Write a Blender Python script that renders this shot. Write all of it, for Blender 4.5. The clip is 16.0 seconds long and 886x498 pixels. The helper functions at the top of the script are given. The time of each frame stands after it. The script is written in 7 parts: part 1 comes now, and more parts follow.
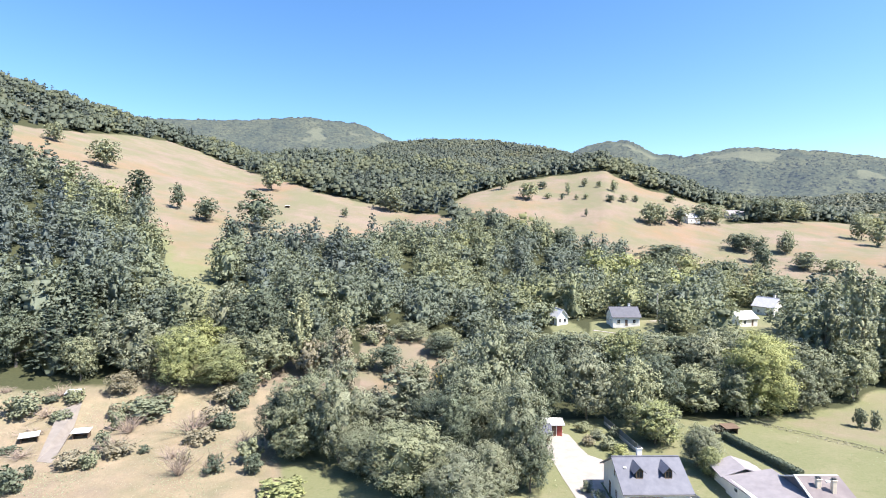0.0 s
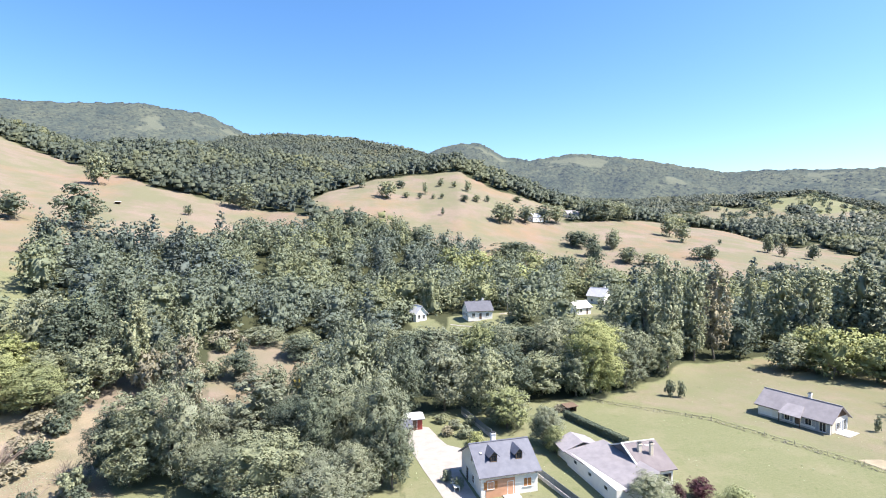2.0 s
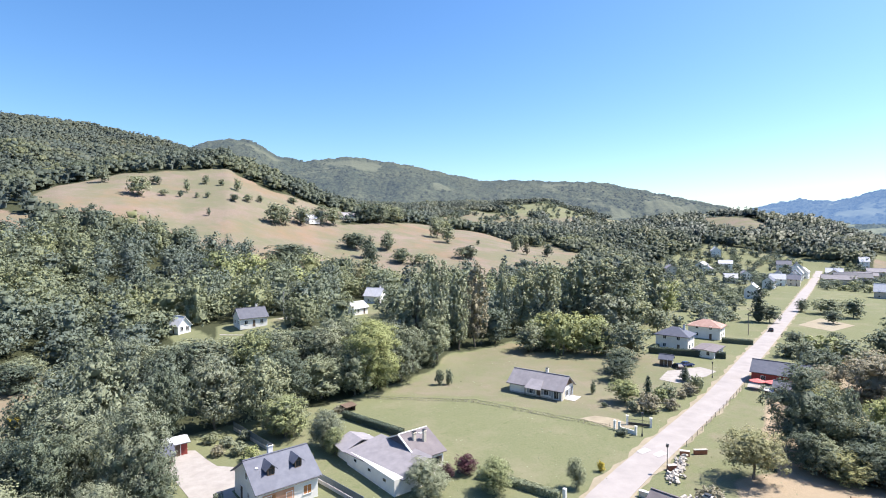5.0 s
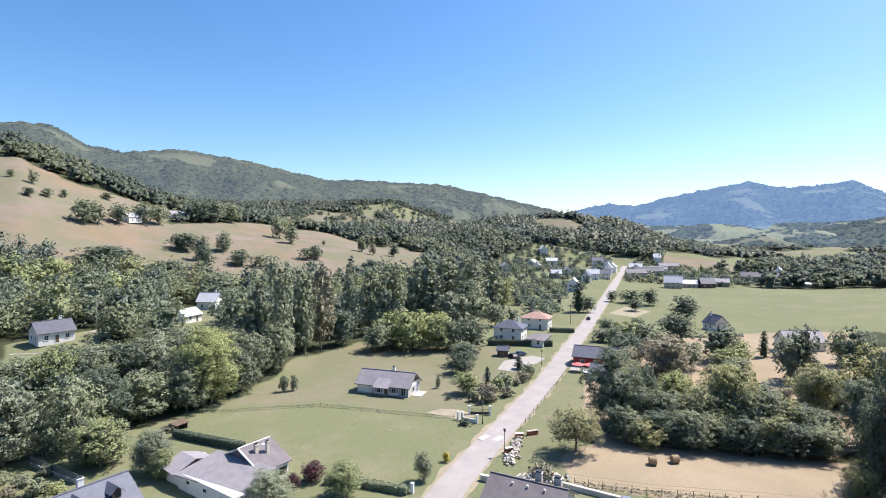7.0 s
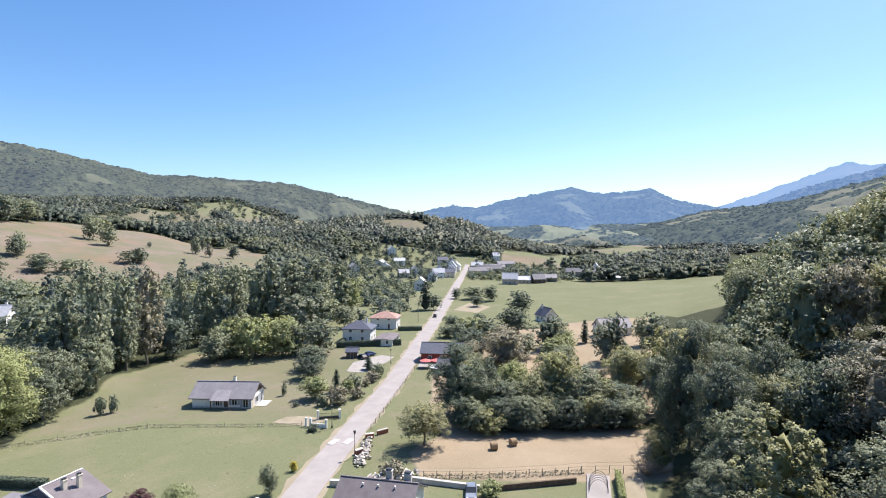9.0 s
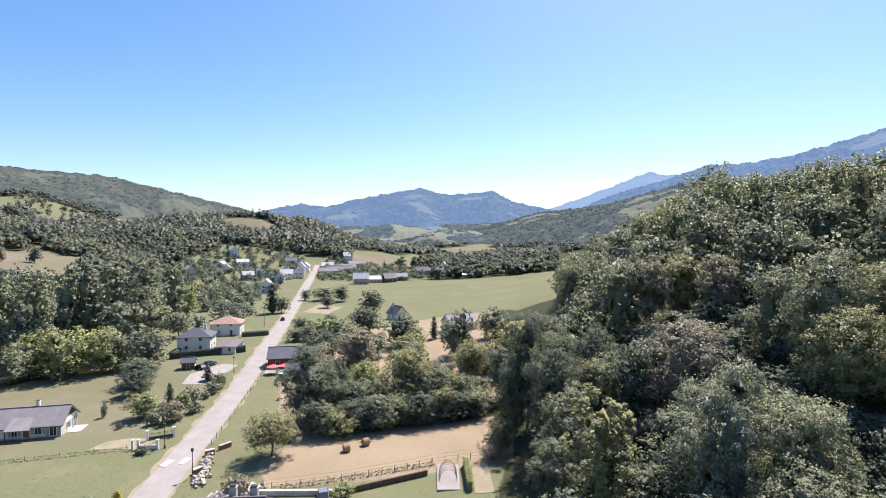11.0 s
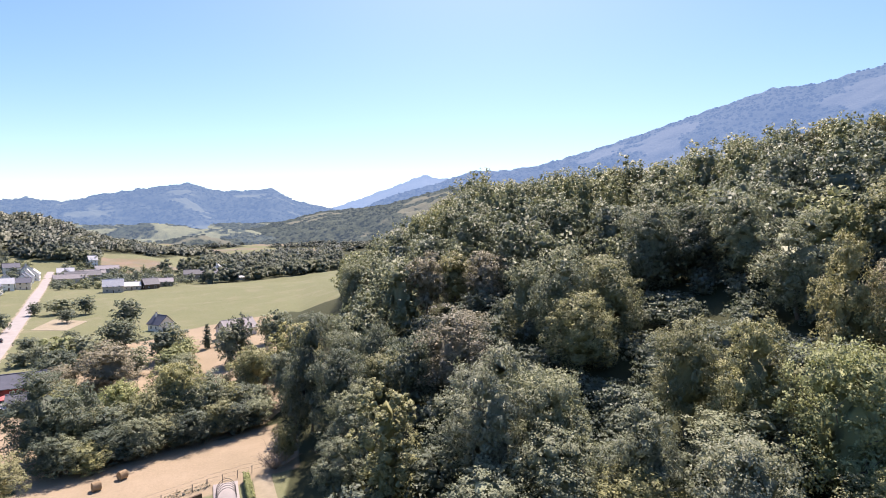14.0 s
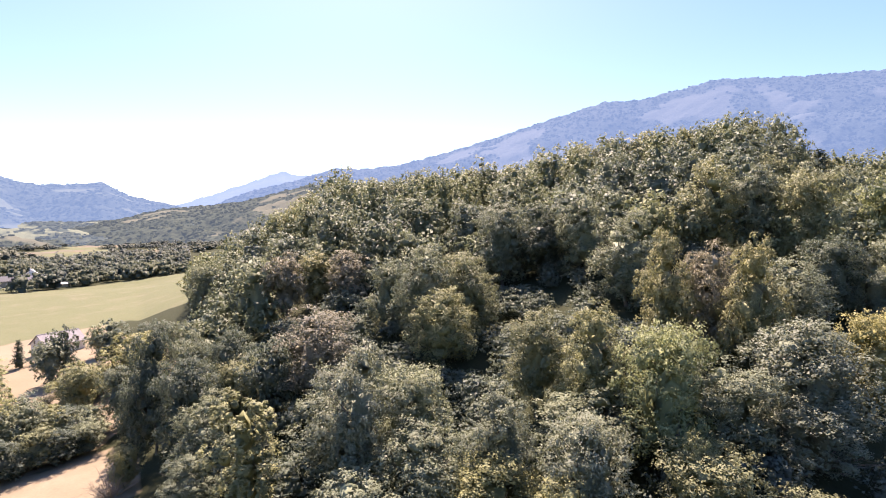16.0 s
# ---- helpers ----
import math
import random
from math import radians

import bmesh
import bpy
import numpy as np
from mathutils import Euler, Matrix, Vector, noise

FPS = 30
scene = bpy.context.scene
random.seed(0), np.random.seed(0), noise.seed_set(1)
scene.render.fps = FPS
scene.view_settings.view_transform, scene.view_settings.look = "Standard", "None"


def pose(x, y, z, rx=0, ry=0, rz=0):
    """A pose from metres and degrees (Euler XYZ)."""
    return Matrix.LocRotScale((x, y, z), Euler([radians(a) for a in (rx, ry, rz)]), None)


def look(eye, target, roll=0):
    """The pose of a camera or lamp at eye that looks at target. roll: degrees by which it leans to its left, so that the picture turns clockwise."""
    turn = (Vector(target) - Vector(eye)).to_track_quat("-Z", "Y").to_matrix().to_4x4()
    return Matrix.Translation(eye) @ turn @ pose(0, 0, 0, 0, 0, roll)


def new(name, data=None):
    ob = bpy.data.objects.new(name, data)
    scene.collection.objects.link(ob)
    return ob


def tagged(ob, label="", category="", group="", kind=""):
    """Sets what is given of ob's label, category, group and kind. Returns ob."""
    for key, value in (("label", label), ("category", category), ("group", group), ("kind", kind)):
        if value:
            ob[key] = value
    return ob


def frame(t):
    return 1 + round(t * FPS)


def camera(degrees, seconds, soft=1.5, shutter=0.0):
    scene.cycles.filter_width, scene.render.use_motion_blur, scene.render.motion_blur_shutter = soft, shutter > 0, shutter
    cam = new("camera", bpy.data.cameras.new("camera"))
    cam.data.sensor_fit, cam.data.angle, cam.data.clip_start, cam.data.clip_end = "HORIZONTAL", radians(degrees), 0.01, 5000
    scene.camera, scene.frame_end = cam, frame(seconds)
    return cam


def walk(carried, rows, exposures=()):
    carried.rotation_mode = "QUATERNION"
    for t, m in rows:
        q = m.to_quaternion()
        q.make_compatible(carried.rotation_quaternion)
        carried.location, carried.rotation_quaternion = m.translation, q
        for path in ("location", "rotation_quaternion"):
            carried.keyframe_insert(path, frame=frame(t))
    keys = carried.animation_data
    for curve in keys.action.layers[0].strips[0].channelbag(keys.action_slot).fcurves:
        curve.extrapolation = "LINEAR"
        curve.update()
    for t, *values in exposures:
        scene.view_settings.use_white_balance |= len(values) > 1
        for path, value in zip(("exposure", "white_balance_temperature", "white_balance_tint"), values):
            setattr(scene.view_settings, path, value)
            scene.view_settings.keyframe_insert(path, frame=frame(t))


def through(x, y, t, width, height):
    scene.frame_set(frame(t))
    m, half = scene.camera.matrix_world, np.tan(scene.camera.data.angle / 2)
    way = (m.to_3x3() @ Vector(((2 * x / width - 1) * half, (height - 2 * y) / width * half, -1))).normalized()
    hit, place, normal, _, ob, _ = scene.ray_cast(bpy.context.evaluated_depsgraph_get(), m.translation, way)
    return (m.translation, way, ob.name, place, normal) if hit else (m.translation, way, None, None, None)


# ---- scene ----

# ---- the camera: it hangs in the air and turns clockwise ----
cam = camera(79.95, 16.0, soft=1.0)
EYE = (0.0, 0.0, 40.0)
TURN = [  # seconds, heading, tilt, lean
    (0.0, 0.0, -1.90, -0.22), (0.5, -3.77, -1.94, -0.20), (1.0, -7.51, -1.99, -0.17), (1.5, -11.29, -2.02, -0.10),
    (2.0, -15.18, -2.02, -0.05), (2.5, -19.07, -1.99, -0.03), (3.0, -23.02, -1.95, -0.02), (3.5, -27.03, -1.92, -0.01),
    (4.0, -30.99, -1.87, 0.0), (6.5, -51.39, -1.77, -0.05), (7.0, -55.55, -1.77, -0.04), (7.5, -59.66, -1.77, 0.01),
    (8.0, -63.71, -1.75, 0.02), (8.5, -67.78, -1.73, 0.03), (9.0, -71.89, -1.72, 0.02), (9.5, -75.94, -1.73, 0.0),
    (12.0, -95.80, -1.74, 0.0), (12.5, -99.67, -1.71, 0.0), (13.0, -103.54, -1.74, 0.02), (13.5, -107.37, -1.81, 0.1),
    (14.0, -111.19, -1.88, 0.15), (14.5, -114.97, -1.93, 0.17), (15.0, -118.67, -2.01, 0.2), (15.5, -122.40, -2.06, 0.32),
    (16.0, -126.01, -2.09, 0.35)]
walk(cam, [(t, pose(*EYE, 90 + p, r, a)) for t, a, p, r in TURN],
     exposures=[(0.0, 1.26, 6800, 10), (4.0, 1.06, 6600, 10), (8.0, 0.72, 6550, 10), (12.0, 0.72, 6950, 15), (14.0, 0.86, 7200, 20), (16.0, 1.23, 7750, 27)])

# ---- daylight: clear sky and a high sun over the wooded slope ----
SUN_BEARING, SUN_HEIGHT = 117.0, 56.0
world = bpy.data.worlds.new("sky")
scene.world = world
world.use_nodes = True
wn, wl = world.node_tree.nodes, world.node_tree.links
wn.clear()
sky = wn.new("ShaderNodeTexSky")
sky.sky_type = "NISHITA"
sky.sun_disc = False
sky.sun_elevation = radians(SUN_HEIGHT)
sky.sun_rotation = radians(SUN_BEARING)
sky.altitude, sky.air_density, sky.dust_density, sky.ozone_density = 500, 1.0, 1.2, 1.0
back = wn.new("ShaderNodeBackground")
back.inputs["Strength"].default_value = 0.112
wout = wn.new("ShaderNodeOutputWorld")
tone = wn.new("ShaderNodeMix")
tone.data_type, tone.blend_type = "RGBA", "MULTIPLY"
tone.inputs[0].default_value, tone.inputs[7].default_value = 1.0, (0.87, 0.96, 1.07, 1)
rich = wn.new("ShaderNodeHueSaturation")
rich.inputs["Saturation"].default_value = 1.27
wl.new(sky.outputs[0], rich.inputs["Color"])
wl.new(rich.outputs[0], tone.inputs[6])
wl.new(tone.outputs[2], back.inputs[0])
wl.new(back.outputs[0], wout.inputs[0])
sun_data = bpy.data.lights.new("sun", "SUN")
sun_data.energy, sun_data.angle, sun_data.color = 5.0, radians(0.5), (1.0, 0.935, 0.86)
sun = new("sun", sun_data)
sb, sh = radians(SUN_BEARING), radians(SUN_HEIGHT)
sun.matrix_world = look((300 * math.sin(sb) * math.cos(sh), 300 * math.cos(sb) * math.cos(sh), 300 * math.sin(sh)), (0, 0, 0))


# ---- materials ----
def node_material(name, rough=0.8, metal=0.0, spec=0.3):
    m = bpy.data.materials.new(name)
    m.use_nodes = True
    b = m.node_tree.nodes["Principled BSDF"]
    b.inputs["Roughness"].default_value, b.inputs["Metallic"].default_value = rough, metal
    b.inputs["Specular IOR Level"].default_value = spec
    return m, m.node_tree.nodes, m.node_tree.links, b


def rgb(c):
    return (c[0], c[1], c[2], 1)


def noise_node(n, l, scale, detail=4, rough=0.6, coords=None):
    t = n.new("ShaderNodeTexNoise")
    t.inputs["Scale"].default_value, t.inputs["Detail"].default_value, t.inputs["Roughness"].default_value = scale, detail, rough
    if coords is not None:
        l.new(coords, t.inputs["Vector"])
    return t.outputs["Fac"]


def ramp_node(n, l, fac, a, b, lo=0.3, hi=0.7):
    r = n.new("ShaderNodeValToRGB")
    r.color_ramp.elements[0].position, r.color_ramp.elements[1].position = lo, hi
    r.color_ramp.elements[0].color, r.color_ramp.elements[1].color = rgb(a), rgb(b)
    l.new(fac, r.inputs[0])
    return r.outputs[0]


def mix_node(n, l, fac, a, b, kind="MIX"):
    m = n.new("ShaderNodeMix")
    m.data_type, m.blend_type = "RGBA", kind
    for sock, val in ((m.inputs[0], fac), (m.inputs[6], a), (m.inputs[7], b)):
        if isinstance(val, (int, float)):
            sock.default_value = val
        elif isinstance(val, tuple):
            sock.default_value = rgb(val)
        else:
            l.new(val, sock)
    return m.outputs[2]


def bump_node(n, l, bsdf, height, strength=0.3, dist=0.05):
    b = n.new("ShaderNodeBump")
    b.inputs["Strength"].default_value, b.inputs["Distance"].default_value = strength, dist
    l.new(height, b.inputs["Height"])
    l.new(b.outputs[0], bsdf.inputs["Normal"])


def surface(name, a, b, scale=3.0, rough=0.8, metal=0.0, spec=0.3, bump=0.2, dist=0.02, fine=None, vary=0.0):
    """Two colours mixed at a coarse and a fine scale, with relief; vary: brightness by object."""
    m, n, l, bs = node_material(name, rough, metal, spec)
    co = n.new("ShaderNodeTexCoord").outputs["Object"]
    big = noise_node(n, l, scale, 4, 0.6, co)
    small = noise_node(n, l, fine or scale * 9, 3, 0.7, co)
    c = ramp_node(n, l, big, a, b)
    dark = tuple(v * 0.72 for v in a)
    f = n.new("ShaderNodeMapRange")
    f.inputs["From Min"].default_value, f.inputs["From Max"].default_value, f.inputs["To Max"].default_value = 0.55, 0.8, 0.55
    l.new(small, f.inputs["Value"])
    c = mix_node(n, l, f.outputs[0], c, dark)
    if vary:
        oi = n.new("ShaderNodeObjectInfo")
        hs = n.new("ShaderNodeHueSaturation")
        mr = n.new("ShaderNodeMapRange")
        mr.inputs["To Min"].default_value, mr.inputs["To Max"].default_value = 1 - vary, 1 + vary
        l.new(oi.outputs["Random"], mr.inputs["Value"])
        l.new(mr.outputs[0], hs.inputs["Value"])
        l.new(c, hs.inputs["Color"])
        c = hs.outputs[0]
    l.new(c, bs.inputs["Base Color"])
    if bump:
        bump_node(n, l, bs, small, bump, dist)
    return m


def leaf_material(name, a, b, stops=None, through=0.27, gloss=0.13, spread=(0.82, 1.18)):
    """Leaves: colour by leaf and by tree, some light passes through. stops: colours along the tint of a mixed wood."""
    m, n, l, bs = node_material(name, 0.5, 0, gloss)
    geo = n.new("ShaderNodeNewGeometry")
    if stops:
        at_ = n.new("ShaderNodeAttribute")
        at_.attribute_name = "tint"
        rnd = at_.outputs["Fac"]
    else:
        rnd = n.new("ShaderNodeObjectInfo").outputs["Random"]
    c = ramp_node(n, l, rnd, a, b, 0.0, 1.0)
    if stops:
        ramp = c.node.color_ramp
        for place, colour in stops:
            ramp.elements.new(place).color = rgb(colour)
    hs = n.new("ShaderNodeHueSaturation")
    for src, sock, lo, hi in ((geo.outputs["Random Per Island"], "Value", *spread), (rnd, "Saturation", 0.78, 1.02)):
        mr = n.new("ShaderNodeMapRange")
        mr.inputs["To Min"].default_value, mr.inputs["To Max"].default_value = lo, hi
        l.new(src, mr.inputs["Value"])
        l.new(mr.outputs[0], hs.inputs[sock])
    l.new(c, hs.inputs["Color"])
    l.new(hs.outputs[0], bs.inputs["Base Color"])
    tr = n.new("ShaderNodeBsdfTranslucent")
    warm = mix_node(n, l, 0.3, hs.outputs[0], (0.24, 0.28, 0.12))
    l.new(warm, tr.inputs["Color"])
    mx = n.new("ShaderNodeMixShader")
    mx.inputs[0].default_value = through
    l.new(bs.outputs[0], mx.inputs[1])
    l.new(tr.outputs[0], mx.inputs[2])
    l.new(mx.outputs[0], n["Material Output"].inputs[0])
    return m


LEAF = {
    "oak": leaf_material("leaf_oak", (0.205, 0.24, 0.155), (0.3, 0.325, 0.21)),
    "ash": leaf_material("leaf_ash", (0.215, 0.245, 0.165), (0.3, 0.325, 0.225), gloss=0.2),
    "lime": leaf_material("leaf_lime", (0.27, 0.31, 0.125), (0.35, 0.375, 0.17)),
    "dark": leaf_material("leaf_dark", (0.105, 0.142, 0.102), (0.16, 0.192, 0.14)),
    "dry": leaf_material("leaf_dry", (0.27, 0.25, 0.175), (0.34, 0.31, 0.225)),
    "poplar": leaf_material("leaf_poplar", (0.25, 0.285, 0.18), (0.34, 0.362, 0.24), through=0.25),
    "olive": leaf_material("leaf_olive", (0.25, 0.265, 0.125), (0.36, 0.355, 0.175)),
    "gold": leaf_material("leaf_gold", (0.28, 0.275, 0.12), (0.37, 0.345, 0.155)),
    "plum": leaf_material("leaf_plum", (0.085, 0.035, 0.05), (0.13, 0.05, 0.07)),
    "yellow": leaf_material("leaf_yellow", (0.5, 0.4, 0.03), (0.6, 0.48, 0.05)),
}
WOODS = leaf_material("leaf_woods", (0.12, 0.16, 0.15), (0.28, 0.24, 0.19), ((0.25, (0.145, 0.185, 0.15)), (0.5, (0.18, 0.215, 0.15)), (0.75, (0.235, 0.26, 0.15)), (0.92, (0.285, 0.305, 0.155))), spread=(0.84, 1.16))
# darker copies for distance; the far copy has haze greyed into its colour
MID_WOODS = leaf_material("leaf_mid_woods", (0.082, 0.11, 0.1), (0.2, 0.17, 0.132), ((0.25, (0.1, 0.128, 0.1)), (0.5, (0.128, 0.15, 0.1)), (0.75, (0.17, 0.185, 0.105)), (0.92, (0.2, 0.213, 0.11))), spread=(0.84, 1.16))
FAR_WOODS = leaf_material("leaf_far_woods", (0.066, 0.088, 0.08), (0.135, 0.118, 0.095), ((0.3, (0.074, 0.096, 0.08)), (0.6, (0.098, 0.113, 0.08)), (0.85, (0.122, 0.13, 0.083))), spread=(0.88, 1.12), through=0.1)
BARK = surface("bark", (0.13, 0.11, 0.09), (0.2, 0.18, 0.15), 6, 0.9, bump=0.6)


def ground_material():
    m, n, l, bs = node_material("ground_cover", 0.95, 0, 0.1)
    co = n.new("ShaderNodeTexCoord").outputs["Object"]
    at_ = n.new("ShaderNodeAttribute")
    at_.attribute_name = "cover"
    sp = n.new("ShaderNodeSeparateColor")
    l.new(at_.outputs["Color"], sp.inputs[0])
    huge = noise_node(n, l, 0.02, 5, 0.6, co)
    mid = noise_node(n, l, 0.22, 5, 0.65, co)
    fine = noise_node(n, l, 2.2, 5, 0.7, co)
    straw = mix_node(n, l, mid, ramp_node(n, l, huge, (0.175, 0.142, 0.12), (0.235, 0.192, 0.163)), ramp_node(n, l, fine, (0.18, 0.145, 0.108), (0.285, 0.225, 0.18)))
    dry = noise_node(n, l, 0.055, 6, 0.7, co)
    lawn = mix_node(n, l, mid, ramp_node(n, l, huge, (0.142, 0.155, 0.081), (0.182, 0.188, 0.107)), ramp_node(n, l, fine, (0.122, 0.142, 0.072), (0.205, 0.203, 0.127)))
    lawn = mix_node(n, l, ramp_node(n, l, dry, (0, 0, 0), (0.6, 0.6, 0.6), 0.5, 0.72), lawn, (0.25, 0.22, 0.155))
    lawn = mix_node(n, l, ramp_node(n, l, noise_node(n, l, 0.6, 3, 0.6, co), (0, 0, 0), (0.7, 0.7, 0.7), 0.6, 0.75), lawn, (0.11, 0.13, 0.06))
    straw = mix_node(n, l, ramp_node(n, l, noise_node(n, l, 0.035, 6, 0.7, co), (0, 0, 0), (0.85, 0.85, 0.85), 0.38, 0.58), straw, (0.155, 0.158, 0.098))
    straw = mix_node(n, l, ramp_node(n, l, noise_node(n, l, 0.013, 8, 0.75, co), (0, 0, 0), (0.7, 0.7, 0.7), 0.5, 0.66), straw, (0.25, 0.165, 0.11))
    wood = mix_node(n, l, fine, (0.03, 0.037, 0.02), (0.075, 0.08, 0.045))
    # ragged borders between the kinds of cover
    def edge(sock):
        a = n.new("ShaderNodeMath")
        a.operation = "MULTIPLY_ADD"
        l.new(mid, a.inputs[0])
        a.inputs[1].default_value = 0.5
        l.new(sock, a.inputs[2])
        r = n.new("ShaderNodeMapRange")
        r.inputs["From Min"].default_value, r.inputs["From Max"].default_value = 0.6, 0.9
        l.new(a.outputs[0], r.inputs["Value"])
        return r.outputs[0]
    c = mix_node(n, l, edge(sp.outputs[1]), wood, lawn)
    c = mix_node(n, l, edge(sp.outputs[0]), c, straw)
    hay = mix_node(n, l, mid, ramp_node(n, l, fine, (0.26, 0.205, 0.145), (0.345, 0.275, 0.2)), ramp_node(n, l, dry, (0.225, 0.19, 0.122), (0.38, 0.302, 0.222)))
    c = mix_node(n, l, edge(sp.outputs[2]), c, hay)
    l.new(c, bs.inputs["Base Color"])
    bump_node(n, l, bs, fine, 0.5, 0.15)
    return m


GROUND = ground_material()
ASPHALT = surface("asphalt_worn", (0.285, 0.26, 0.255), (0.36, 0.33, 0.32), 0.25, 0.9, bump=0.15, fine=9)
TRACK = surface("worn_track", (0.2, 0.18, 0.165), (0.26, 0.235, 0.22), 0.6, 0.95, bump=0.3)
GRAVEL = surface("pale_gravel", (0.29, 0.265, 0.25), (0.37, 0.345, 0.325), 0.6, 0.95, bump=0.4, fine=14)
PLASTER = surface("white_plaster", (0.72, 0.7, 0.67), (0.8, 0.78, 0.75), 0.8, 0.9, bump=0.1, vary=0.06)
PALE_BARK = surface("pale_bare_twigs", (0.24, 0.19, 0.16), (0.34, 0.28, 0.24), 5, 0.9)
SLATE = surface("grey_slate", (0.075, 0.082, 0.115), (0.11, 0.118, 0.155), 0.9, 0.55, spec=0.35, bump=0.2, vary=0.22)

# ---- the lie of the land ----
def at(bearing, dist):
    """Plan position at a bearing (degrees clockwise from +y) and a distance from the camera's foot."""
    a = math.radians(bearing)
    return dist * math.sin(a), dist * math.cos(a)


def smooth(a, b, v):
    s = np.clip((v - a) / (b - a), 0, 1)
    return s * s * (3 - 2 * s)


# hills: name, bearing/height pairs of the crest, distance of foot and crest, steepening
HILLS = [
    ("west_slope", [(-75, 260), (-42, 196), (-35, 177), (-30, 162), (-21, 136), (-16, 118), (-11, 100), (-5, 80), (0, 60), (6, 34), (13, 0)], 125, 700, 1.0),
    ("north_hill", [(-32, 0), (-20, 90), (-15, 176), (-10, 226), (-2, 263), (3, 263), (13, 232), (17, 192), (26, 124), (30, 108), (36, 108), (40, 110), (46, 117), (50, 116), (54, 92), (60, 48), (70, 0)], 200, 1300, 1.5),
    ("pasture_shelf", [(-14, 0), (-6, 40), (3, 88), (8, 106), (13, 114), (17, 119), (21, 101), (26, 79), (30, 66), (36, 53), (45, 33), (55, 12), (64, 0)], 230, 620, 1.2),
    ("stream_bank", [(4, 0), (11, 9), (20, 10.5), (33, 8.5), (38, 3), (42, 0)], 138, 180, 1.0),
    ("village_hill", [(44, 0), (52, 26), (56, 42), (62, 60), (69, 65), (75, 50), (79, 22), (86, 0)], 560, 900, 1.3),
    ("east_slope", [(86, 0), (96, 3), (104, 17), (109, 33), (116, 44), (125, 47), (133, 50), (142, 57), (150, 61), (157, 60), (163, 48), (170, 38), (215, 20), (240, 0)], 30, 210, 1.0),
]


def land(x, y):
    """Height of the ground at x, y (arrays)."""
    x, y = np.asarray(x, float), np.asarray(y, float)
    r, b = np.hypot(x, y), np.degrees(np.arctan2(x, y))
    b = np.where(b < -100, b + 360, b)
    z = -0.006 * r * np.clip(np.cos(np.radians(b - 80)), 0, 1) * smooth(60, 200, r)
    z = np.maximum(z, -9)
    for _, crest, foot, top, power in HILLS:
        h = np.interp(b, [p[0] for p in crest], [p[1] for p in crest])
        s = np.clip((r - foot) / (top - foot), 0, 1) ** power
        s = s * (1 - 0.5 * smooth(top, top * 2.2, r))
        s = np.where(s > 0.9, 0.9 + (s - 0.9) * 0.8, s)
        z = np.maximum(z, z * (1 - s) + h * s)
    z = z + smooth(150, 900, r) * (3.0 * np.sin(x * 0.021 + 1.3) * np.cos(y * 0.017) + 1.6 * np.sin(x * 0.05 - y * 0.043))
    return z


def land_z(x, y):
    return float(land(np.array([x]), np.array([y]))[0])


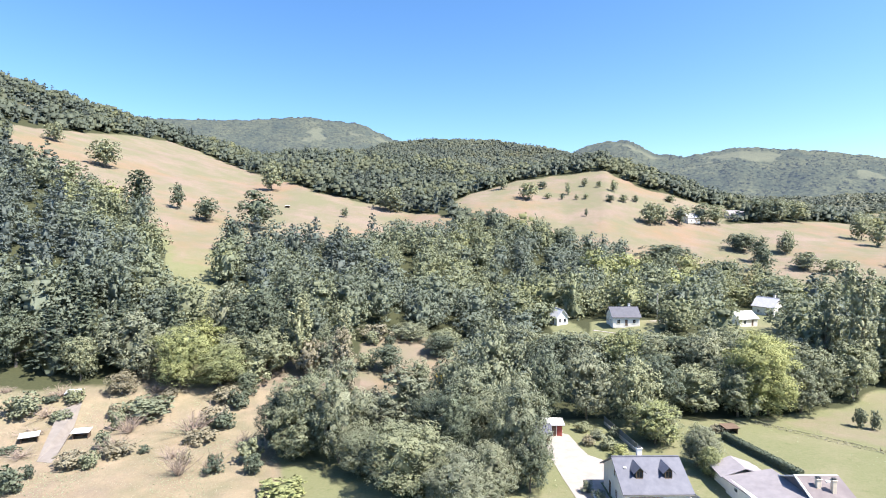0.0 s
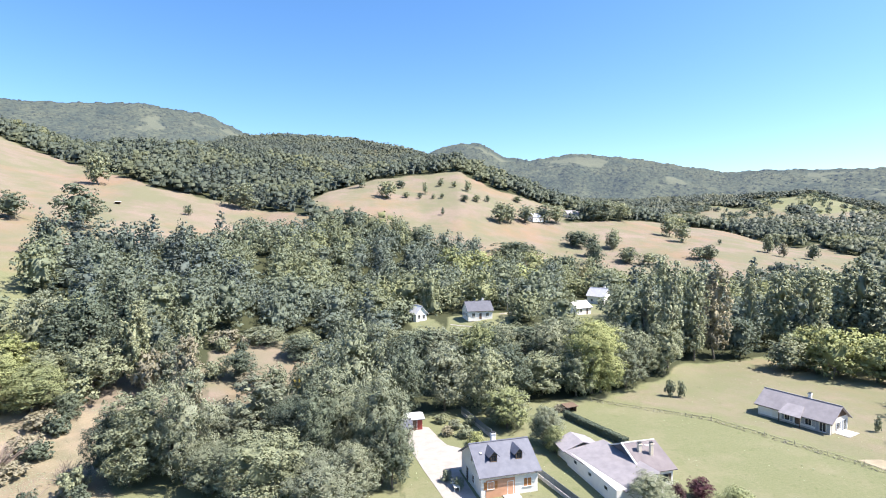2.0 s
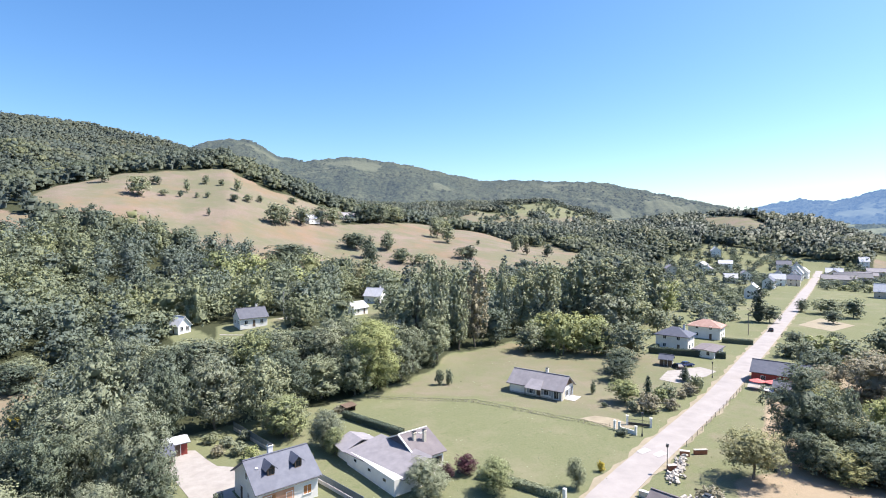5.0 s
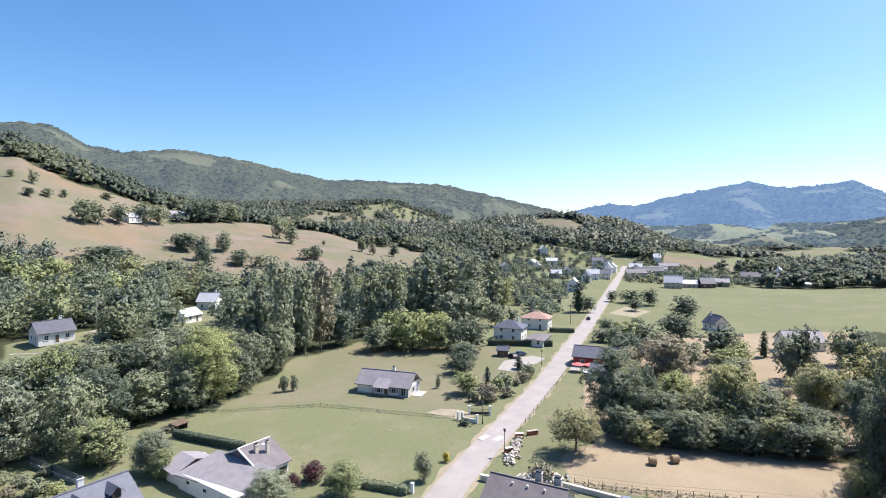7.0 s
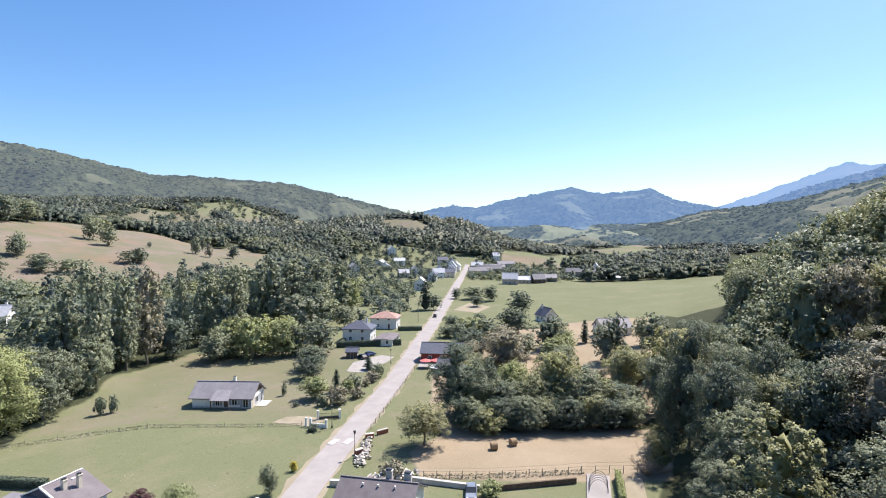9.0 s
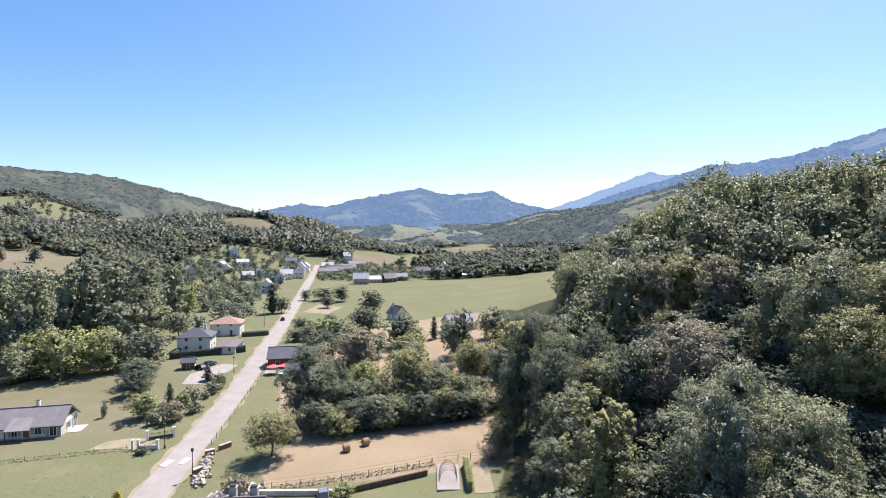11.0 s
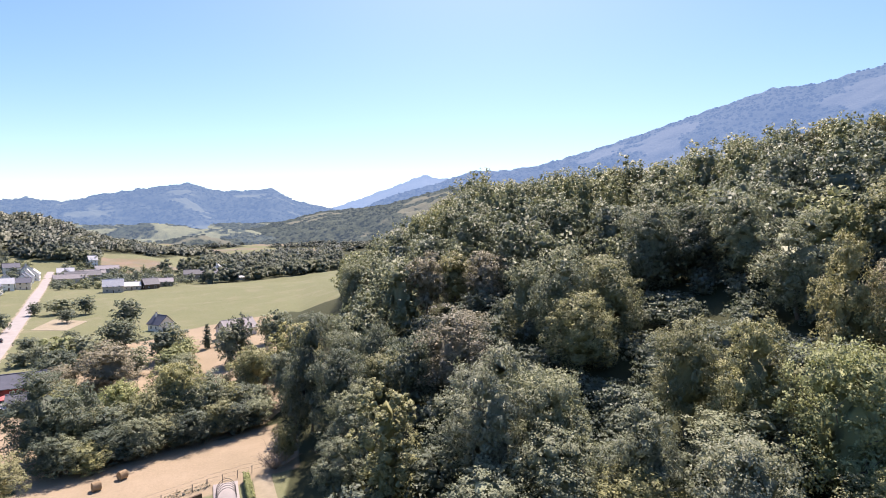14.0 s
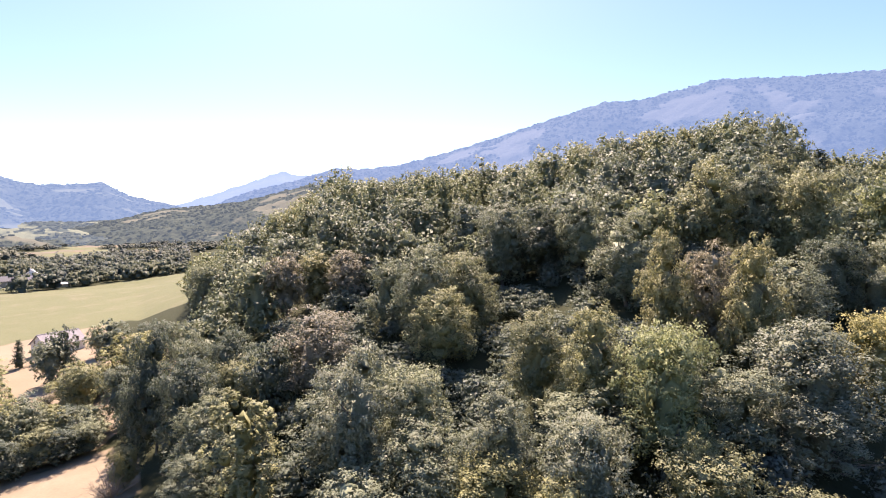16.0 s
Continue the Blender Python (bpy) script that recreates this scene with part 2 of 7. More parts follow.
# ---- ground cover: plan outlines of the open land ----
OPEN = {
    "upper_pasture": (0, [(-290, 348), (-283, 373), (-292, 470), (-297, 577), (-193, 511), (-100, 420), (-28, 403), (8, 366), (0, 318), (-27, 312), (-69, 275), (-90, 245), (-111, 222), (-150, 250), (-187, 274), (-228, 285)]),
    "orchard_pasture": (0, [(6, 420), (22, 459), (62, 505), (120, 521), (156, 523), (183, 483), (267, 494), (243, 449), (199, 390), (126, 345), (75, 340), (31, 352), (10, 370)]),
    "lower_pasture": (0, [(84, 363), (144, 378), (234, 424), (307, 452), (391, 500), (470, 487), (452, 383), (468, 341), (330, 245), (274, 225), (251, 232), (215, 235), (190, 240), (196, 262), (160, 262), (150, 270), (123, 285), (109, 305), (80, 325)]),
    "green_field": (1, [(176, 293), (226, 305), (251, 276), (192, 248), (156, 253)]),
    "far_pasture": (1, [(600, 766), (747, 840), (775, 713), (670, 575), (560, 570), (520, 640)]),
    "stream_field": (1, [(179, 303), (221, 318), (266, 319), (336, 316), (438, 340), (327, 276), (248, 249), (202, 242), (151, 250)]),
    "pasture_foot": (0, [(249, 325), (335, 342), (491, 406), (454, 352), (312, 293), (251, 302)]),
    "far_meadow": (1, [(826, 806), (981, 818), (944, 663), (861, 604), (728, 583), (760, 700)]),
    "house_clearing": (1, [(34, 140), (50, 133), (66, 152), (67, 165), (80, 174), (82, 184), (66, 178), (50, 178), (46, 164), (43, 182), (36, 180)]),
    "cottage_clearing": (1, [(84, 146), (107, 163), (130, 190), (141, 210), (124, 216), (94, 190), (84, 165)]),
    "hillside_glade": (1, [(-127, 238), (-106, 242), (-71, 168), (-84, 162)]),
    "hillside_glade_dry": (-0.5, [(-127, 238), (-106, 242), (-88, 205), (-104, 200)]),
    "wide_field": (1, [(250, 86), (308, 95), (386, 92), (449, 35), (480, -32), (491, -96), (244, -45), (256, -22), (236, 7), (221, 43), (220, 68)]),
    "stubble": (2, [(239, 25), (254, -15), (229, -13), (213, 19)]),
    "hay_meadow": (2, [(90, 36), (101, 31), (112, -7), (104, -10), (90, -9), (83, 19), (80, 30)]),
    "dry_orchard": (3, [(-100, 107), (-81, 116), (-63, 124), (-40, 128), (-32, 100), (-25, 82), (-26, 72), (-76, 68)]),
    "clearing": (1, [(-14, 164), (-8, 166), (5, 150), (2, 132), (-10, 138)]),
    "rough_ground": (0, [(-21, 133), (4, 133), (5, 171), (-15, 172), (-25, 160)]),
    "meadow": (1, [(14, 66), (18, 112), (58, 112), (92, 118), (107, 130), (140, 134), (200, 140), (300, 135), (300, 95), (235, 68), (160, 40), (100, 36), (82, 14), (60, 14), (30, 50)]),
    "bungalow_meadow": (-0.5, [(68, 111), (85, 93), (96, 62), (130, 62), (150, 68), (165, 95), (140, 134), (107, 130), (92, 118)]),
    "dry_roadside": (-0.4, [(84, 44), (150, 57), (146, 47), (112, 42), (100, 36), (82, 30), (76, 36)]),
    "orchard_margin": (-0.6, [(-79, 131), (-53, 145), (-22, 150), (0, 153), (0, 128), (-17, 118), (-38, 125), (-71, 118)]),
    "village_green": (1, [(160, 62), (215, 130), (300, 175), (400, 240), (470, 268), (560, 290), (640, 292), (662, 225), (645, 150), (610, 105), (557, 50), (524, -5), (446, 40), (386, 92), (250, 78)]),
    "gardens": (2, [(100, 36), (112, -4), (150, -25), (215, -25), (235, 0), (215, 45), (160, 55)]),
    "near_yard": (1, [(-38, 118), (16, 112), (14, 66), (60, 14), (95, 20), (92, -8), (70, -4), (50, 0), (20, 20), (-30, 50)]),
    "high_strip": (0, [(-344, 408), (-366, 477), (-352, 508), (-316, 455), (-326, 430), (-318, 388)]),
    "far_pasture_dry": (-0.55, [(600, 766), (747, 840), (775, 713), (670, 575), (560, 570), (520, 640)]),
    "far_meadow_dry": (-0.35, [(826, 806), (981, 818), (944, 663), (861, 604), (728, 583), (760, 700)]),
    "far_stubble": (0, [(696, 590), (957, 678), (806, 566), (672, 540)]),
    "top_field": (0, [(850, 392), (812, 279), (745, 280), (760, 350)]),
}


def inside(poly, x, y):
    """Signed softness: distance to the outline, positive inside (arrays)."""
    p = np.array(poly, float)
    q = np.roll(p, -1, 0)
    x, y = np.asarray(x, float), np.asarray(y, float)
    odd = np.zeros(x.shape, bool)
    d = np.full(x.shape, 1e9)
    for (ax, ay), (bx, by) in zip(p, q):
        cross = ((ay > y) != (by > y)) & (x < (bx - ax) * (y - ay) / (by - ay + 1e-12) + ax)
        odd ^= cross
        vx, vy = bx - ax, by - ay
        s = np.clip(((x - ax) * vx + (y - ay) * vy) / (vx * vx + vy * vy), 0, 1)
        d = np.minimum(d, np.hypot(x - ax - s * vx, y - ay - s * vy))
    return np.where(odd, d, -d)


def far_fields(x, y):
    """Small fields on the far valley floor: above 0 where open."""
    b, r = np.degrees(np.arctan2(x, y)), np.hypot(x, y)
    f = np.sin(x * 0.011 + 1.5 * np.sin(y * 0.007)) * np.sin(y * 0.016 + 1.2 * np.sin(x * 0.006)) + 0.3
    return np.where((b > 56) & (b < 98) & ((r > 950) | ((r > 590) & (b > 78))), f, -1.0)


def cover_at(x, y):
    r = np.hypot(x, y)
    soft = 1.0 + 0.012 * r
    straw, lawn, hay = np.zeros(np.shape(x)), np.zeros(np.shape(x)), np.zeros(np.shape(x))
    for kind, poly in OPEN.values():
        w = np.clip(0.5 + inside(poly, x, y) / soft, 0, 1)
        if kind < 0:
            straw = np.maximum(straw, -kind * w)
        elif kind == 1:
            lawn = np.maximum(lawn, w)
        else:
            straw = np.maximum(straw, w)
            hay = np.maximum(hay, w * {2: 1.0, 3: 0.48}.get(kind, 0.0))
    patch = far_fields(x, y)
    lawn = np.maximum(lawn, np.clip(patch * 3, 0, 1))
    straw = np.maximum(straw, np.clip((patch - 0.35) * 4, 0, 1))
    return straw, lawn, hay


def grid_mesh(name, px, py, pz, closed=True):
    """Faces between the rings of px, py, pz (rings x spokes)."""
    rings, spokes = px.shape
    co = np.stack([px, py, pz], -1).reshape(-1, 3)
    i, j = np.meshgrid(np.arange(rings - 1), np.arange(spokes if closed else spokes - 1), indexing="ij")
    k = (j + 1) % spokes
    f = np.stack([i * spokes + j, (i + 1) * spokes + j, (i + 1) * spokes + k, i * spokes + k], -1).reshape(-1, 4)
    return raw_mesh(name, co, f)


def raw_mesh(name, co, f, smooth_faces=True):
    me = bpy.data.meshes.new(name)
    f = np.asarray(f)
    k = f.shape[1]
    me.vertices.add(len(co))
    me.vertices.foreach_set("co", np.asarray(co, np.float32).ravel())
    me.loops.add(f.size)
    me.loops.foreach_set("vertex_index", f.astype(np.int32).ravel())
    me.polygons.add(len(f))
    me.polygons.foreach_set("loop_start", np.arange(0, f.size, k, dtype=np.int32))
    me.polygons.foreach_set("loop_total", np.full(len(f), k, np.int32))
    me.polygons.foreach_set("use_smooth", np.full(len(f), smooth_faces))
    me.update(calc_edges=True)
    return me


bear = np.concatenate([np.arange(-46, 172, 0.5), np.arange(172, 314, 4.0)])
dist = np.concatenate([[0.0, 8], np.geomspace(16, 4980, 210)])
DD, BB = np.meshgrid(dist, np.radians(bear), indexing="ij")
GX, GY = DD * np.sin(BB), DD * np.cos(BB)
ground_me = grid_mesh("ground", GX, GY, land(GX, GY))
ca = ground_me.color_attributes.new("cover", "FLOAT_COLOR", "POINT")
straw_w, lawn_w, hay_w = cover_at(GX.ravel(), GY.ravel())
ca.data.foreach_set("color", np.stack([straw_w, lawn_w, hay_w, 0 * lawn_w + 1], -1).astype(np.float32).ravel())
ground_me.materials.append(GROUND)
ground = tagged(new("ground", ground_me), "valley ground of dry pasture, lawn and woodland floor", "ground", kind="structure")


def unit(v):
    return v / (np.linalg.norm(v, axis=-1, keepdims=True) + 1e-9)


BLOCK_P = np.array([(x, y, z) for z in (-1, 1) for x, y in ((-1, -1), (1, -1), (1, 1), (-1, 1))], float) * 0.62
BLOCK_F = np.array([(0, 3, 2, 1), (4, 5, 6, 7), (0, 1, 5, 4), (1, 2, 6, 5), (2, 3, 7, 6), (3, 0, 4, 7)])


def set_normals(me, n):
    """Leaves and far crowns take light by the rounded form of the canopy."""
    me.attributes.new("custom_normal", "FLOAT_VECTOR", "POINT").data.foreach_set("vector", np.asarray(n, np.float32).ravel())


def range_material(name, a, b, glow, strength, field=(0.2, 0.2, 0.12)):
    """Far wooded mountains: woods by tint, open land between them; a blue glow paints the haze."""
    m, n, l, bs = node_material(name, 0.95, 0, 0.05)
    co = n.new("ShaderNodeTexCoord").outputs["Object"]
    def value(attribute):
        q = n.new("ShaderNodeAttribute")
        q.attribute_name = attribute
        return q.outputs["Fac"]
    c = ramp_node(n, l, noise_node(n, l, 0.007, 8, 0.75, co), a, b, 0.38, 0.62)
    # cells as crowns, with the shade in the gaps painted darker
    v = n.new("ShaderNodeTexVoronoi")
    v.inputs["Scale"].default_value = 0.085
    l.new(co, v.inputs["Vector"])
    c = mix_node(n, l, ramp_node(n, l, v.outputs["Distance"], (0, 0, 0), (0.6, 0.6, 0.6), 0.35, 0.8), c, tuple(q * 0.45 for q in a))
    c = mix_node(n, l, value("tint"), c, tuple(v * 1.3 for v in b), "MIX")
    open_land = mix_node(n, l, noise_node(n, l, 0.02, 5, 0.7, co), tuple(v * 0.7 for v in field), tuple(v * 1.3 for v in field))
    c = mix_node(n, l, value("open"), c, open_land)
    l.new(c, bs.inputs["Base Color"])
    # the slope itself emits blue in place of haze in the air
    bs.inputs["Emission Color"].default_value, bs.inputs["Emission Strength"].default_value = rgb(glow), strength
    bump_node(n, l, bs, noise_node(n, l, 0.04, 4, 0.7, co), 0.8, 5)
    return m


def clear_land(x, y, share, size):
    """Open land on the far slopes, from 0 to 1: ragged patches; share: how much of it."""
    f = 0.0
    for i, (k, w) in enumerate(((1.0, 0.45), (2.1, 0.3), (4.3, 0.17), (9.1, 0.08))):
        a = 1.1 + i * 1.7
        u, v = (x * math.cos(a) + y * math.sin(a)) / size * k, (y * math.cos(a) - x * math.sin(a)) / size * k
        f = f + w * np.sin(u * 3.1 + 1.4 * np.sin(v * 1.7 + i)) * np.sin(v * 2.3 + 1.2 * np.sin(u * 1.3))
    return np.clip((f - (0.38 - share)) * 9, 0, 1)


# far ranges: bearing and elevation of the crest as seen from the eye, distance of crest, depth of the slope
RANGES = [
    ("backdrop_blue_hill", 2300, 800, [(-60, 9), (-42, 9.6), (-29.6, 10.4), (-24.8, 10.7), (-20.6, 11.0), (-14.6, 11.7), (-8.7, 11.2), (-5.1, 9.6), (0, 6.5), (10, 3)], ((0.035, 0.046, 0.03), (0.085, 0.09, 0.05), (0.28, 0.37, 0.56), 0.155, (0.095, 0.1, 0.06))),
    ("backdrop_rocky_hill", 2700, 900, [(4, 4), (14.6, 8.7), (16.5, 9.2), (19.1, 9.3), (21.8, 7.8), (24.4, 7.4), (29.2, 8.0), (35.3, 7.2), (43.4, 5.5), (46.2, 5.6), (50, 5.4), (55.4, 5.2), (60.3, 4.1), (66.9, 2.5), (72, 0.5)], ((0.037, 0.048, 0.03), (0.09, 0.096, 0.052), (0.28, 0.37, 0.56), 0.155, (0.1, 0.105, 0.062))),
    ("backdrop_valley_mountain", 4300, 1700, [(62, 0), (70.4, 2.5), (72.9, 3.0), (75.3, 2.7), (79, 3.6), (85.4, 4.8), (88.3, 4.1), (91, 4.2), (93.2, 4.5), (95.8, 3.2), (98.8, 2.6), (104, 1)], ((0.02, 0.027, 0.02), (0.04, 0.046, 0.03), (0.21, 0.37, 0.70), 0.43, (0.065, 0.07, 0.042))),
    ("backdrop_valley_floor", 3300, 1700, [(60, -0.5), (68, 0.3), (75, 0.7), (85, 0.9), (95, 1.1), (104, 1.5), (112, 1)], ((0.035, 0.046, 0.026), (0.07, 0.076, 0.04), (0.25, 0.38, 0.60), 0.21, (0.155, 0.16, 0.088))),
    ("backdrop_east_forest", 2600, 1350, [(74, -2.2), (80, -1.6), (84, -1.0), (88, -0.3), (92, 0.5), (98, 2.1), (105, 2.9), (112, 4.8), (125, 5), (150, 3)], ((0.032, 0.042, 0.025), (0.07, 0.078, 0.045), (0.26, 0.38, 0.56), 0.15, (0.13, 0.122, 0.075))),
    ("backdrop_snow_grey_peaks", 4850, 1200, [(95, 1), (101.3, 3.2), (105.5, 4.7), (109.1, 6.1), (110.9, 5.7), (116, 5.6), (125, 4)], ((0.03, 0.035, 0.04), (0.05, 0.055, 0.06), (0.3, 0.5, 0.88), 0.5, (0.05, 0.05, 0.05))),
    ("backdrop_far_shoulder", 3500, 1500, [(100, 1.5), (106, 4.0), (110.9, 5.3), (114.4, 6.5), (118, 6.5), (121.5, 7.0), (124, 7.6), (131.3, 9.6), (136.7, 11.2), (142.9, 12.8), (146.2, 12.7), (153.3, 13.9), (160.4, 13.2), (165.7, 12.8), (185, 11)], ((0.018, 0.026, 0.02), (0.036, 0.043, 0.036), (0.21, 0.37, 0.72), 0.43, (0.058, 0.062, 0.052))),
]
# share of open land, size of its patches, width of a crown
WILD = {"backdrop_blue_hill": (0.1, 260, 10), "backdrop_rocky_hill": (0.2, 330, 11), "backdrop_valley_mountain": (0.06, 420, 17), "backdrop_valley_floor": (0.40, 230, 13),
        "backdrop_east_forest": (0.17, 300, 11), "backdrop_snow_grey_peaks": (0.45, 500, 0), "backdrop_far_shoulder": (0.2, 700, 15)}
for name, far, deep, crest, look_ in RANGES:
    b = np.arange(crest[0][0], crest[-1][0], 0.15)
    el = np.interp(b, [c[0] for c in crest], [c[1] for c in crest])
    ragged = 0.05 * np.sin(b * 3.1 + 2 * np.sin(b * 0.7)) + 0.03 * np.sin(b * 7.3 + 2 + 3 * np.sin(b * 1.3)) + np.random.default_rng(far).normal(size=len(b)) * 0.012
    rows = np.concatenate([np.linspace(-1, 0, 64), [0.1, 0.25]])
    S, B2 = np.meshgrid(rows, b, indexing="ij")
    top = 40 + far * np.tan(np.radians(el[None, :] + ragged[None, :] * np.exp(-np.abs(S) * 25)))
    r = far + S * deep + (1 - np.abs(S)) * 0
    h = np.where(S < 0, (1 + S) ** 0.85, 1 - 2.0 * S)
    px, py = r * np.sin(np.radians(B2)), r * np.cos(np.radians(B2))
    relief = np.zeros(px.shape)
    rr = np.random.default_rng(len(name))
    for octave in range(14):
        wl, an, ph = 900 * 0.74 ** octave, rr.uniform(0, 3.14), rr.uniform(0, 6.28)
        relief += 0.065 * wl * (np.abs(np.sin((px * np.cos(an) + py * np.sin(an)) / wl * 3.14 + ph)) - 0.63)
    z = -30 + (top + 30) * h + relief * np.clip((-S - 0.1) * 3, 0, 1) * np.clip((1 + S) * 4, 0, 1) * 0.8
    share, patch, crown_w = WILD[name]
    rim = np.clip((-S - 0.04) * 20, 0, 1)
    bare = clear_land(px, py, share, patch) * rim
    # woods on the slope: small crowns, thick where the land is not open
    area = np.radians(b[-1] - b[0]) * (far ** 2 - (far - deep) ** 2) / 2
    k = int(area / (crown_w * 1.5) ** 2) if crown_w else 0
    fi, fj = rr.uniform(0, 63, k), rr.uniform(0, len(b) - 1.01, k)
    i0, j0 = fi.astype(int), fj.astype(int)
    u, v = fi - i0, fj - j0
    def at_crown(g):
        return g[i0, j0] * (1 - u) * (1 - v) + g[i0 + 1, j0] * u * (1 - v) + g[i0, j0 + 1] * (1 - u) * v + g[i0 + 1, j0 + 1] * u * v
    kept = at_crown(bare) < rr.uniform(0.05, 0.9, k)
    spot = np.stack([at_crown(px), at_crown(py), at_crown(z)], 1)[kept]
    k = len(spot)
    scale = rr.uniform(0.7, 1.3, (k, 1, 1)) * crown_w * [0.62, 0.62, 0.30]
    turn_ = rr.uniform(0, 6.28, k)
    blob = np.broadcast_to(unit(BLOCK_P), (k, 8, 3)) * (1 + rr.normal(size=(k, 8, 1)) * 0.12)
    blob = np.stack([blob[..., 0] * np.cos(turn_)[:, None] - blob[..., 1] * np.sin(turn_)[:, None], blob[..., 0] * np.sin(turn_)[:, None] + blob[..., 1] * np.cos(turn_)[:, None], blob[..., 2]], -1)
    co = np.concatenate([np.stack([px, py, z], -1).reshape(-1, 3), (blob * scale + spot[:, None, :] + [0, 0, crown_w * 0.08]).reshape(-1, 3)])
    rings, spokes = px.shape
    gi, gj = np.meshgrid(np.arange(rings - 1), np.arange(spokes - 1), indexing="ij")
    quads = np.stack([gi * spokes + gj, gi * spokes + gj + 1, (gi + 1) * spokes + gj + 1, (gi + 1) * spokes + gj], -1).reshape(-1, 4)
    me = raw_mesh(name, co, np.concatenate([quads, (BLOCK_F[None] + (np.arange(k) * 8)[:, None, None] + px.size).reshape(-1, 4)]))
    grid = np.stack([px, py, z], -1)
    slope_n = unit(np.cross(np.gradient(grid, axis=1), np.gradient(grid, axis=0)))
    slope_n *= np.sign(slope_n[..., 2:3])
    lean = np.stack([at_crown(slope_n[..., q]) for q in range(3)], 1)[kept]
    own = np.broadcast_to(unit(BLOCK_P), (k, 8, 3))
    set_normals(me, np.concatenate([slope_n.reshape(-1, 3), unit(lean[:, None, :] * 0.72 + own * 0.3).reshape(-1, 3)]))
    me.attributes.new("open", "FLOAT", "POINT").data.foreach_set("value", np.concatenate([bare.ravel(), np.zeros(k * 8)]).astype(np.float32))
    me.attributes.new("tint", "FLOAT", "POINT").data.foreach_set("value", np.concatenate([np.zeros(px.size), np.repeat(rr.uniform(-0.1, 0.3, k).clip(0, 1), 8)]).astype(np.float32))
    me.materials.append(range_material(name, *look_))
    tagged(new(name, me), "distant wooded mountain range with blue haze painted as a glow", "mountain", kind="structure")


# ---- trees ----
rng = np.random.default_rng(7)


def leaf_quads(pos, nor, size, rs):
    """One small four-sided leaf clump at each position, facing along its normal."""
    k = len(pos)
    nor = nor / (np.linalg.norm(nor, axis=1, keepdims=True) + 1e-9)
    t = rs.normal(size=(k, 3))
    t -= nor * np.sum(t * nor, 1, keepdims=True)
    t /= np.linalg.norm(t, axis=1, keepdims=True) + 1e-9
    s = np.cross(nor, t)
    size = np.broadcast_to(size, (k,))[:, None] * rs.uniform(0.6, 1.35, (k, 1))
    w = size * rs.uniform(0.45, 0.8, (k, 1))
    bend = nor * size * 0.25
    co = np.stack([pos - t * size, pos - s * w - bend, pos + t * size * 0.9, pos + s * w - bend], 1)
    return co.reshape(-1, 3)


def spiral(n, low, rs, jitter=0.25):
    """Directions spread evenly from straight up down to the height low."""
    i = np.arange(n) + rs.uniform(0, 1)
    z = 1 - (1 - low) * ((np.arange(n) + 0.5) / n)
    a = i * 2.39996
    d = np.stack([np.cos(a) * np.sqrt(1 - z * z), np.sin(a) * np.sqrt(1 - z * z), z], 1) + rs.normal(size=(n, 3)) * jitter
    return d / np.linalg.norm(d, axis=1, keepdims=True)


def crown_lobes(shape, count, aspect, rs):
    """Foliage lobes of a crown one metre wide and high, foot at 0: centres, radii (x, y, z), outward directions."""
    if shape == "tall":
        i = np.arange(count)
        z = 0.1 + 0.84 * (i + rs.uniform(0, 0.9, count)) / count
        wide = 0.36 * np.sin(np.clip(z * 1.15 + 0.12, 0, 1.5) * 2.05) ** 0.8 + 0.03
        a = i * 2.39996 + rs.normal(size=count) * 0.5
        k = wide * rs.uniform(0.3, 1.0, count)
        c = np.stack([np.cos(a) * k, np.sin(a) * k, z], 1)
        r = rs.uniform(0.16, 0.25, count) * (1.15 - 0.65 * z)
        radii = np.stack([r, r, r * aspect * rs.uniform(1.3, 2.2, count)], 1)
        out = unit(np.stack([np.cos(a), np.sin(a), z - 0.3], 1))
    elif shape == "cone":
        i = np.arange(count)
        z = ((i + 0.5) / count) ** 0.85 * 0.94
        reach = 0.44 * (1 - z) ** 0.8 + 0.03
        a = i * 2.39996 + rs.normal(size=count) * 0.3
        k = reach * rs.uniform(0.45, 0.85, count)
        c = np.stack([np.cos(a) * k, np.sin(a) * k, z + 0.03], 1)
        r = reach * rs.uniform(0.4, 0.6, count)
        radii = np.stack([r, r, r * aspect * 0.4], 1)
        out = unit(np.stack([np.cos(a), np.sin(a), 0.25 + 0 * z], 1))
    else:
        d = spiral(count, -0.86, rs, 0.2)
        r = rs.uniform(0.15, 0.25, count)
        grow = rs.uniform(0.72, 1.16, count)
        k = (0.5 - r * 0.75) * grow
        up = np.where(d[:, 2] > 0, 0.55 - r * aspect * 0.8, 0.43 - r * aspect * 0.4)
        c = np.stack([d[:, 0] * k, d[:, 1] * k, 0.45 + d[:, 2] * up * np.clip(grow, 0.8, 1.08)], 1)
        radii = np.stack([r, r, r * aspect * 0.92], 1)
        out = unit(c - [0, 0, 0.4])
    return c, radii, out


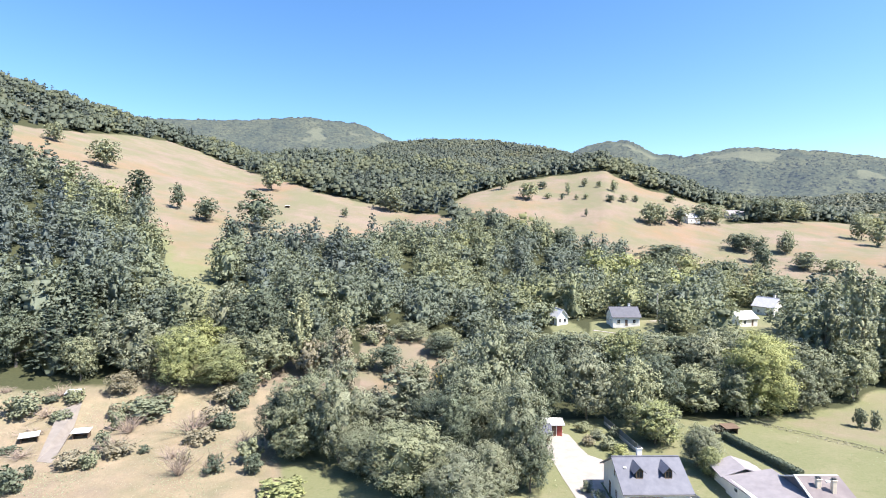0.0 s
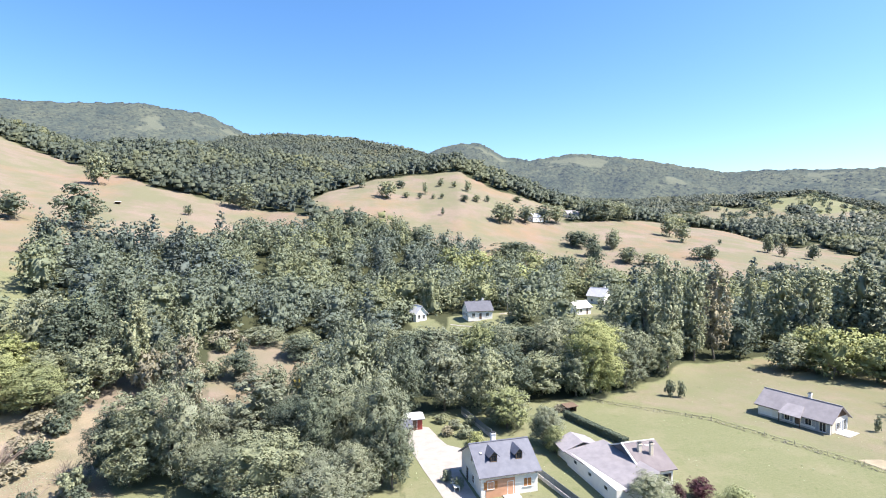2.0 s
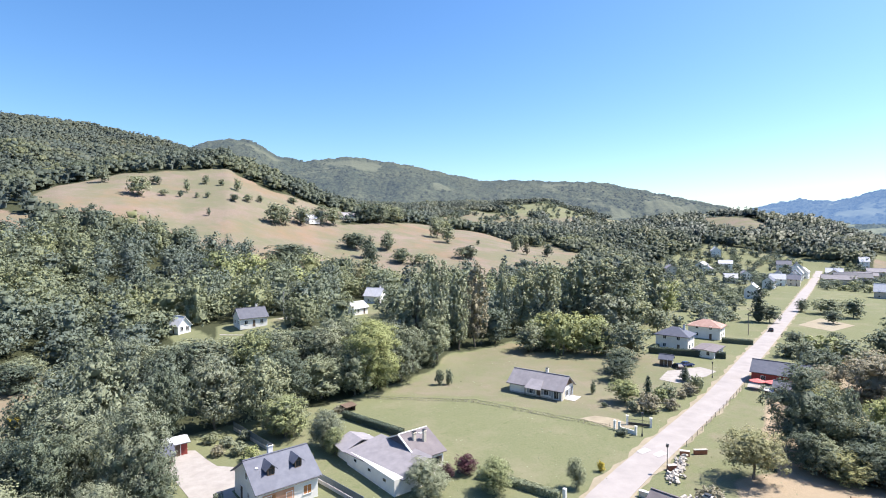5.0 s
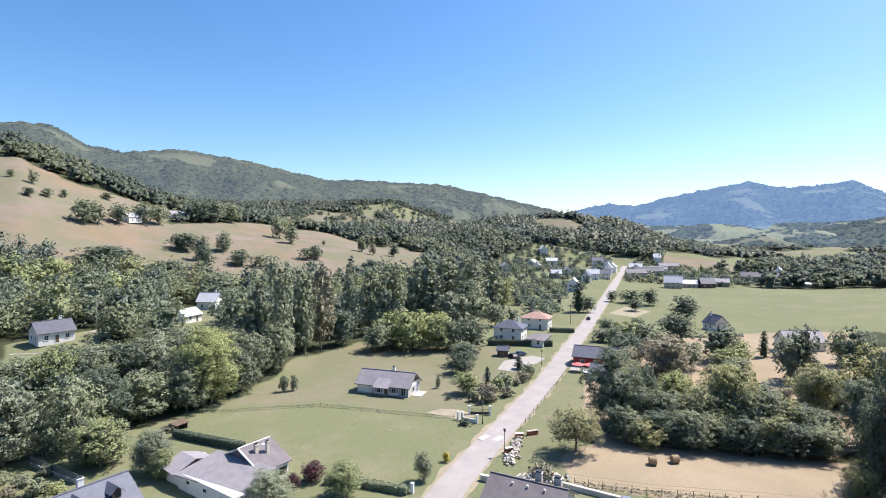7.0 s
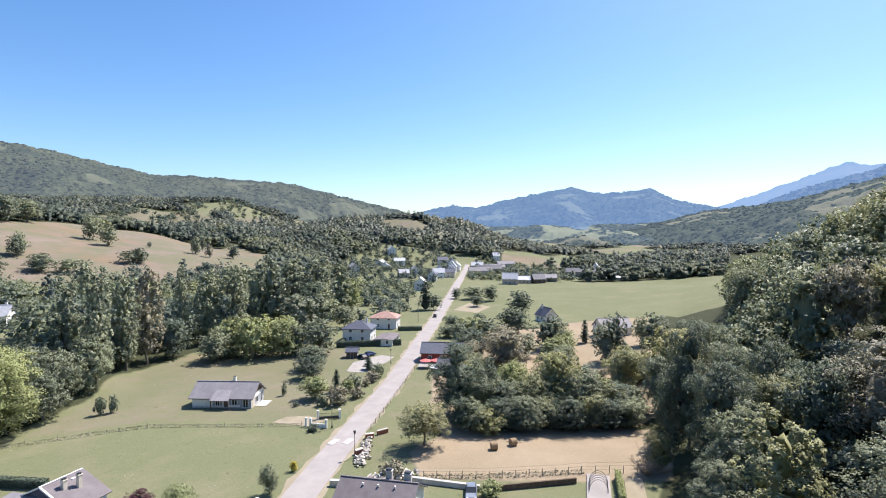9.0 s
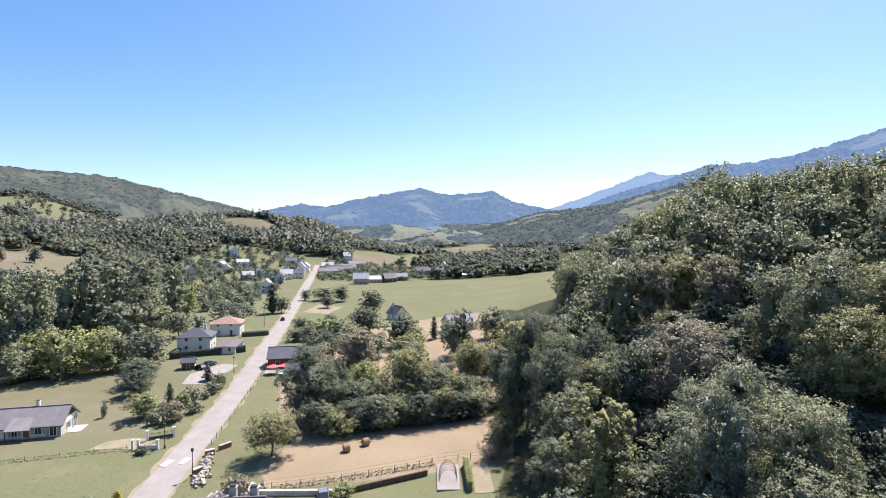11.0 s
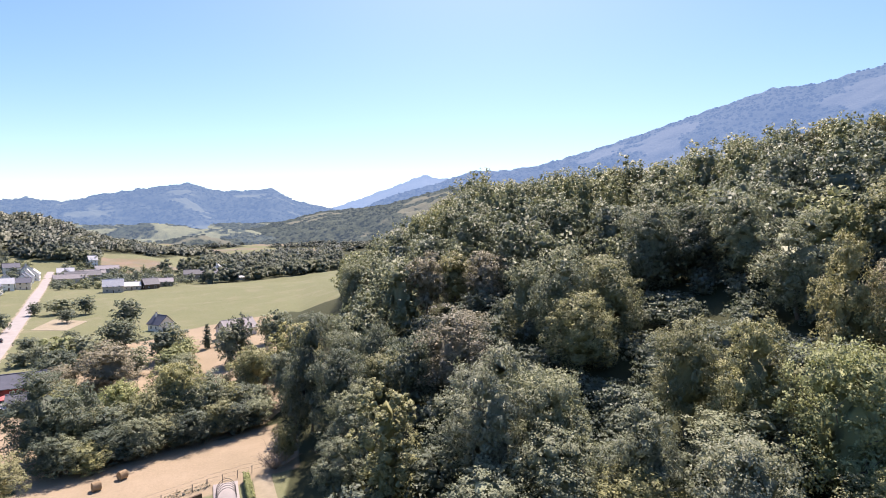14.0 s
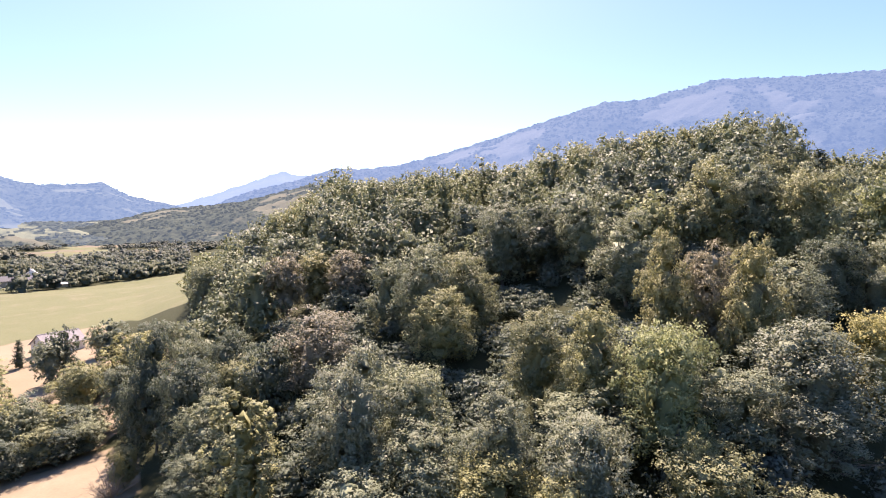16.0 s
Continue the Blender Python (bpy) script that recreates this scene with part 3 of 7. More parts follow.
def crown_points(shape, count, clumps, leaves, rs, aspect=0.75, full=False):
    """Leaf places, leaf directions, the foliage's rounded outward directions, and the dense hearts of its lobes."""
    cs, rads, outs = crown_lobes(shape, count, aspect, rs)
    pos, nor, soft = [], [], []
    inner = [(np.array([0, 0, 0.44]), np.array([0.33, 0.33, 0.36]), np.array([0, 0, 1.0]))] * 3 if shape == "broad" else []
    for c, rad, out in list(zip(cs, rads, outs)) + inner:
        axis = unit(out + [0, 0, 0.5])
        side = unit(np.cross(axis, [0.3, 0.9, 0.1]))
        basis = np.stack([side, np.cross(axis, side), axis])
        d = np.repeat(spiral(clumps, -0.4 if rad[0] < 0.3 else -0.9, rs, 0.3) @ basis, leaves, 0)
        far = np.repeat(rs.uniform(0.62, 1.12, (clumps, 1)), leaves, 0)
        wide = np.repeat(rs.uniform(0.26, 0.52, (clumps, 1)), leaves, 0)
        e = unit(unit(rs.normal(size=d.shape)) + d * 0.45 + [0, 0, 0.35]) * rs.uniform(0.35, 1.15, (len(d), 1))
        pos.append(c + (d * far + e * wide) * rad)
        f = unit(e * 0.6 + d * 0.25 + rs.normal(size=d.shape) * 0.55 + [0, 0, 0.9 if shape == "cone" else 0.3])
        nor.append(f)
        soft.append(unit(e * 0.75 + d * 0.35 + f * 0.18 + [0, 0, 0.4]))
    hearts = [(c * [0.66, 0.66, 0.96], rad * 0.44) for c, rad in zip(cs, rads)]
    if full:
        hearts = list(zip(cs, rads * 0.94))
    if shape == "tall":
        hearts += [(np.array([0, 0, z]), np.array([0.11, 0.11, 0.16])) for z in (0.25, 0.45, 0.65)]
    elif shape == "cone":
        hearts += [(np.array([0, 0, z]), np.array([0.24, 0.24, 0.22]) * (1.1 - z)) for z in (0.12, 0.36, 0.62, 0.85)]
    else:
        hearts.append((np.array([0, 0, 0.45]), np.array([0.22, 0.22, 0.25])))
    return np.concatenate(pos), np.concatenate(nor), np.concatenate(soft), hearts


def core_quads():
    """A rounded cube of 24 faces, one unit wide."""
    pts, faces, index = [], [], {}
    def vid(p):
        q = tuple(p)
        if q not in index:
            index[q] = len(pts)
            pts.append(p)
        return index[q]
    for ax in range(3):
        for s in (-1, 1):
            u, v = (ax + 1) % 3, (ax + 2) % 3
            for i in (-1, 0):
                for j in (-1, 0):
                    f = []
                    for di, dj in ((0, 0), (1, 0), (1, 1), (0, 1)):
                        p = [0, 0, 0]
                        p[ax], p[u], p[v] = s, i + di, j + dj
                        f.append(vid(p))
                    faces.append(f if s > 0 else f[::-1])
    p = np.array(pts, float)
    return p / np.linalg.norm(p, axis=1, keepdims=True) * 0.5, np.array(faces)


CORE_P, CORE_F = core_quads()


def heart_mesh(hearts, fine, rs):
    """The leafy hearts of a crown's lobes, which stop the light: points, faces, directions."""
    p0, f0 = (CORE_P * 2, CORE_F) if fine else (BLOCK_P, BLOCK_F)
    co, faces, nor = [], [], []
    for i, (c, rad) in enumerate(hearts):
        co.append(c + p0 * rad * (1 + rs.normal(size=(len(p0), 1)) * (0.14 if fine else 0.12)))
        faces.append(f0 + i * len(p0))
        nor.append(unit(unit(p0 / rad) + rs.normal(size=p0.shape) * (0.75 if fine else 0.3)))
    return np.concatenate(co), np.concatenate(faces), np.concatenate(nor)


def crown_mesh(name, shape, width, height, lobes, tufts, per, leaf, seed):
    """A crown in real proportions, scaled later by small factors only."""
    rs = np.random.default_rng(seed)
    p, q, soft, hearts = crown_points(shape, lobes, tufts, per, rs, width / height)
    size = np.array([width, width, height])
    co = leaf_quads(p * size, q, leaf, rs)
    hp, hf, hn = heart_mesh(hearts, True, rs)
    me = raw_mesh(name, np.concatenate([co, hp * size]), np.concatenate([np.arange(len(co)).reshape(-1, 4), hf + len(co)]), True)
    set_normals(me, np.concatenate([np.repeat(soft, 4, 0), hn]))
    return me


def tube(bm, a, b, ra, rb, sides=6):
    a, b = Vector(a), Vector(b)
    m = (b - a).to_track_quat("Z", "Y").to_matrix().to_4x4()
    rings = []
    for p, r in ((a, ra), (b, rb)):
        rings.append([bm.verts.new(p + m @ Vector((r * math.cos(i * 2 * math.pi / sides), r * math.sin(i * 2 * math.pi / sides), 0))) for i in range(sides)])
    for i in range(sides):
        j = (i + 1) % sides
        bm.faces.new((rings[0][i], rings[0][j], rings[1][j], rings[1][i]))
    bm.faces.new(rings[1])


def trunk_mesh(name, height, width, girth, seed, limbs=7):
    rs = random.Random(seed)
    bm = bmesh.new()
    z, p, r = -0.6, Vector((0, 0, -0.6)), girth
    for i in range(5):
        q = p + Vector((rs.uniform(-.03, .03) * height, rs.uniform(-.03, .03) * height, height * 0.15))
        tube(bm, p, q, r, r * 0.82, 8)
        p, r = q, r * 0.82
        if i >= 1:
            for _ in range(limbs // 4 + 1):
                a = rs.uniform(0, 6.28)
                e = p + Vector((math.cos(a) * width * 0.3, math.sin(a) * width * 0.3, height * rs.uniform(0.08, 0.22)))
                tube(bm, p, e, r * 0.55, r * 0.18, 5)
                for _ in range(2):
                    g = e + Vector((rs.uniform(-.14, .14) * width, rs.uniform(-.14, .14) * width, height * 0.08))
                    tube(bm, e, g, r * 0.2, r * 0.06, 4)
    me = bpy.data.meshes.new(name)
    bm.to_mesh(me)
    bm.free()
    me.materials.append(BARK)
    return me


def twig_mesh(name, width, height, seed):
    """Bare branches that fan out from the ground, each with fine twigs."""
    rs = random.Random(seed)
    bm = bmesh.new()
    for _ in range(26):
        a, lean = rs.uniform(0, 6.283), rs.uniform(0.2, 1.5)
        p, d = Vector((0, 0, 0)), Vector((math.cos(a) * width * 0.5 * lean, math.sin(a) * width * 0.5 * lean, height * rs.uniform(0.3, 0.85)))
        for i in range(3):
            q = p + d * 0.34 + Vector((rs.uniform(-.06, .06) * width, rs.uniform(-.06, .06) * width, 0))
            tube(bm, p, q, 0.05 - 0.012 * i, 0.038 - 0.012 * i, 4)
            for _ in range(4):
                e = p.lerp(q, rs.random())
                tube(bm, e, e + d * rs.uniform(0.12, 0.3) + Vector((rs.uniform(-.16, .16) * width, rs.uniform(-.16, .16) * width, rs.uniform(-.02, .1) * height)), 0.02, 0.008, 3)
            p = q
    me = bpy.data.meshes.new(name)
    bm.to_mesh(me)
    bm.free()
    return me


def make_library(kind, shape, width, height, base, lobes, tufts, per, leaf, girth, count, seed):
    """Meshes of one kind of tree: height is the crown's, base the clear trunk below it."""
    out = []
    for i in range(count):
        c = crown_mesh(kind + "_crown", shape, width, height, lobes + i % 3, tufts, per, leaf, seed + i)
        c.materials.append(LEAF["oak"])
        out.append((c, trunk_mesh(kind + "_trunk", (height + base) * 0.85, width, girth, seed + i), base, height + base, width))
    return out


LIB = {
    "near_broad": make_library("near_broad", "broad", 11, 16, 0.6, 20, 15, 42, 0.155, 0.34, 6, 100),
    "near_tall": make_library("near_tall", "tall", 7, 18, 0.5, 22, 12, 34, 0.155, 0.28, 2, 120),
    "mid_broad": make_library("mid_broad", "broad", 10, 13, 0.5, 17, 11, 25, 0.215, 0.3, 6, 140),
    "far_broad": make_library("far_broad", "broad", 10, 13, 0.5, 12, 9, 11, 0.36, 0.3, 6, 240),
    "near_open": make_library("near_open", "broad", 11, 11, 2.4, 16, 12, 28, 0.18, 0.3, 1, 110),
    "mid_tall": make_library("mid_tall", "tall", 6, 19, 1, 24, 9, 20, 0.22, 0.25, 5, 160),
    "cone": make_library("cone", "cone", 6, 14, 1, 46, 6, 11, 0.24, 0.2, 3, 180),
    "shrub": make_library("shrub", "broad", 3, 2.6, 0.0, 9, 7, 16, 0.13, 0.06, 4, 200),
}
for i in range(2):
    twigs = twig_mesh("bare_crown", 4, 4, 300 + i)
    twigs.materials.append(PALE_BARK)
    LIB.setdefault("bare", []).append((twigs, trunk_mesh("bare_trunk", 1.6, 1.0, 0.12, 300 + i, 2), 0.0, 4, 4))
LABELS = {
    "oak": "broadleaf tree with a dense olive-green crown", "ash": "grey-green leafy tree with a silvery crown",
    "lime": "bright yellow-green leafy tree in full sun", "dark": "dark green dense tree with a shaded crown",
    "dry": "brownish tree with sparse drying leaves", "poplar": "tall narrow poplar with pale grey-green leaves", "olive": "broadleaf tree with a sunlit olive-green crown", "gold": "leafy tree with yellowing golden-green leaves", "plum": "purple-leaved plum tree on the lawn", "yellow": "bright yellow flowering shrub at the roadside",
}


def tree(kind, leaf, x, y, height, width, label="", group="", name="tree", category="tree", z=None, turn=None):
    """A tree standing at x, y, of that height and crown width."""
    crown, trunk, base, h0, w0 = LIB[kind][rng.integers(len(LIB[kind]))]
    root = new(name)
    root.empty_display_size = 0.5
    root.matrix_world = pose(x, y, land_z(x, y) if z is None else z, 0, 0, rng.uniform(0, 360) if turn is None else turn) @ Matrix.Diagonal((width / w0, width / w0, height / h0, 1))
    t = new("trunk", trunk)
    c = new("crown", crown)
    c.location = (0, 0, base)
    for o in (t, c):
        o.parent = root
    if kind != "bare":
        c.material_slots[0].link = "OBJECT"
        c.material_slots[0].material = LEAF[leaf]
    return tagged(root, label or LABELS[leaf], category, group)


def woods(name, label, pts, lobes, tufts, per, leaf, mat, seed, calm=0.0, full=False):
    """Many trees as one mass. pts: x, y, height, width, tint; the lowest tints are conifers; calm: how flat the canopy takes the light."""
    rs = np.random.default_rng(seed)
    temps = []
    for i in range(12):
        shape = "cone" if i >= 9 else "tall" if i == 8 and not full else "broad"
        p, q, n, hearts = crown_points(shape, lobes + (lobes // 2 if shape != "broad" else i % 3), tufts, per, rs, 0.85, full)
        temps.append((p, q, n, heart_mesh(hearts, False, rs)))
    co, tint, faces, soft, total = [], [], [], [], 0
    zz = land(pts[:, 0], pts[:, 1])
    for (x, y, h, w, tn), z in zip(pts, zz):
        conifer = tn < 0.16
        p, q, n, (hp, hf, hn) = temps[rs.integers(9, 12) if conifer else rs.integers(9)]
        if conifer:
            h, w = h * 1.15, w * 0.8
        a = rs.uniform(0, 6.283)
        ca_, sa_ = math.cos(a), math.sin(a)
        rot = np.array([[ca_, sa_, 0], [-sa_, ca_, 0], [0, 0, 1]])
        spot, size = np.array([x, y, z]), np.array([w, w, h])
        c = leaf_quads((p @ rot) * size + spot, q @ rot, leaf * math.sqrt(w / 10), rs)
        faces.append(np.arange(len(c)).reshape(-1, 4) + total)
        faces.append(hf + total + len(c))
        total += len(c) + len(hp)
        co += [c, (hp @ rot) * size + spot]
        soft += [np.repeat(n @ rot, 4, 0), hn @ rot]
        tint.append(np.full(len(c) + len(hp), tn))
    me = raw_mesh(name, np.concatenate(co), np.concatenate(faces), True)
    set_normals(me, unit(np.concatenate(soft) * (1 - calm) + [0, 0, calm]))
    me.attributes.new("tint", "FLOAT", "POINT").data.foreach_set("value", np.concatenate(tint).astype(np.float32))
    me.materials.append(mat)
    return tagged(new(name, me), label, "woods", kind="stuff")


def scatter(b0, b1, r0, r1, gap, seed, clear=2.0):
    """Jittered places between two bearings and distances that lie in no open land."""
    rs = np.random.default_rng(seed)
    x0 = [at(b, r) for b in np.linspace(b0, b1, 30) for r in (r0, r1)]
    xs, ys = [p[0] for p in x0], [p[1] for p in x0]
    gx, gy = np.meshgrid(np.arange(min(xs), max(xs), gap), np.arange(min(ys), max(ys), gap))
    x = gx.ravel() + rs.uniform(-.45, .45, gx.size) * gap
    y = gy.ravel() + rs.uniform(-.45, .45, gx.size) * gap
    r, b = np.hypot(x, y), np.degrees(np.arctan2(x, y))
    b = np.where(b < -100, b + 360, b)
    ok = (r > r0) & (r < r1) & (b > b0) & (b < b1)
    x, y = x[ok], y[ok]
    for _, poly in OPEN.values():
        keep = inside(poly, x, y) < -clear
        x, y = x[keep], y[keep]
    keep = far_fields(x, y) < 0
    return x[keep], y[keep], rs


def mass(x, y, rs, h, w):
    k = len(x)
    # neighbouring trees share a tint: stands of one kind
    tint = 0.36 + 0.12 * smooth(-60, 120, x) + 0.24 * np.sin(x * 0.045 + 2 * np.sin(y * 0.03)) + rs.normal(size=k) * 0.17
    # beyond 330 m the tints are set darker
    return np.stack([x, y, rs.uniform(0.66, 1.28, k) * h, rs.uniform(0.76, 1.24, k) * w, np.clip(tint * np.where(np.hypot(x, y) > 330, 0.8, 1.0), 0, 0.96)], 1)


x, y, rs = scatter(-46, 64, 165, 330, 10.8, 1)
woods("near_hill_woods", "mixed deciduous wood covering the lower hillside", mass(x, y, rs, 14.5, 14), 13, 7, 7, 0.4, WOODS, 11, 0.2)
x, y, rs = scatter(-46, 100, 330, 720, 10.5, 2)
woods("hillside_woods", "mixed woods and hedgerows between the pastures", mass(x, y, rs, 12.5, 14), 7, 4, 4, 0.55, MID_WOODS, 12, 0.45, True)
x, y, rs = scatter(44, 100, 720, 980, 11.5, 9)
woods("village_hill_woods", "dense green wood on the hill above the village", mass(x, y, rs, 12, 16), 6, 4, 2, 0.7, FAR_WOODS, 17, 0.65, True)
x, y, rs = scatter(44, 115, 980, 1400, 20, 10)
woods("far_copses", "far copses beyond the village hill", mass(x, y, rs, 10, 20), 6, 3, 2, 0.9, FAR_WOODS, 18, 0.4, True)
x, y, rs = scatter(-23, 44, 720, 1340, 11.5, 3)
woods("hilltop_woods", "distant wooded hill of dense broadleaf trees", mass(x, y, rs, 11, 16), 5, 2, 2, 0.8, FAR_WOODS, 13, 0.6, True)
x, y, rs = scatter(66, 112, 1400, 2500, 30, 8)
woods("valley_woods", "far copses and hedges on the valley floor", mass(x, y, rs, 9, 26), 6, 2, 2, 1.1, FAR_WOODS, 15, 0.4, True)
x, y, rs = scatter(99.5, 172, 125, 260, 12.0, 4)
slope_trees = mass(x, y, rs, 17.5, 15)
slope_trees[:, 4] = np.clip(0.42 + slope_trees[:, 4] * 0.55, 0, 0.95)
woods("slope_woods", "dense broadleaf wood on the steep slope", slope_trees, 17, 9, 9, 0.34, WOODS, 14, 0.05)
x, y, rs = scatter(100.6, 114, 262, 430, 12.0, 14)
woods("slope_edge_woods", "broadleaf wood behind the edge of the wide field", mass(x, y, rs, 13, 13), 9, 5, 5, 0.5, MID_WOODS, 24)
# lone trees and bushes on the far hill meadows
rs = np.random.default_rng(77)
x, y = rs.uniform(500, 990, 900), rs.uniform(530, 850, 900)
keep = (inside(OPEN["far_pasture"][1], x, y) > 4) | (inside(OPEN["far_meadow"][1], x, y) > 4)
keep &= np.sin(x * 0.05 + np.sin(y * 0.04)) * np.sin(y * 0.06) > 0.05
woods("meadow_trees", "lone trees and bushes on the far hill meadows", mass(x[keep], y[keep], rs, 8, 9), 5, 4, 4, 0.8, WOODS, 19)
# low garden trees and hedges of the village, clear of the houses and the road
gx, gy = np.meshgrid(np.arange(215, 665, 11.0), np.arange(-10, 300, 11.0))
rs = np.random.default_rng(21)
gx, gy = gx.ravel() + rs.uniform(-5, 5, gx.size), gy.ravel() + rs.uniform(-5, 5, gx.size)
keep = (inside(OPEN["village_green"][1], gx, gy) > 0) & (gy > 88 + (gx - 250) * 0.235 + 14) & (np.sin(gx * 0.06) * np.sin(gy * 0.09) > -0.6)
keep |= (inside(OPEN["village_green"][1], gx, gy) > 0) & (gx > 440) & (gy < 88 + (gx - 250) * 0.235 - 12)
gx, gy = gx[keep], gy[keep]
woods("village_gardens", "low garden trees and hedges round the village houses", mass(gx, gy, rs, 5.6, 8.0), 7, 5, 5, 0.5, WOODS, 23)


# ---- building kit ----
def boxes(bm, *items):
    """Boxes given as centre x, y, z and size x, y, z."""
    for cx, cy, cz, sx, sy, sz in items:
        bmesh.ops.create_cube(bm, size=1, matrix=Matrix.Translation((cx, cy, cz)) @ Matrix.Diagonal((sx, sy, sz, 1)))
    return bm


def poly_bm(points, faces):
    bm = bmesh.new()
    vs = [bm.verts.new(p) for p in points]
    for f in faces:
        bm.faces.new([vs[i] for i in f])
    bmesh.ops.recalc_face_normals(bm, faces=bm.faces)
    return bm


def part(name, bm, material, parent, label="", bevel=0.0):
    if bevel:
        bmesh.ops.bevel(bm, geom=bm.edges[:], offset=bevel, segments=1, affect="EDGES")
    me = bpy.data.meshes.new(name)
    bm.to_mesh(me)
    bm.free()
    me.materials.append(material)
    ob = new(name, me)
    ob.parent = parent
    if label:
        tagged(ob, label)
    return ob


def root(name, x, y, turn, label, category, group="", z=None):
    r = new(name)
    r.empty_display_size = 0.5
    r.matrix_world = pose(x, y, land_z(x, y) if z is None else z, 0, 0, turn)
    return tagged(r, label, category, group)


def slab(bm, a, b, c, d, thick):
    """A roof plane through four corners, with thickness downwards."""
    top = [Vector(p) for p in (a, b, c, d)]
    n = (top[1] - top[0]).cross(top[3] - top[0]).normalized()
    if n.z < 0:
        n = -n
    vs = [bm.verts.new(p) for p in top] + [bm.verts.new(p - n * thick) for p in top]
    for f in ((0, 1, 2, 3), (7, 6, 5, 4), (0, 4, 5, 1), (1, 5, 6, 2), (2, 6, 7, 3), (3, 7, 4, 0)):
        bm.faces.new([vs[i] for i in f])


GLASS = node_material("window_glass", 0.25, 0.0, 0.35)[0]
GLASS.node_tree.nodes["Principled BSDF"].inputs["Base Color"].default_value = (0.03, 0.035, 0.045, 1)
WHITE = surface("white_paint", (0.72, 0.72, 0.7), (0.8, 0.8, 0.78), 2, 0.6, bump=0.05)
OAKWOOD = surface("orange_stained_wood", (0.30, 0.13, 0.05), (0.40, 0.18, 0.07), 2, 0.6, fine=20)
BROWN = surface("brown_weathered_wood", (0.10, 0.07, 0.05), (0.17, 0.12, 0.09), 2, 0.85, fine=18)
CREAM = surface("cream_plaster", (0.58, 0.52, 0.43), (0.68, 0.62, 0.53), 0.8, 0.9, bump=0.1)
# the sun glare of the village roofs is put into this pale colour
PALE_ROOF = surface("pale_metal_roof", (0.5, 0.5, 0.53), (0.62, 0.62, 0.65), 1.2, 0.55, bump=0.1, vary=0.12)
LILAC_ROOF = surface("weathered_grey_roof", (0.235, 0.22, 0.24), (0.315, 0.295, 0.315), 0.7, 0.7, bump=0.25, fine=7, vary=0.15)
WARM_ROOF = surface("warm_grey_tiles", (0.15, 0.132, 0.142), (0.21, 0.187, 0.196), 0.7, 0.8, spec=0.2, bump=0.25, fine=7)
RED_TILE = surface("faded_red_tile", (0.33, 0.205, 0.175), (0.43, 0.28, 0.24), 0.8, 0.85, bump=0.3, fine=8)
RED_WALL = surface("dark_red_boards", (0.22, 0.05, 0.04), (0.30, 0.07, 0.06), 1.2, 0.75, fine=14)
STONE = surface("pale_stone", (0.42, 0.38, 0.34), (0.56, 0.52, 0.47), 1.5, 0.9, bump=0.4, vary=0.2)
BRICK = surface("red_brick", (0.28, 0.11, 0.07), (0.38, 0.17, 0.11), 3, 0.9, bump=0.3, vary=0.15)
CONCRETE = surface("pale_concrete", (0.42, 0.40, 0.38), (0.54, 0.52, 0.5), 0.8, 0.9, bump=0.2)
DARK_METAL = surface("dark_painted_metal", (0.03, 0.033, 0.036), (0.05, 0.05, 0.055), 3, 0.5, spec=0.5, bump=0.05)
POST_WOOD = surface("grey_fence_wood", (0.22, 0.19, 0.16), (0.32, 0.29, 0.25), 5, 0.9, bump=0.4, vary=0.15)
BLACK = surface("black_rubber", (0.015, 0.015, 0.016), (0.03, 0.03, 0.03), 4, 0.8, bump=0.05)


LIMEWASH = surface("bright_limewash", (0.76, 0.75, 0.72), (0.84, 0.83, 0.8), 0.8, 0.9, bump=0.1, vary=0.05)
SHUTTER = surface("grey_blue_shutter_paint", (0.26, 0.29, 0.34), (0.34, 0.37, 0.42), 2, 0.7, bump=0.1)
SALMON = surface("alcove_lit_plaster", (0.50, 0.27, 0.17), (0.58, 0.33, 0.22), 1, 0.9, bump=0.1)


def window(house, side, u, z, w, h, L, W, shutters=None, kind="window", leaf=None):
    """A window or door in a wall of the house. side: front (-y), back, left (-x), right."""
    w_ob = new(kind)
    w_ob.parent = house
    place = {"front": (u, -W / 2, z, 0), "back": (u, W / 2, z, 180), "left": (-L / 2, u, z, -90), "right": (L / 2, u, z, 90)}[side]
    w_ob.matrix_local = pose(place[0], place[1], place[2], 0, 0, place[3])
    f = boxes(bmesh.new(), (-w / 2, -0.01, 0, 0.09, 0.12, h + 0.1), (w / 2, -0.01, 0, 0.09, 0.12, h + 0.1), (0, -0.012, h / 2, w, 0.12, 0.09))
    if kind == "window":
        boxes(f, (0, -0.03, -h / 2 - 0.03, w + 0.25, 0.2, 0.07), (0, -0.005, 0, 0.05, 0.08, h))
    part("window_frame" if kind == "window" else "door_frame", f, WHITE, w_ob)
    if leaf:
        part("leaf", boxes(bmesh.new(), (0, 0.0, 0, w - 0.06, 0.06, h)), leaf, w_ob, bevel=0.01)
    else:
        part("pane", boxes(bmesh.new(), (0, 0.0, 0, w - 0.06, 0.03, h - 0.02)), GLASS, w_ob)
    if shutters:
        for s in (-1, 1):
            part("shutter", boxes(bmesh.new(), (s * (w / 2 + w * 0.26 + 0.06), -0.035, 0, w * 0.5, 0.05, h + 0.06)), shutters, w_ob, bevel=0.008)


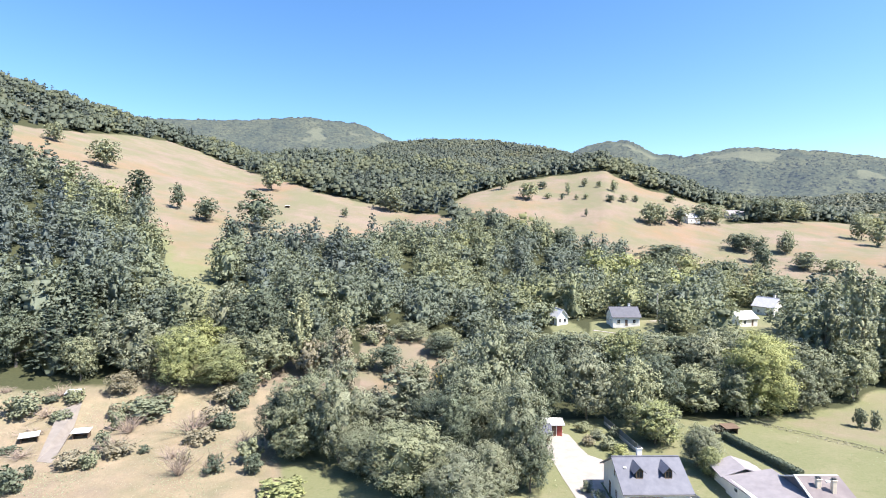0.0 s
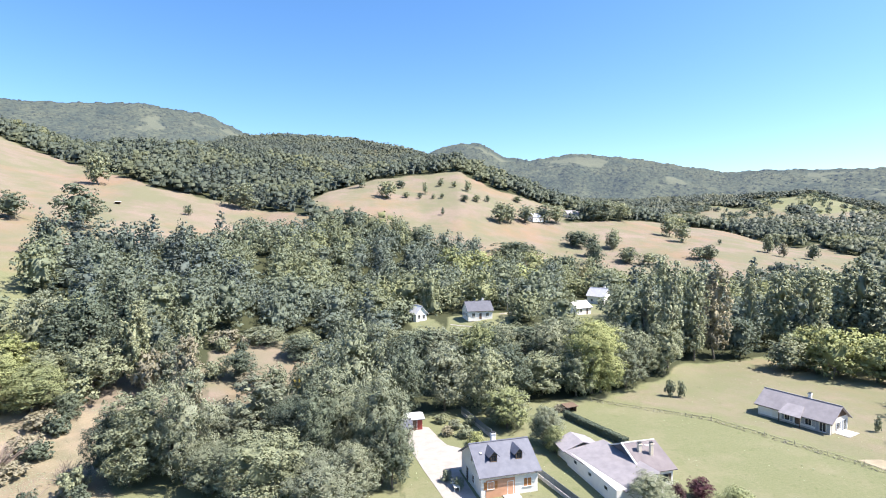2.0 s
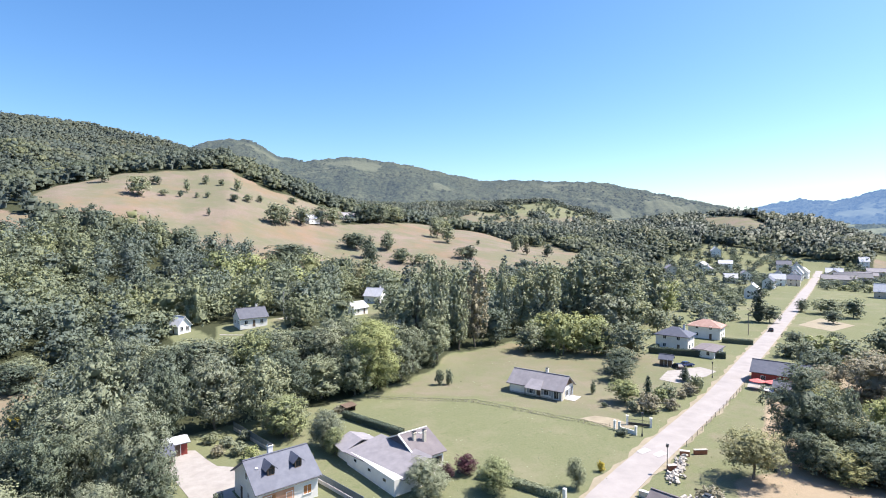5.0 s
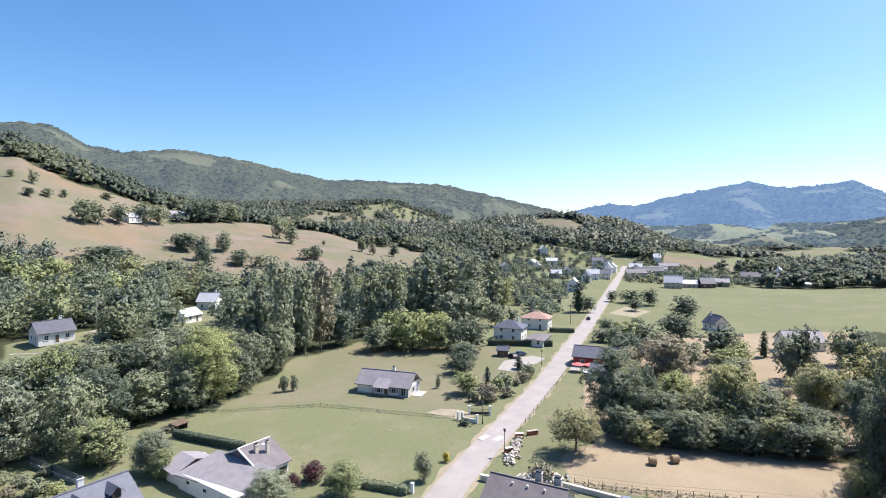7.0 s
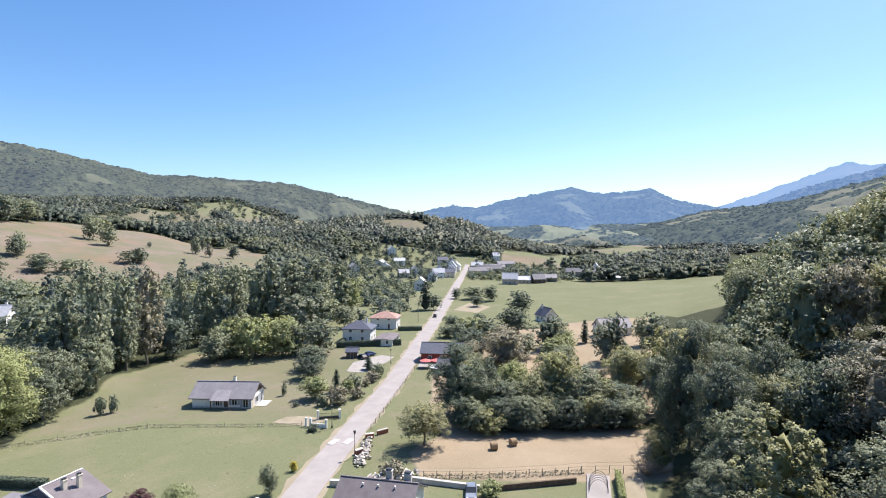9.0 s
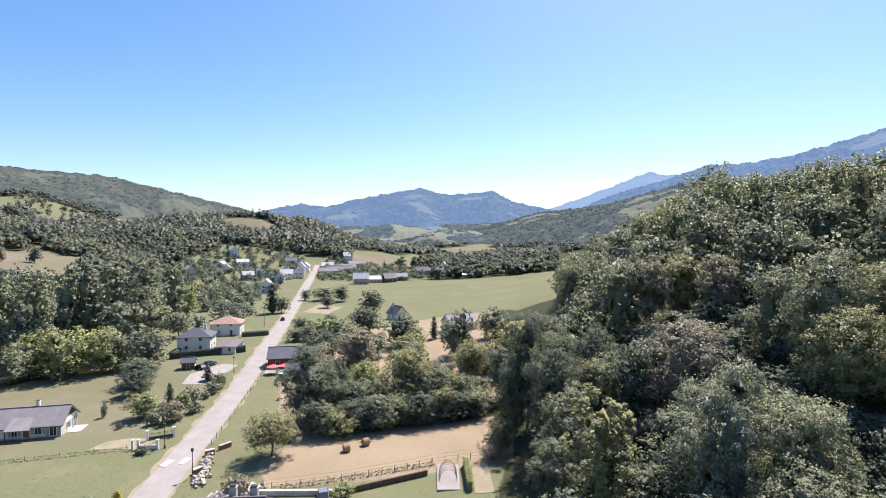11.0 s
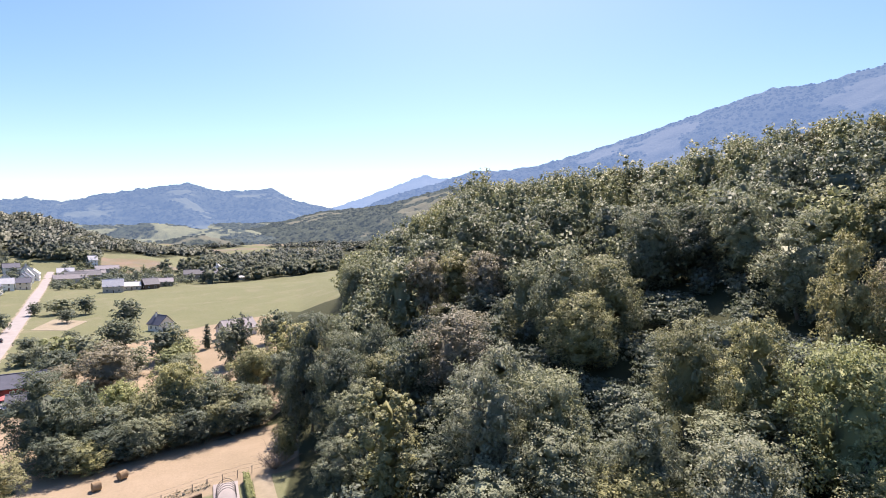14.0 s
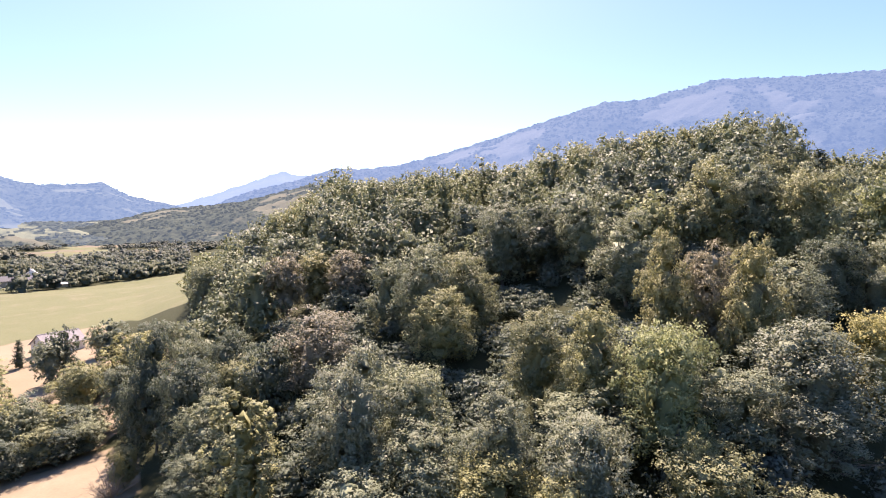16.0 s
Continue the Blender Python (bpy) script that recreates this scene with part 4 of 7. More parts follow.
def chimney(roof, x, y, z0, z1, w=0.7, d=0.6, mat=None):
    c = part("chimney", boxes(bmesh.new(), (x, y, (z0 + z1) / 2, w, d, z1 - z0), (x, y, z1 + 0.06, w + 0.16, d + 0.16, 0.12)), mat or PLASTER, roof, bevel=0.02)
    part("chimney_cap", boxes(bmesh.new(), (x, y, z1 + 0.3, w * 0.9, d * 0.9, 0.07), (x - w * .3, y, z1 + 0.19, 0.1, d * 0.7, 0.17), (x + w * .3, y, z1 + 0.19, 0.1, d * 0.7, 0.17)), DARK_METAL, c)


def gable_walls(house, L, W, eave, ridge, mat, base=-0.6, name="wall"):
    x, y = L / 2, W / 2
    pts = [(-x, -y, base), (x, -y, base), (x, y, base), (-x, y, base), (-x, -y, eave), (x, -y, eave), (x, y, eave), (-x, y, eave), (-x, 0, ridge), (x, 0, ridge)]
    faces = [(0, 1, 5, 4), (1, 2, 6, 9, 5), (2, 3, 7, 6), (3, 0, 4, 8, 7), (4, 5, 9, 8), (6, 7, 8, 9), (3, 2, 1, 0)]
    return part(name, poly_bm(pts, faces), mat, house)


def gable_roof(house, L, W, eave, ridge, mat, over=0.45, thick=0.14, name="roof", dx=0, dy=0):
    """Two sloping slabs and a ridge cap."""
    x = L / 2 + over
    k = (ridge - eave) / (W / 2)
    y, z, r = W / 2 + over, eave - k * over + 0.16, ridge + 0.16
    bm = bmesh.new()
    slab(bm, (-x + dx, -y + dy, z), (x + dx, -y + dy, z), (x + dx, dy, r), (-x + dx, dy, r), thick)
    slab(bm, (x + dx, y + dy, z), (-x + dx, y + dy, z), (-x + dx, dy, r), (x + dx, dy, r), thick)
    roof = part(name, bm, mat, house)
    part("ridge_cap", boxes(bmesh.new(), (dx, dy, r + 0.03, 2 * x, 0.3, 0.1)), mat, roof, bevel=0.03)
    for s in (-1, 1):
        part("gutter", boxes(bmesh.new(), (dx, dy + s * (y + 0.05), z - 0.12, 2 * x, 0.12, 0.1)), DARK_METAL, roof, bevel=0.03)
    return roof


def hip_roof(house, L, W, eave, ridge, mat, over=0.6):
    x, y, rx = L / 2 + over, W / 2 + over, max(0.2, (L - W) / 2)
    k = (ridge - eave) / (W / 2)
    z = eave - k * over + 0.2
    pts = [(-x, -y, z), (x, -y, z), (x, y, z), (-x, y, z), (-rx, 0, ridge + 0.2), (rx, 0, ridge + 0.2), (-x, -y, z - 0.16), (x, -y, z - 0.16), (x, y, z - 0.16), (-x, y, z - 0.16)]
    faces = [(0, 1, 5, 4), (1, 2, 5), (2, 3, 4, 5), (3, 0, 4), (0, 6, 7, 1), (1, 7, 8, 2), (2, 8, 9, 3), (3, 9, 6, 0), (9, 8, 7, 6)]
    return part("roof", poly_bm(pts, faces), mat, house)


def plain_house(x, y, turn, L, W, eave, ridge, wall, roof, label, windows=2, rows=1, group="village houses", category="house", name="house", hip=False, stack=True, z=None, shutters=None):
    """A house with walls, roof, rows of windows on all sides, a door and a chimney."""
    h = root(name, x, y, turn, label, category, group, z)
    if hip:
        part("wall", boxes(bmesh.new(), (0, 0, eave / 2 - 0.3, L, W, eave + 0.6)), wall, h)
        r = hip_roof(h, L, W, eave, ridge, roof)
    else:
        gable_walls(h, L, W, eave, ridge, wall)
        r = gable_roof(h, L, W, eave, ridge, roof)
    if stack:
        chimney(r, L * 0.25, W * 0.12, ridge - 0.9, ridge + 0.9)
    for row in range(rows):
        zz = 1.5 + row * 2.7
        for i in range(windows):
            u = (i + 0.5) / windows * L * 0.86 - L * 0.43
            for side in ("front", "back"):
                if row == 0 and i == windows // 2 and side == "front":
                    window(h, side, u, 1.05, 0.95, 2.1, L, W, kind="door", leaf=BROWN)
                else:
                    window(h, side, u, zz, 1.0, 1.2, L, W, shutters)
        for u in (-W * 0.22, W * 0.22):
            for side in ("left", "right"):
                window(h, side, u, zz, 0.95, 1.2, L, W, shutters)
    return h


# ---- the house with two dormers ----
def dormer_house():
    L, W, eave, ridge = 9.2, 9.4, 3.5, 6.4
    h = root("house", 30.3, 77.9, 1, "white rendered house with blue-grey slate roof and two dormers", "house")
    gable_walls(h, L, W, eave, ridge, PLASTER)
    r = gable_roof(h, L, W, eave, ridge, SLATE, 0.5)
    k = (ridge - eave) / (W / 2)
    for dx in (-2.0, 2.2):
        y0 = -3.0
        zb = ridge + k * y0
        d = new("dormer")
        d.parent = h
        d.matrix_local = pose(dx, y0, zb + 0.1)
        # dark cheeks and frames put the shade under the roof edges into colour
        part("dormer_cheek", poly_bm([(-.6, 0, -.1), (.6, 0, -.1), (.6, 1.7, 1.0), (-.6, 1.7, 1.0), (-.6, 0, 1.0), (.6, 0, 1.0), (0, 0, 1.55), (0, 2.4, 1.55)], [(0, 1, 5, 6, 4), (1, 2, 5), (0, 4, 3), (2, 3, 7), (5, 2, 7, 6), (4, 6, 7, 3)]), DARK_METAL, d)
        bm = bmesh.new()
        slab(bm, (-.95, -.35, .82), (0, -.35, 1.72), (0, 2.5, 1.72), (-.95, 1.6, .82), 0.08)
        slab(bm, (0, -.35, 1.72), (.95, -.35, .82), (.95, 1.6, .82), (0, 2.5, 1.72), 0.08)
        part("dormer_roof", bm, SLATE, d)
        part("pane", boxes(bmesh.new(), (0, -0.02, 0.5, 0.78, 0.05, 0.85)), GLASS, d)
        part("window_frame", boxes(bmesh.new(), (-.43, -.03, .5, .09, .1, 1.0), (.43, -.03, .5, .09, .1, 1.0), (0, -.03, .97, .8, .1, .08), (0, -.05, .02, 1.0, .16, .07), (0, -.03, .5, .05, .08, .85)), BROWN, d)
    part("skylight", boxes(bmesh.new(), (-3.6, -1.6, ridge - k * 1.6 + 0.2, 0.35, 0.5, 0.12)), WHITE, r)
    chimney(r, -0.4, 1.3, 5.2, 7.2, 0.75, 0.55)
    window(h, "front", -3.1, 1.9, 1.0, 1.1, L, W, OAKWOOD)
    window(h, "front", 0.1, 1.1, 0.95, 2.2, L, W, kind="door", leaf=OAKWOOD)
    window(h, "front", 2.9, 1.7, 1.3, 1.3, L, W, leaf=OAKWOOD)
    window(h, "left", 1.6, 1.1, 1.1, 2.2, L, W, kind="door", leaf=BROWN)
    window(h, "left", -1.2, 1.5, 0.9, 1.2, L, W, leaf=BROWN)
    window(h, "left", -0.4, 4.3, 0.8, 1.0, L, W, leaf=BROWN)
    # panel that paints the alcove's orange light and shade on the wall
    part("porch_wall", boxes(bmesh.new(), (-1.55, -W / 2 - 0.02, 1.35, 4.7, 0.05, 2.7)), SALMON, h, "entrance wall panel in the salmon tone of its alcove's light")
    part("porch_step", boxes(bmesh.new(), (0.1, -W / 2 - 0.7, 0.08, 2.6, 1.4, 0.16)), CONCRETE, h, bevel=0.02)
    return h


# ---- the low house with a cross wing ----
def winged_house():
    h = root("house", 50.0, 75.0, 0, "low white house with grey roofs, slate gable and two chimneys", "house")
    part("wall", boxes(bmesh.new(), (-2.2, -2.0, 1.0, 8.0, 14.6, 3.2)), PLASTER, h)
    part("annex_wall", boxes(bmesh.new(), (-2.6, 7.2, 0.9, 6.4, 4.6, 3.0)), PLASTER, h)
    bm = bmesh.new()
    slab(bm, (-6.9, 5.2, 2.5), (-5.0, -10.0, 2.5), (2.0, -8.2, 3.75), (0.7, 5.2, 3.75), 0.15)
    part("low_roof", bm, LILAC_ROOF, h)
    bm = bmesh.new()
    slab(bm, (-7.0, 5.25, 2.35), (-3.2, 5.25, 3.7), (-3.1, 10.0, 3.7), (-6.6, 9.8, 2.4), 0.12)
    slab(bm, (-3.2, 5.25, 3.7), (0.6, 5.25, 2.6), (0.1, 10.2, 2.6), (-3.1, 10.0, 3.7), 0.12)
    part("annex_roof", bm, LILAC_ROOF, h)
    x0, x1, y0, y1, ym, e, r = 0.8, 6.3, -5.6, 4.6, -0.4, 2.8, 5.1
    pts = [(x0, y0, -.6), (x1, y0, -.6), (x1, y1, -.6), (x0, y1, -.6), (x0, y0, e), (x1, y0, e), (x1, y1, e), (x0, y1, e), (x0, ym, r), (x1, ym, r)]
    part("wing_wall", poly_bm(pts, [(0, 1, 5, 4), (1, 2, 6, 9, 5), (2, 3, 7, 6), (3, 0, 4, 8, 7), (4, 5, 9, 8), (6, 7, 8, 9)]), PLASTER, h)
    bm = bmesh.new()
    slab(bm, (x0 - .3, y0 - .5, e - .05), (x1 + .5, y0 - .5, e - .05), (x1 + .5, ym, r + .2), (x0 - .3, ym, r + .2), 0.15)
    slab(bm, (x1 + .5, y1 + .5, e - .05), (x0 - .3, y1 + .5, e - .05), (x0 - .3, ym, r + .2), (x1 + .5, ym, r + .2), 0.15)
    roof = part("wing_roof", bm, WARM_ROOF, h)
    part("gable_cladding", poly_bm([(x0 - .06, y0, e), (x0 - .06, y1, e), (x0 - .06, ym, r), (x0, y0, e), (x0, y1, e), (x0, ym, r)], [(0, 2, 1), (3, 4, 5), (0, 1, 4, 3), (1, 2, 5, 4), (2, 0, 3, 5)]), SLATE, h, "blue-grey slate-hung gable")
    bm = bmesh.new()
    slab(bm, (x0 - .4, y0 - .5, e + .03), (x0 - .15, y0 - .5, e + .03), (x0 - .15, ym, r + .28), (x0 - .4, ym, r + .28), 0.2)
    slab(bm, (x0 - .4, y1 + .5, e + .03), (x0 - .15, y1 + .5, e + .03), (x0 - .15, ym, r + .28), (x0 - .4, ym, r + .28), 0.2)
    part("verge_board", bm, WHITE, roof)
    part("ridge_cap", boxes(bmesh.new(), ((x0 + x1) / 2, ym, r + .24, x1 - x0 + .8, .25, .1)), WHITE, roof, bevel=0.02)
    chimney(roof, 2.6, -2.2, 4.0, 5.6, 0.6, 0.55, CREAM)
    chimney(roof, 4.2, -3.0, 3.6, 5.8, 0.55, 0.5, CREAM)
    part("skylight", boxes(bmesh.new(), (4.6, -1.2, 4.9, .6, .7, .15)), WHITE, roof)
    for u in (-6.0, -1.5, 3.0):
        w = new("window")
        w.parent = h
        w.matrix_local = pose(-6.2, u - 0.6, 1.7, 0, 0, -90)
        part("pane", boxes(bmesh.new(), (0, -0.03, 0, 0.9, 0.05, 0.5)), GLASS, w)
        part("window_frame", boxes(bmesh.new(), (0, -0.03, .29, 1.05, .1, .08), (0, -0.04, -.29, 1.1, .14, .08), (-.48, -.03, 0, .07, .1, .5), (.48, -.03, 0, .07, .1, .5)), WHITE, w)
    for u in (-1.7, 1.2):
        w = new("window")
        w.parent = h
        w.matrix_local = pose(3.6 + u, y0, 1.4)
        part("pane", boxes(bmesh.new(), (0, -0.03, 0, 1.1, 0.05, 1.2)), GLASS, w)
        part("shutter", boxes(bmesh.new(), (-.85, -.05, 0, .5, .06, 1.25)), BROWN, w)
        part("shutter", boxes(bmesh.new(), (.85, -.05, 0, .5, .06, 1.25)), BROWN, w)
    return h


# ---- the long bungalow in the meadow ----
def bungalow():
    L, W, eave, ridge = 13.9, 7.2, 2.6, 5.1
    h = root("house", 101.9, 86.6, -74.6, "white bungalow with a grey slate roof and blue-grey shutters", "house")
    gable_walls(h, L, W, eave, ridge, PLASTER)
    r = gable_roof(h, L, W, eave, ridge, LILAC_ROOF, 0.6)
    k = (ridge - eave) / (W / 2)
    bm = bmesh.new()
    slab(bm, (-2.2, -W / 2 - 1.5, 2.15), (2.2, -W / 2 - 1.5, 2.15), (1.6, -2.2, ridge - k * 2.2 + 0.3), (-1.6, -2.2, ridge - k * 2.2 + 0.3), 0.12)
    part("porch_roof", bm, LILAC_ROOF, r)
    for px in (-2.0, 2.0):
        part("porch_post", boxes(bmesh.new(), (px, -W / 2 - 1.3, 1.0, .16, .16, 2.2)), BROWN, h)
    part("gable_boards", poly_bm([(L / 2 + .04, -W / 2 + .6, 3.0), (L / 2 + .04, W / 2 - .6, 3.0), (L / 2 + .04, 0, ridge), (L / 2, -W / 2 + .6, 3.0), (L / 2, W / 2 - .6, 3.0), (L / 2, 0, ridge)], [(0, 1, 2), (5, 4, 3), (0, 3, 4, 1), (1, 4, 5, 2), (2, 5, 3, 0)]), BROWN, h, "dark brown boarded gable")
    part("wall_base", boxes(bmesh.new(), (0, -W / 2 - .03, 0.1, L, .06, .5)), STONE, h)
    chimney(r, 1.3, 0.6, 4.4, 6.0, 0.6, 0.6)
    window(h, "front", -5.2, 1.2, 2.4, 2.1, L, W, kind="garage_door", leaf=WHITE)
    window(h, "front", -1.0, 1.2, 1.0, 1.2, L, W, SHUTTER)
    window(h, "front", 0.9, 1.05, 0.95, 2.1, L, W, kind="door", leaf=BROWN)
    window(h, "front", 3.0, 1.4, 1.2, 1.2, L, W, SHUTTER)
    window(h, "front", 5.6, 1.2, 1.2, 1.9, L, W, SHUTTER)
    window(h, "right", -0.5, 1.3, 1.2, 1.4, L, W, SHUTTER)
    window(h, "right", 2.2, 1.05, 1.0, 2.1, L, W, SHUTTER)
    part("gable_panel", boxes(bmesh.new(), (L / 2 + 0.03, -2.4, 1.3, 0.06, 1.7, 2.4)), CREAM, h, "cream plaster panel on the gable")
    part("terrace", boxes(bmesh.new(), (L / 2 + 1.4, 0.2, 0.06, 2.4, 4.2, 0.12)), CONCRETE, h, bevel=0.02)
    return h


dormer_house()
winged_house()
bungalow()
plain_house(177.5, 91.0, -78, 10.4, 8.6, 5.0, 7.2, PLASTER, SLATE, "two-storey white house with a hipped grey slate roof", 2, 2, hip=True, group="roadside houses")
plain_house(205.5, 93.0, -78, 11.0, 8.8, 4.6, 6.6, PLASTER, RED_TILE, "white house with a faded red hipped tile roof", 2, 2, hip=True, group="roadside houses", stack=False)
plain_house(176.0, 79.0, 10, 11.5, 6.4, 2.2, 2.5, PLASTER, WARM_ROOF, "low garage with a nearly flat dark grey roof", 2, 1, group="roadside houses", category="garage", stack=False, name="garage")
red = plain_house(158.0, 51.8, -78, 12.6, 8.0, 3.0, 5.4, RED_WALL, SLATE, "dark red boarded house with a grey slate roof beside the road", 3, 1, group="roadside houses", stack=False)
plain_house(146.5, 46.2, -76, 6.0, 5.0, 2.2, 3.4, BROWN, SLATE, "small dark outbuilding with a grey sheet roof", 1, 1, group="roadside houses", category="shed", stack=False, name="shed")


def roadside_house():
    """The roof at the roadside garden, with a pair of broad chimneys."""
    L, W, eave, ridge = 10.4, 9.4, 3.0, 5.6
    h = root("house", 66.2, 31.0, -84, "house with a dark grey slate roof and two chimneys", "house")
    gable_walls(h, L, W, eave, ridge, PLASTER)
    r = gable_roof(h, L, W, eave, ridge, WARM_ROOF, 0.5)
    chimney(r, 1.2, 0.9, 4.6, 6.7, 0.9, 0.7, CONCRETE)
    chimney(r, 3.9, 0.9, 4.6, 6.5, 1.0, 0.7, CONCRETE)
    for x in (-2.0, 0.2, 2.6):
        part("roof_vent", boxes(bmesh.new(), (x, -1.0, ridge - 0.55 + 0.35, 0.22, 0.22, 0.3)), WHITE, r)
    for u in (-3, 0, 3):
        window(h, "front", u, 1.5, 1.1, 1.2, L, W, BROWN)
    return h


roadside_house()
# houses in the woods
plain_house(58.6, 171.0, 0, 8.6, 6.6, 3.0, 5.6, PLASTER, SLATE, "white house with a blue slate roof in a woodland clearing", 3, 1, group="woodland houses")
plain_house(101.5, 178.5, 18, 7.6, 5.6, 2.6, 4.6, PLASTER, PALE_ROOF, "white cottage with a pale roof among trees", 2, 1, group="woodland houses", stack=False)
plain_house(127.0, 205.5, -62, 8.2, 6.4, 3.6, 6.8, PLASTER, PALE_ROOF, "tall white house with a steep pale roof among trees", 2, 1, group="woodland houses")
plain_house(39.2, 177.5, -70, 4.6, 4.2, 2.6, 5.0, WHITE, PALE_ROOF, "small white cabin hidden between trees", 1, 1, group="woodland houses", stack=False, category="cabin", name="cabin")
# sheds at the end of the drive
plain_house(21.9, 104.0, 0, 3.2, 3.4, 2.3, 2.7, RED_WALL, PALE_ROOF, "red garden shed with a pale flat roof", 1, 1, group="garden sheds", stack=False, category="shed", name="shed")
plain_house(18.6, 100.2, 0, 3.4, 3.6, 2.1, 3.2, BROWN, SLATE, "dark garden shed with a grey roof", 1, 1, group="garden sheds", stack=False, category="shed", name="shed")
plain_house(152.0, 80.5, -70, 3.4, 3.0, 2.2, 3.2, BROWN, SLATE, "dark wooden garden shed beside the parked cars", 1, 1, group="garden sheds", stack=False, category="shed", name="shed")


# ---- single trees and shrubs: kind, leaf, x, y, height, width ----
def plant(group, rows):
    for kind, leaf, x, y, h, w in rows:
        shrub = kind in ("shrub", "bare")
        name = "shrub" if shrub else "tree"
        label = LABELS[leaf].replace("tree", "shrub") if shrub else LABELS[leaf]
        if kind == "cone":
            label, name = "dark green conifer with a pointed crown", "conifer"
        elif kind == "bare":
            label, name = "leafless shrub of pale dry twigs", "bare_shrub"
        elif kind.endswith("tall"):
            label, name = "tall narrow poplar with grey-green leaves", "poplar"
        tree(kind, leaf, x, y, h, w, label, group, name, "shrub" if shrub else "tree")


plant("hillside conifers", [
    ("cone", "dark", -85.6, 126.0, 19.0, 8.5), ("cone", "dark", -78.6, 130.5, 17.0, 8.0), ("cone", "dark", -70.0, 136.0, 18.5, 8.5),
    ("cone", "dark", -42.0, 147.0, 21.0, 7.0), ("cone", "dark", -96.0, 138.0, 19.0, 9.0), ("cone", "dark", -60.0, 153.0, 18.0, 8.0),
    ("cone", "dark", -50.0, 166.0, 19.0, 8.5), ("cone", "dark", -104.0, 129.0, 16.0, 8.0),
])
plant("orchard edge", [
    ("near_broad", "lime", -60.9, 122.3, 15.5, 12.4), ("near_broad", "lime", -53.1, 124.9, 10.9, 12.7),
    ("cone", "dark", -88.7, 119.1, 15.7, 9.5), ("mid_broad", "oak", -82.1, 118.7, 11.4, 7.6),
    ("cone", "dark", -77.2, 126.4, 14.7, 11.5), ("mid_broad", "dark", -96.3, 118.3, 14.1, 10.8),
    ("mid_broad", "dark", -51.1, 145.0, 17.3, 17.1), ("mid_tall", "poplar", -37.1, 136.3, 19.7, 6.1),
    ("mid_tall", "dry", -21.5, 111.9, 20.1, 6.2), ("near_broad", "oak", -24.2, 94.1, 15.1, 13.1),
    ("near_broad", "dark", -30.3, 95.8, 11.0, 7.7), ("near_broad", "ash", -17.7, 89.9, 17.7, 9.1),
    ("near_tall", "ash", -7.3, 99.0, 13.9, 12.2), ("near_broad", "oak", -5.8, 79.8, 11.4, 12.8),
    ("near_broad", "ash", 2.3, 72.9, 9.2, 9.0), ("near_broad", "oak", 5.6, 90.6, 17.6, 12.1),
    ("near_broad", "oak", 12.3, 82.3, 17.4, 10.1),
])
plant("garden trees", [
    ("mid_broad", "oak", 10.9, 104.5, 21.6, 12.3), ("near_broad", "dark", 2.5, 85.9, 14.1, 8.3),
    ("mid_broad", "dark", 21.8, 111.3, 15.6, 8.3), ("mid_broad", "ash", 31.0, 112.0, 14.9, 10.8),
    ("mid_broad", "lime", 40.2, 98.6, 9.4, 9.0), ("mid_broad", "oak", 40.1, 108.8, 15.1, 10.5),
    ("near_broad", "ash", 43.9, 89.6, 7.3, 5.3), ("near_broad", "lime", 43.9, 85.2, 5.2, 3.6),
    ("shrub", "oak", -21.1, 159.3, 4.8, 4.3), ("shrub", "dark", -16.1, 160.2, 3.2, 3.4),
    ("mid_broad", "dark", -0.6, 155.5, 7.6, 10.0), ("shrub", "yellow", 0.3, 132.3, 4.6, 4.2),
])
plant("front copse", [
    ("near_broad", "oak", -21.3, 95.0, 10.2, 9.6), ("near_broad", "ash", -14.1, 98.4, 10.2, 10.0),
    ("near_broad", "oak", -13.2, 85.4, 8.1, 8.2), ("near_broad", "dark", -1.8, 94.3, 11.5, 9.6),
    ("near_broad", "oak", -0.9, 79.6, 8.6, 8.1), ("near_broad", "oak", 9.7, 92.3, 11.2, 10.4),
    ("near_broad", "ash", 7.1, 77.1, 9.2, 7.8), ("near_broad", "oak", -25.9, 91.3, 9.4, 7.8),
    ("mid_broad", "dark", -10.8, 107.6, 6.3, 8.1), ("near_broad", "dark", 13.6, 80.0, 11.5, 6.0),
    ("mid_broad", "oak", 2.0, 108.3, 15.6, 9.8), ("mid_broad", "oak", -5.6, 121.5, 9.9, 7.8),
])
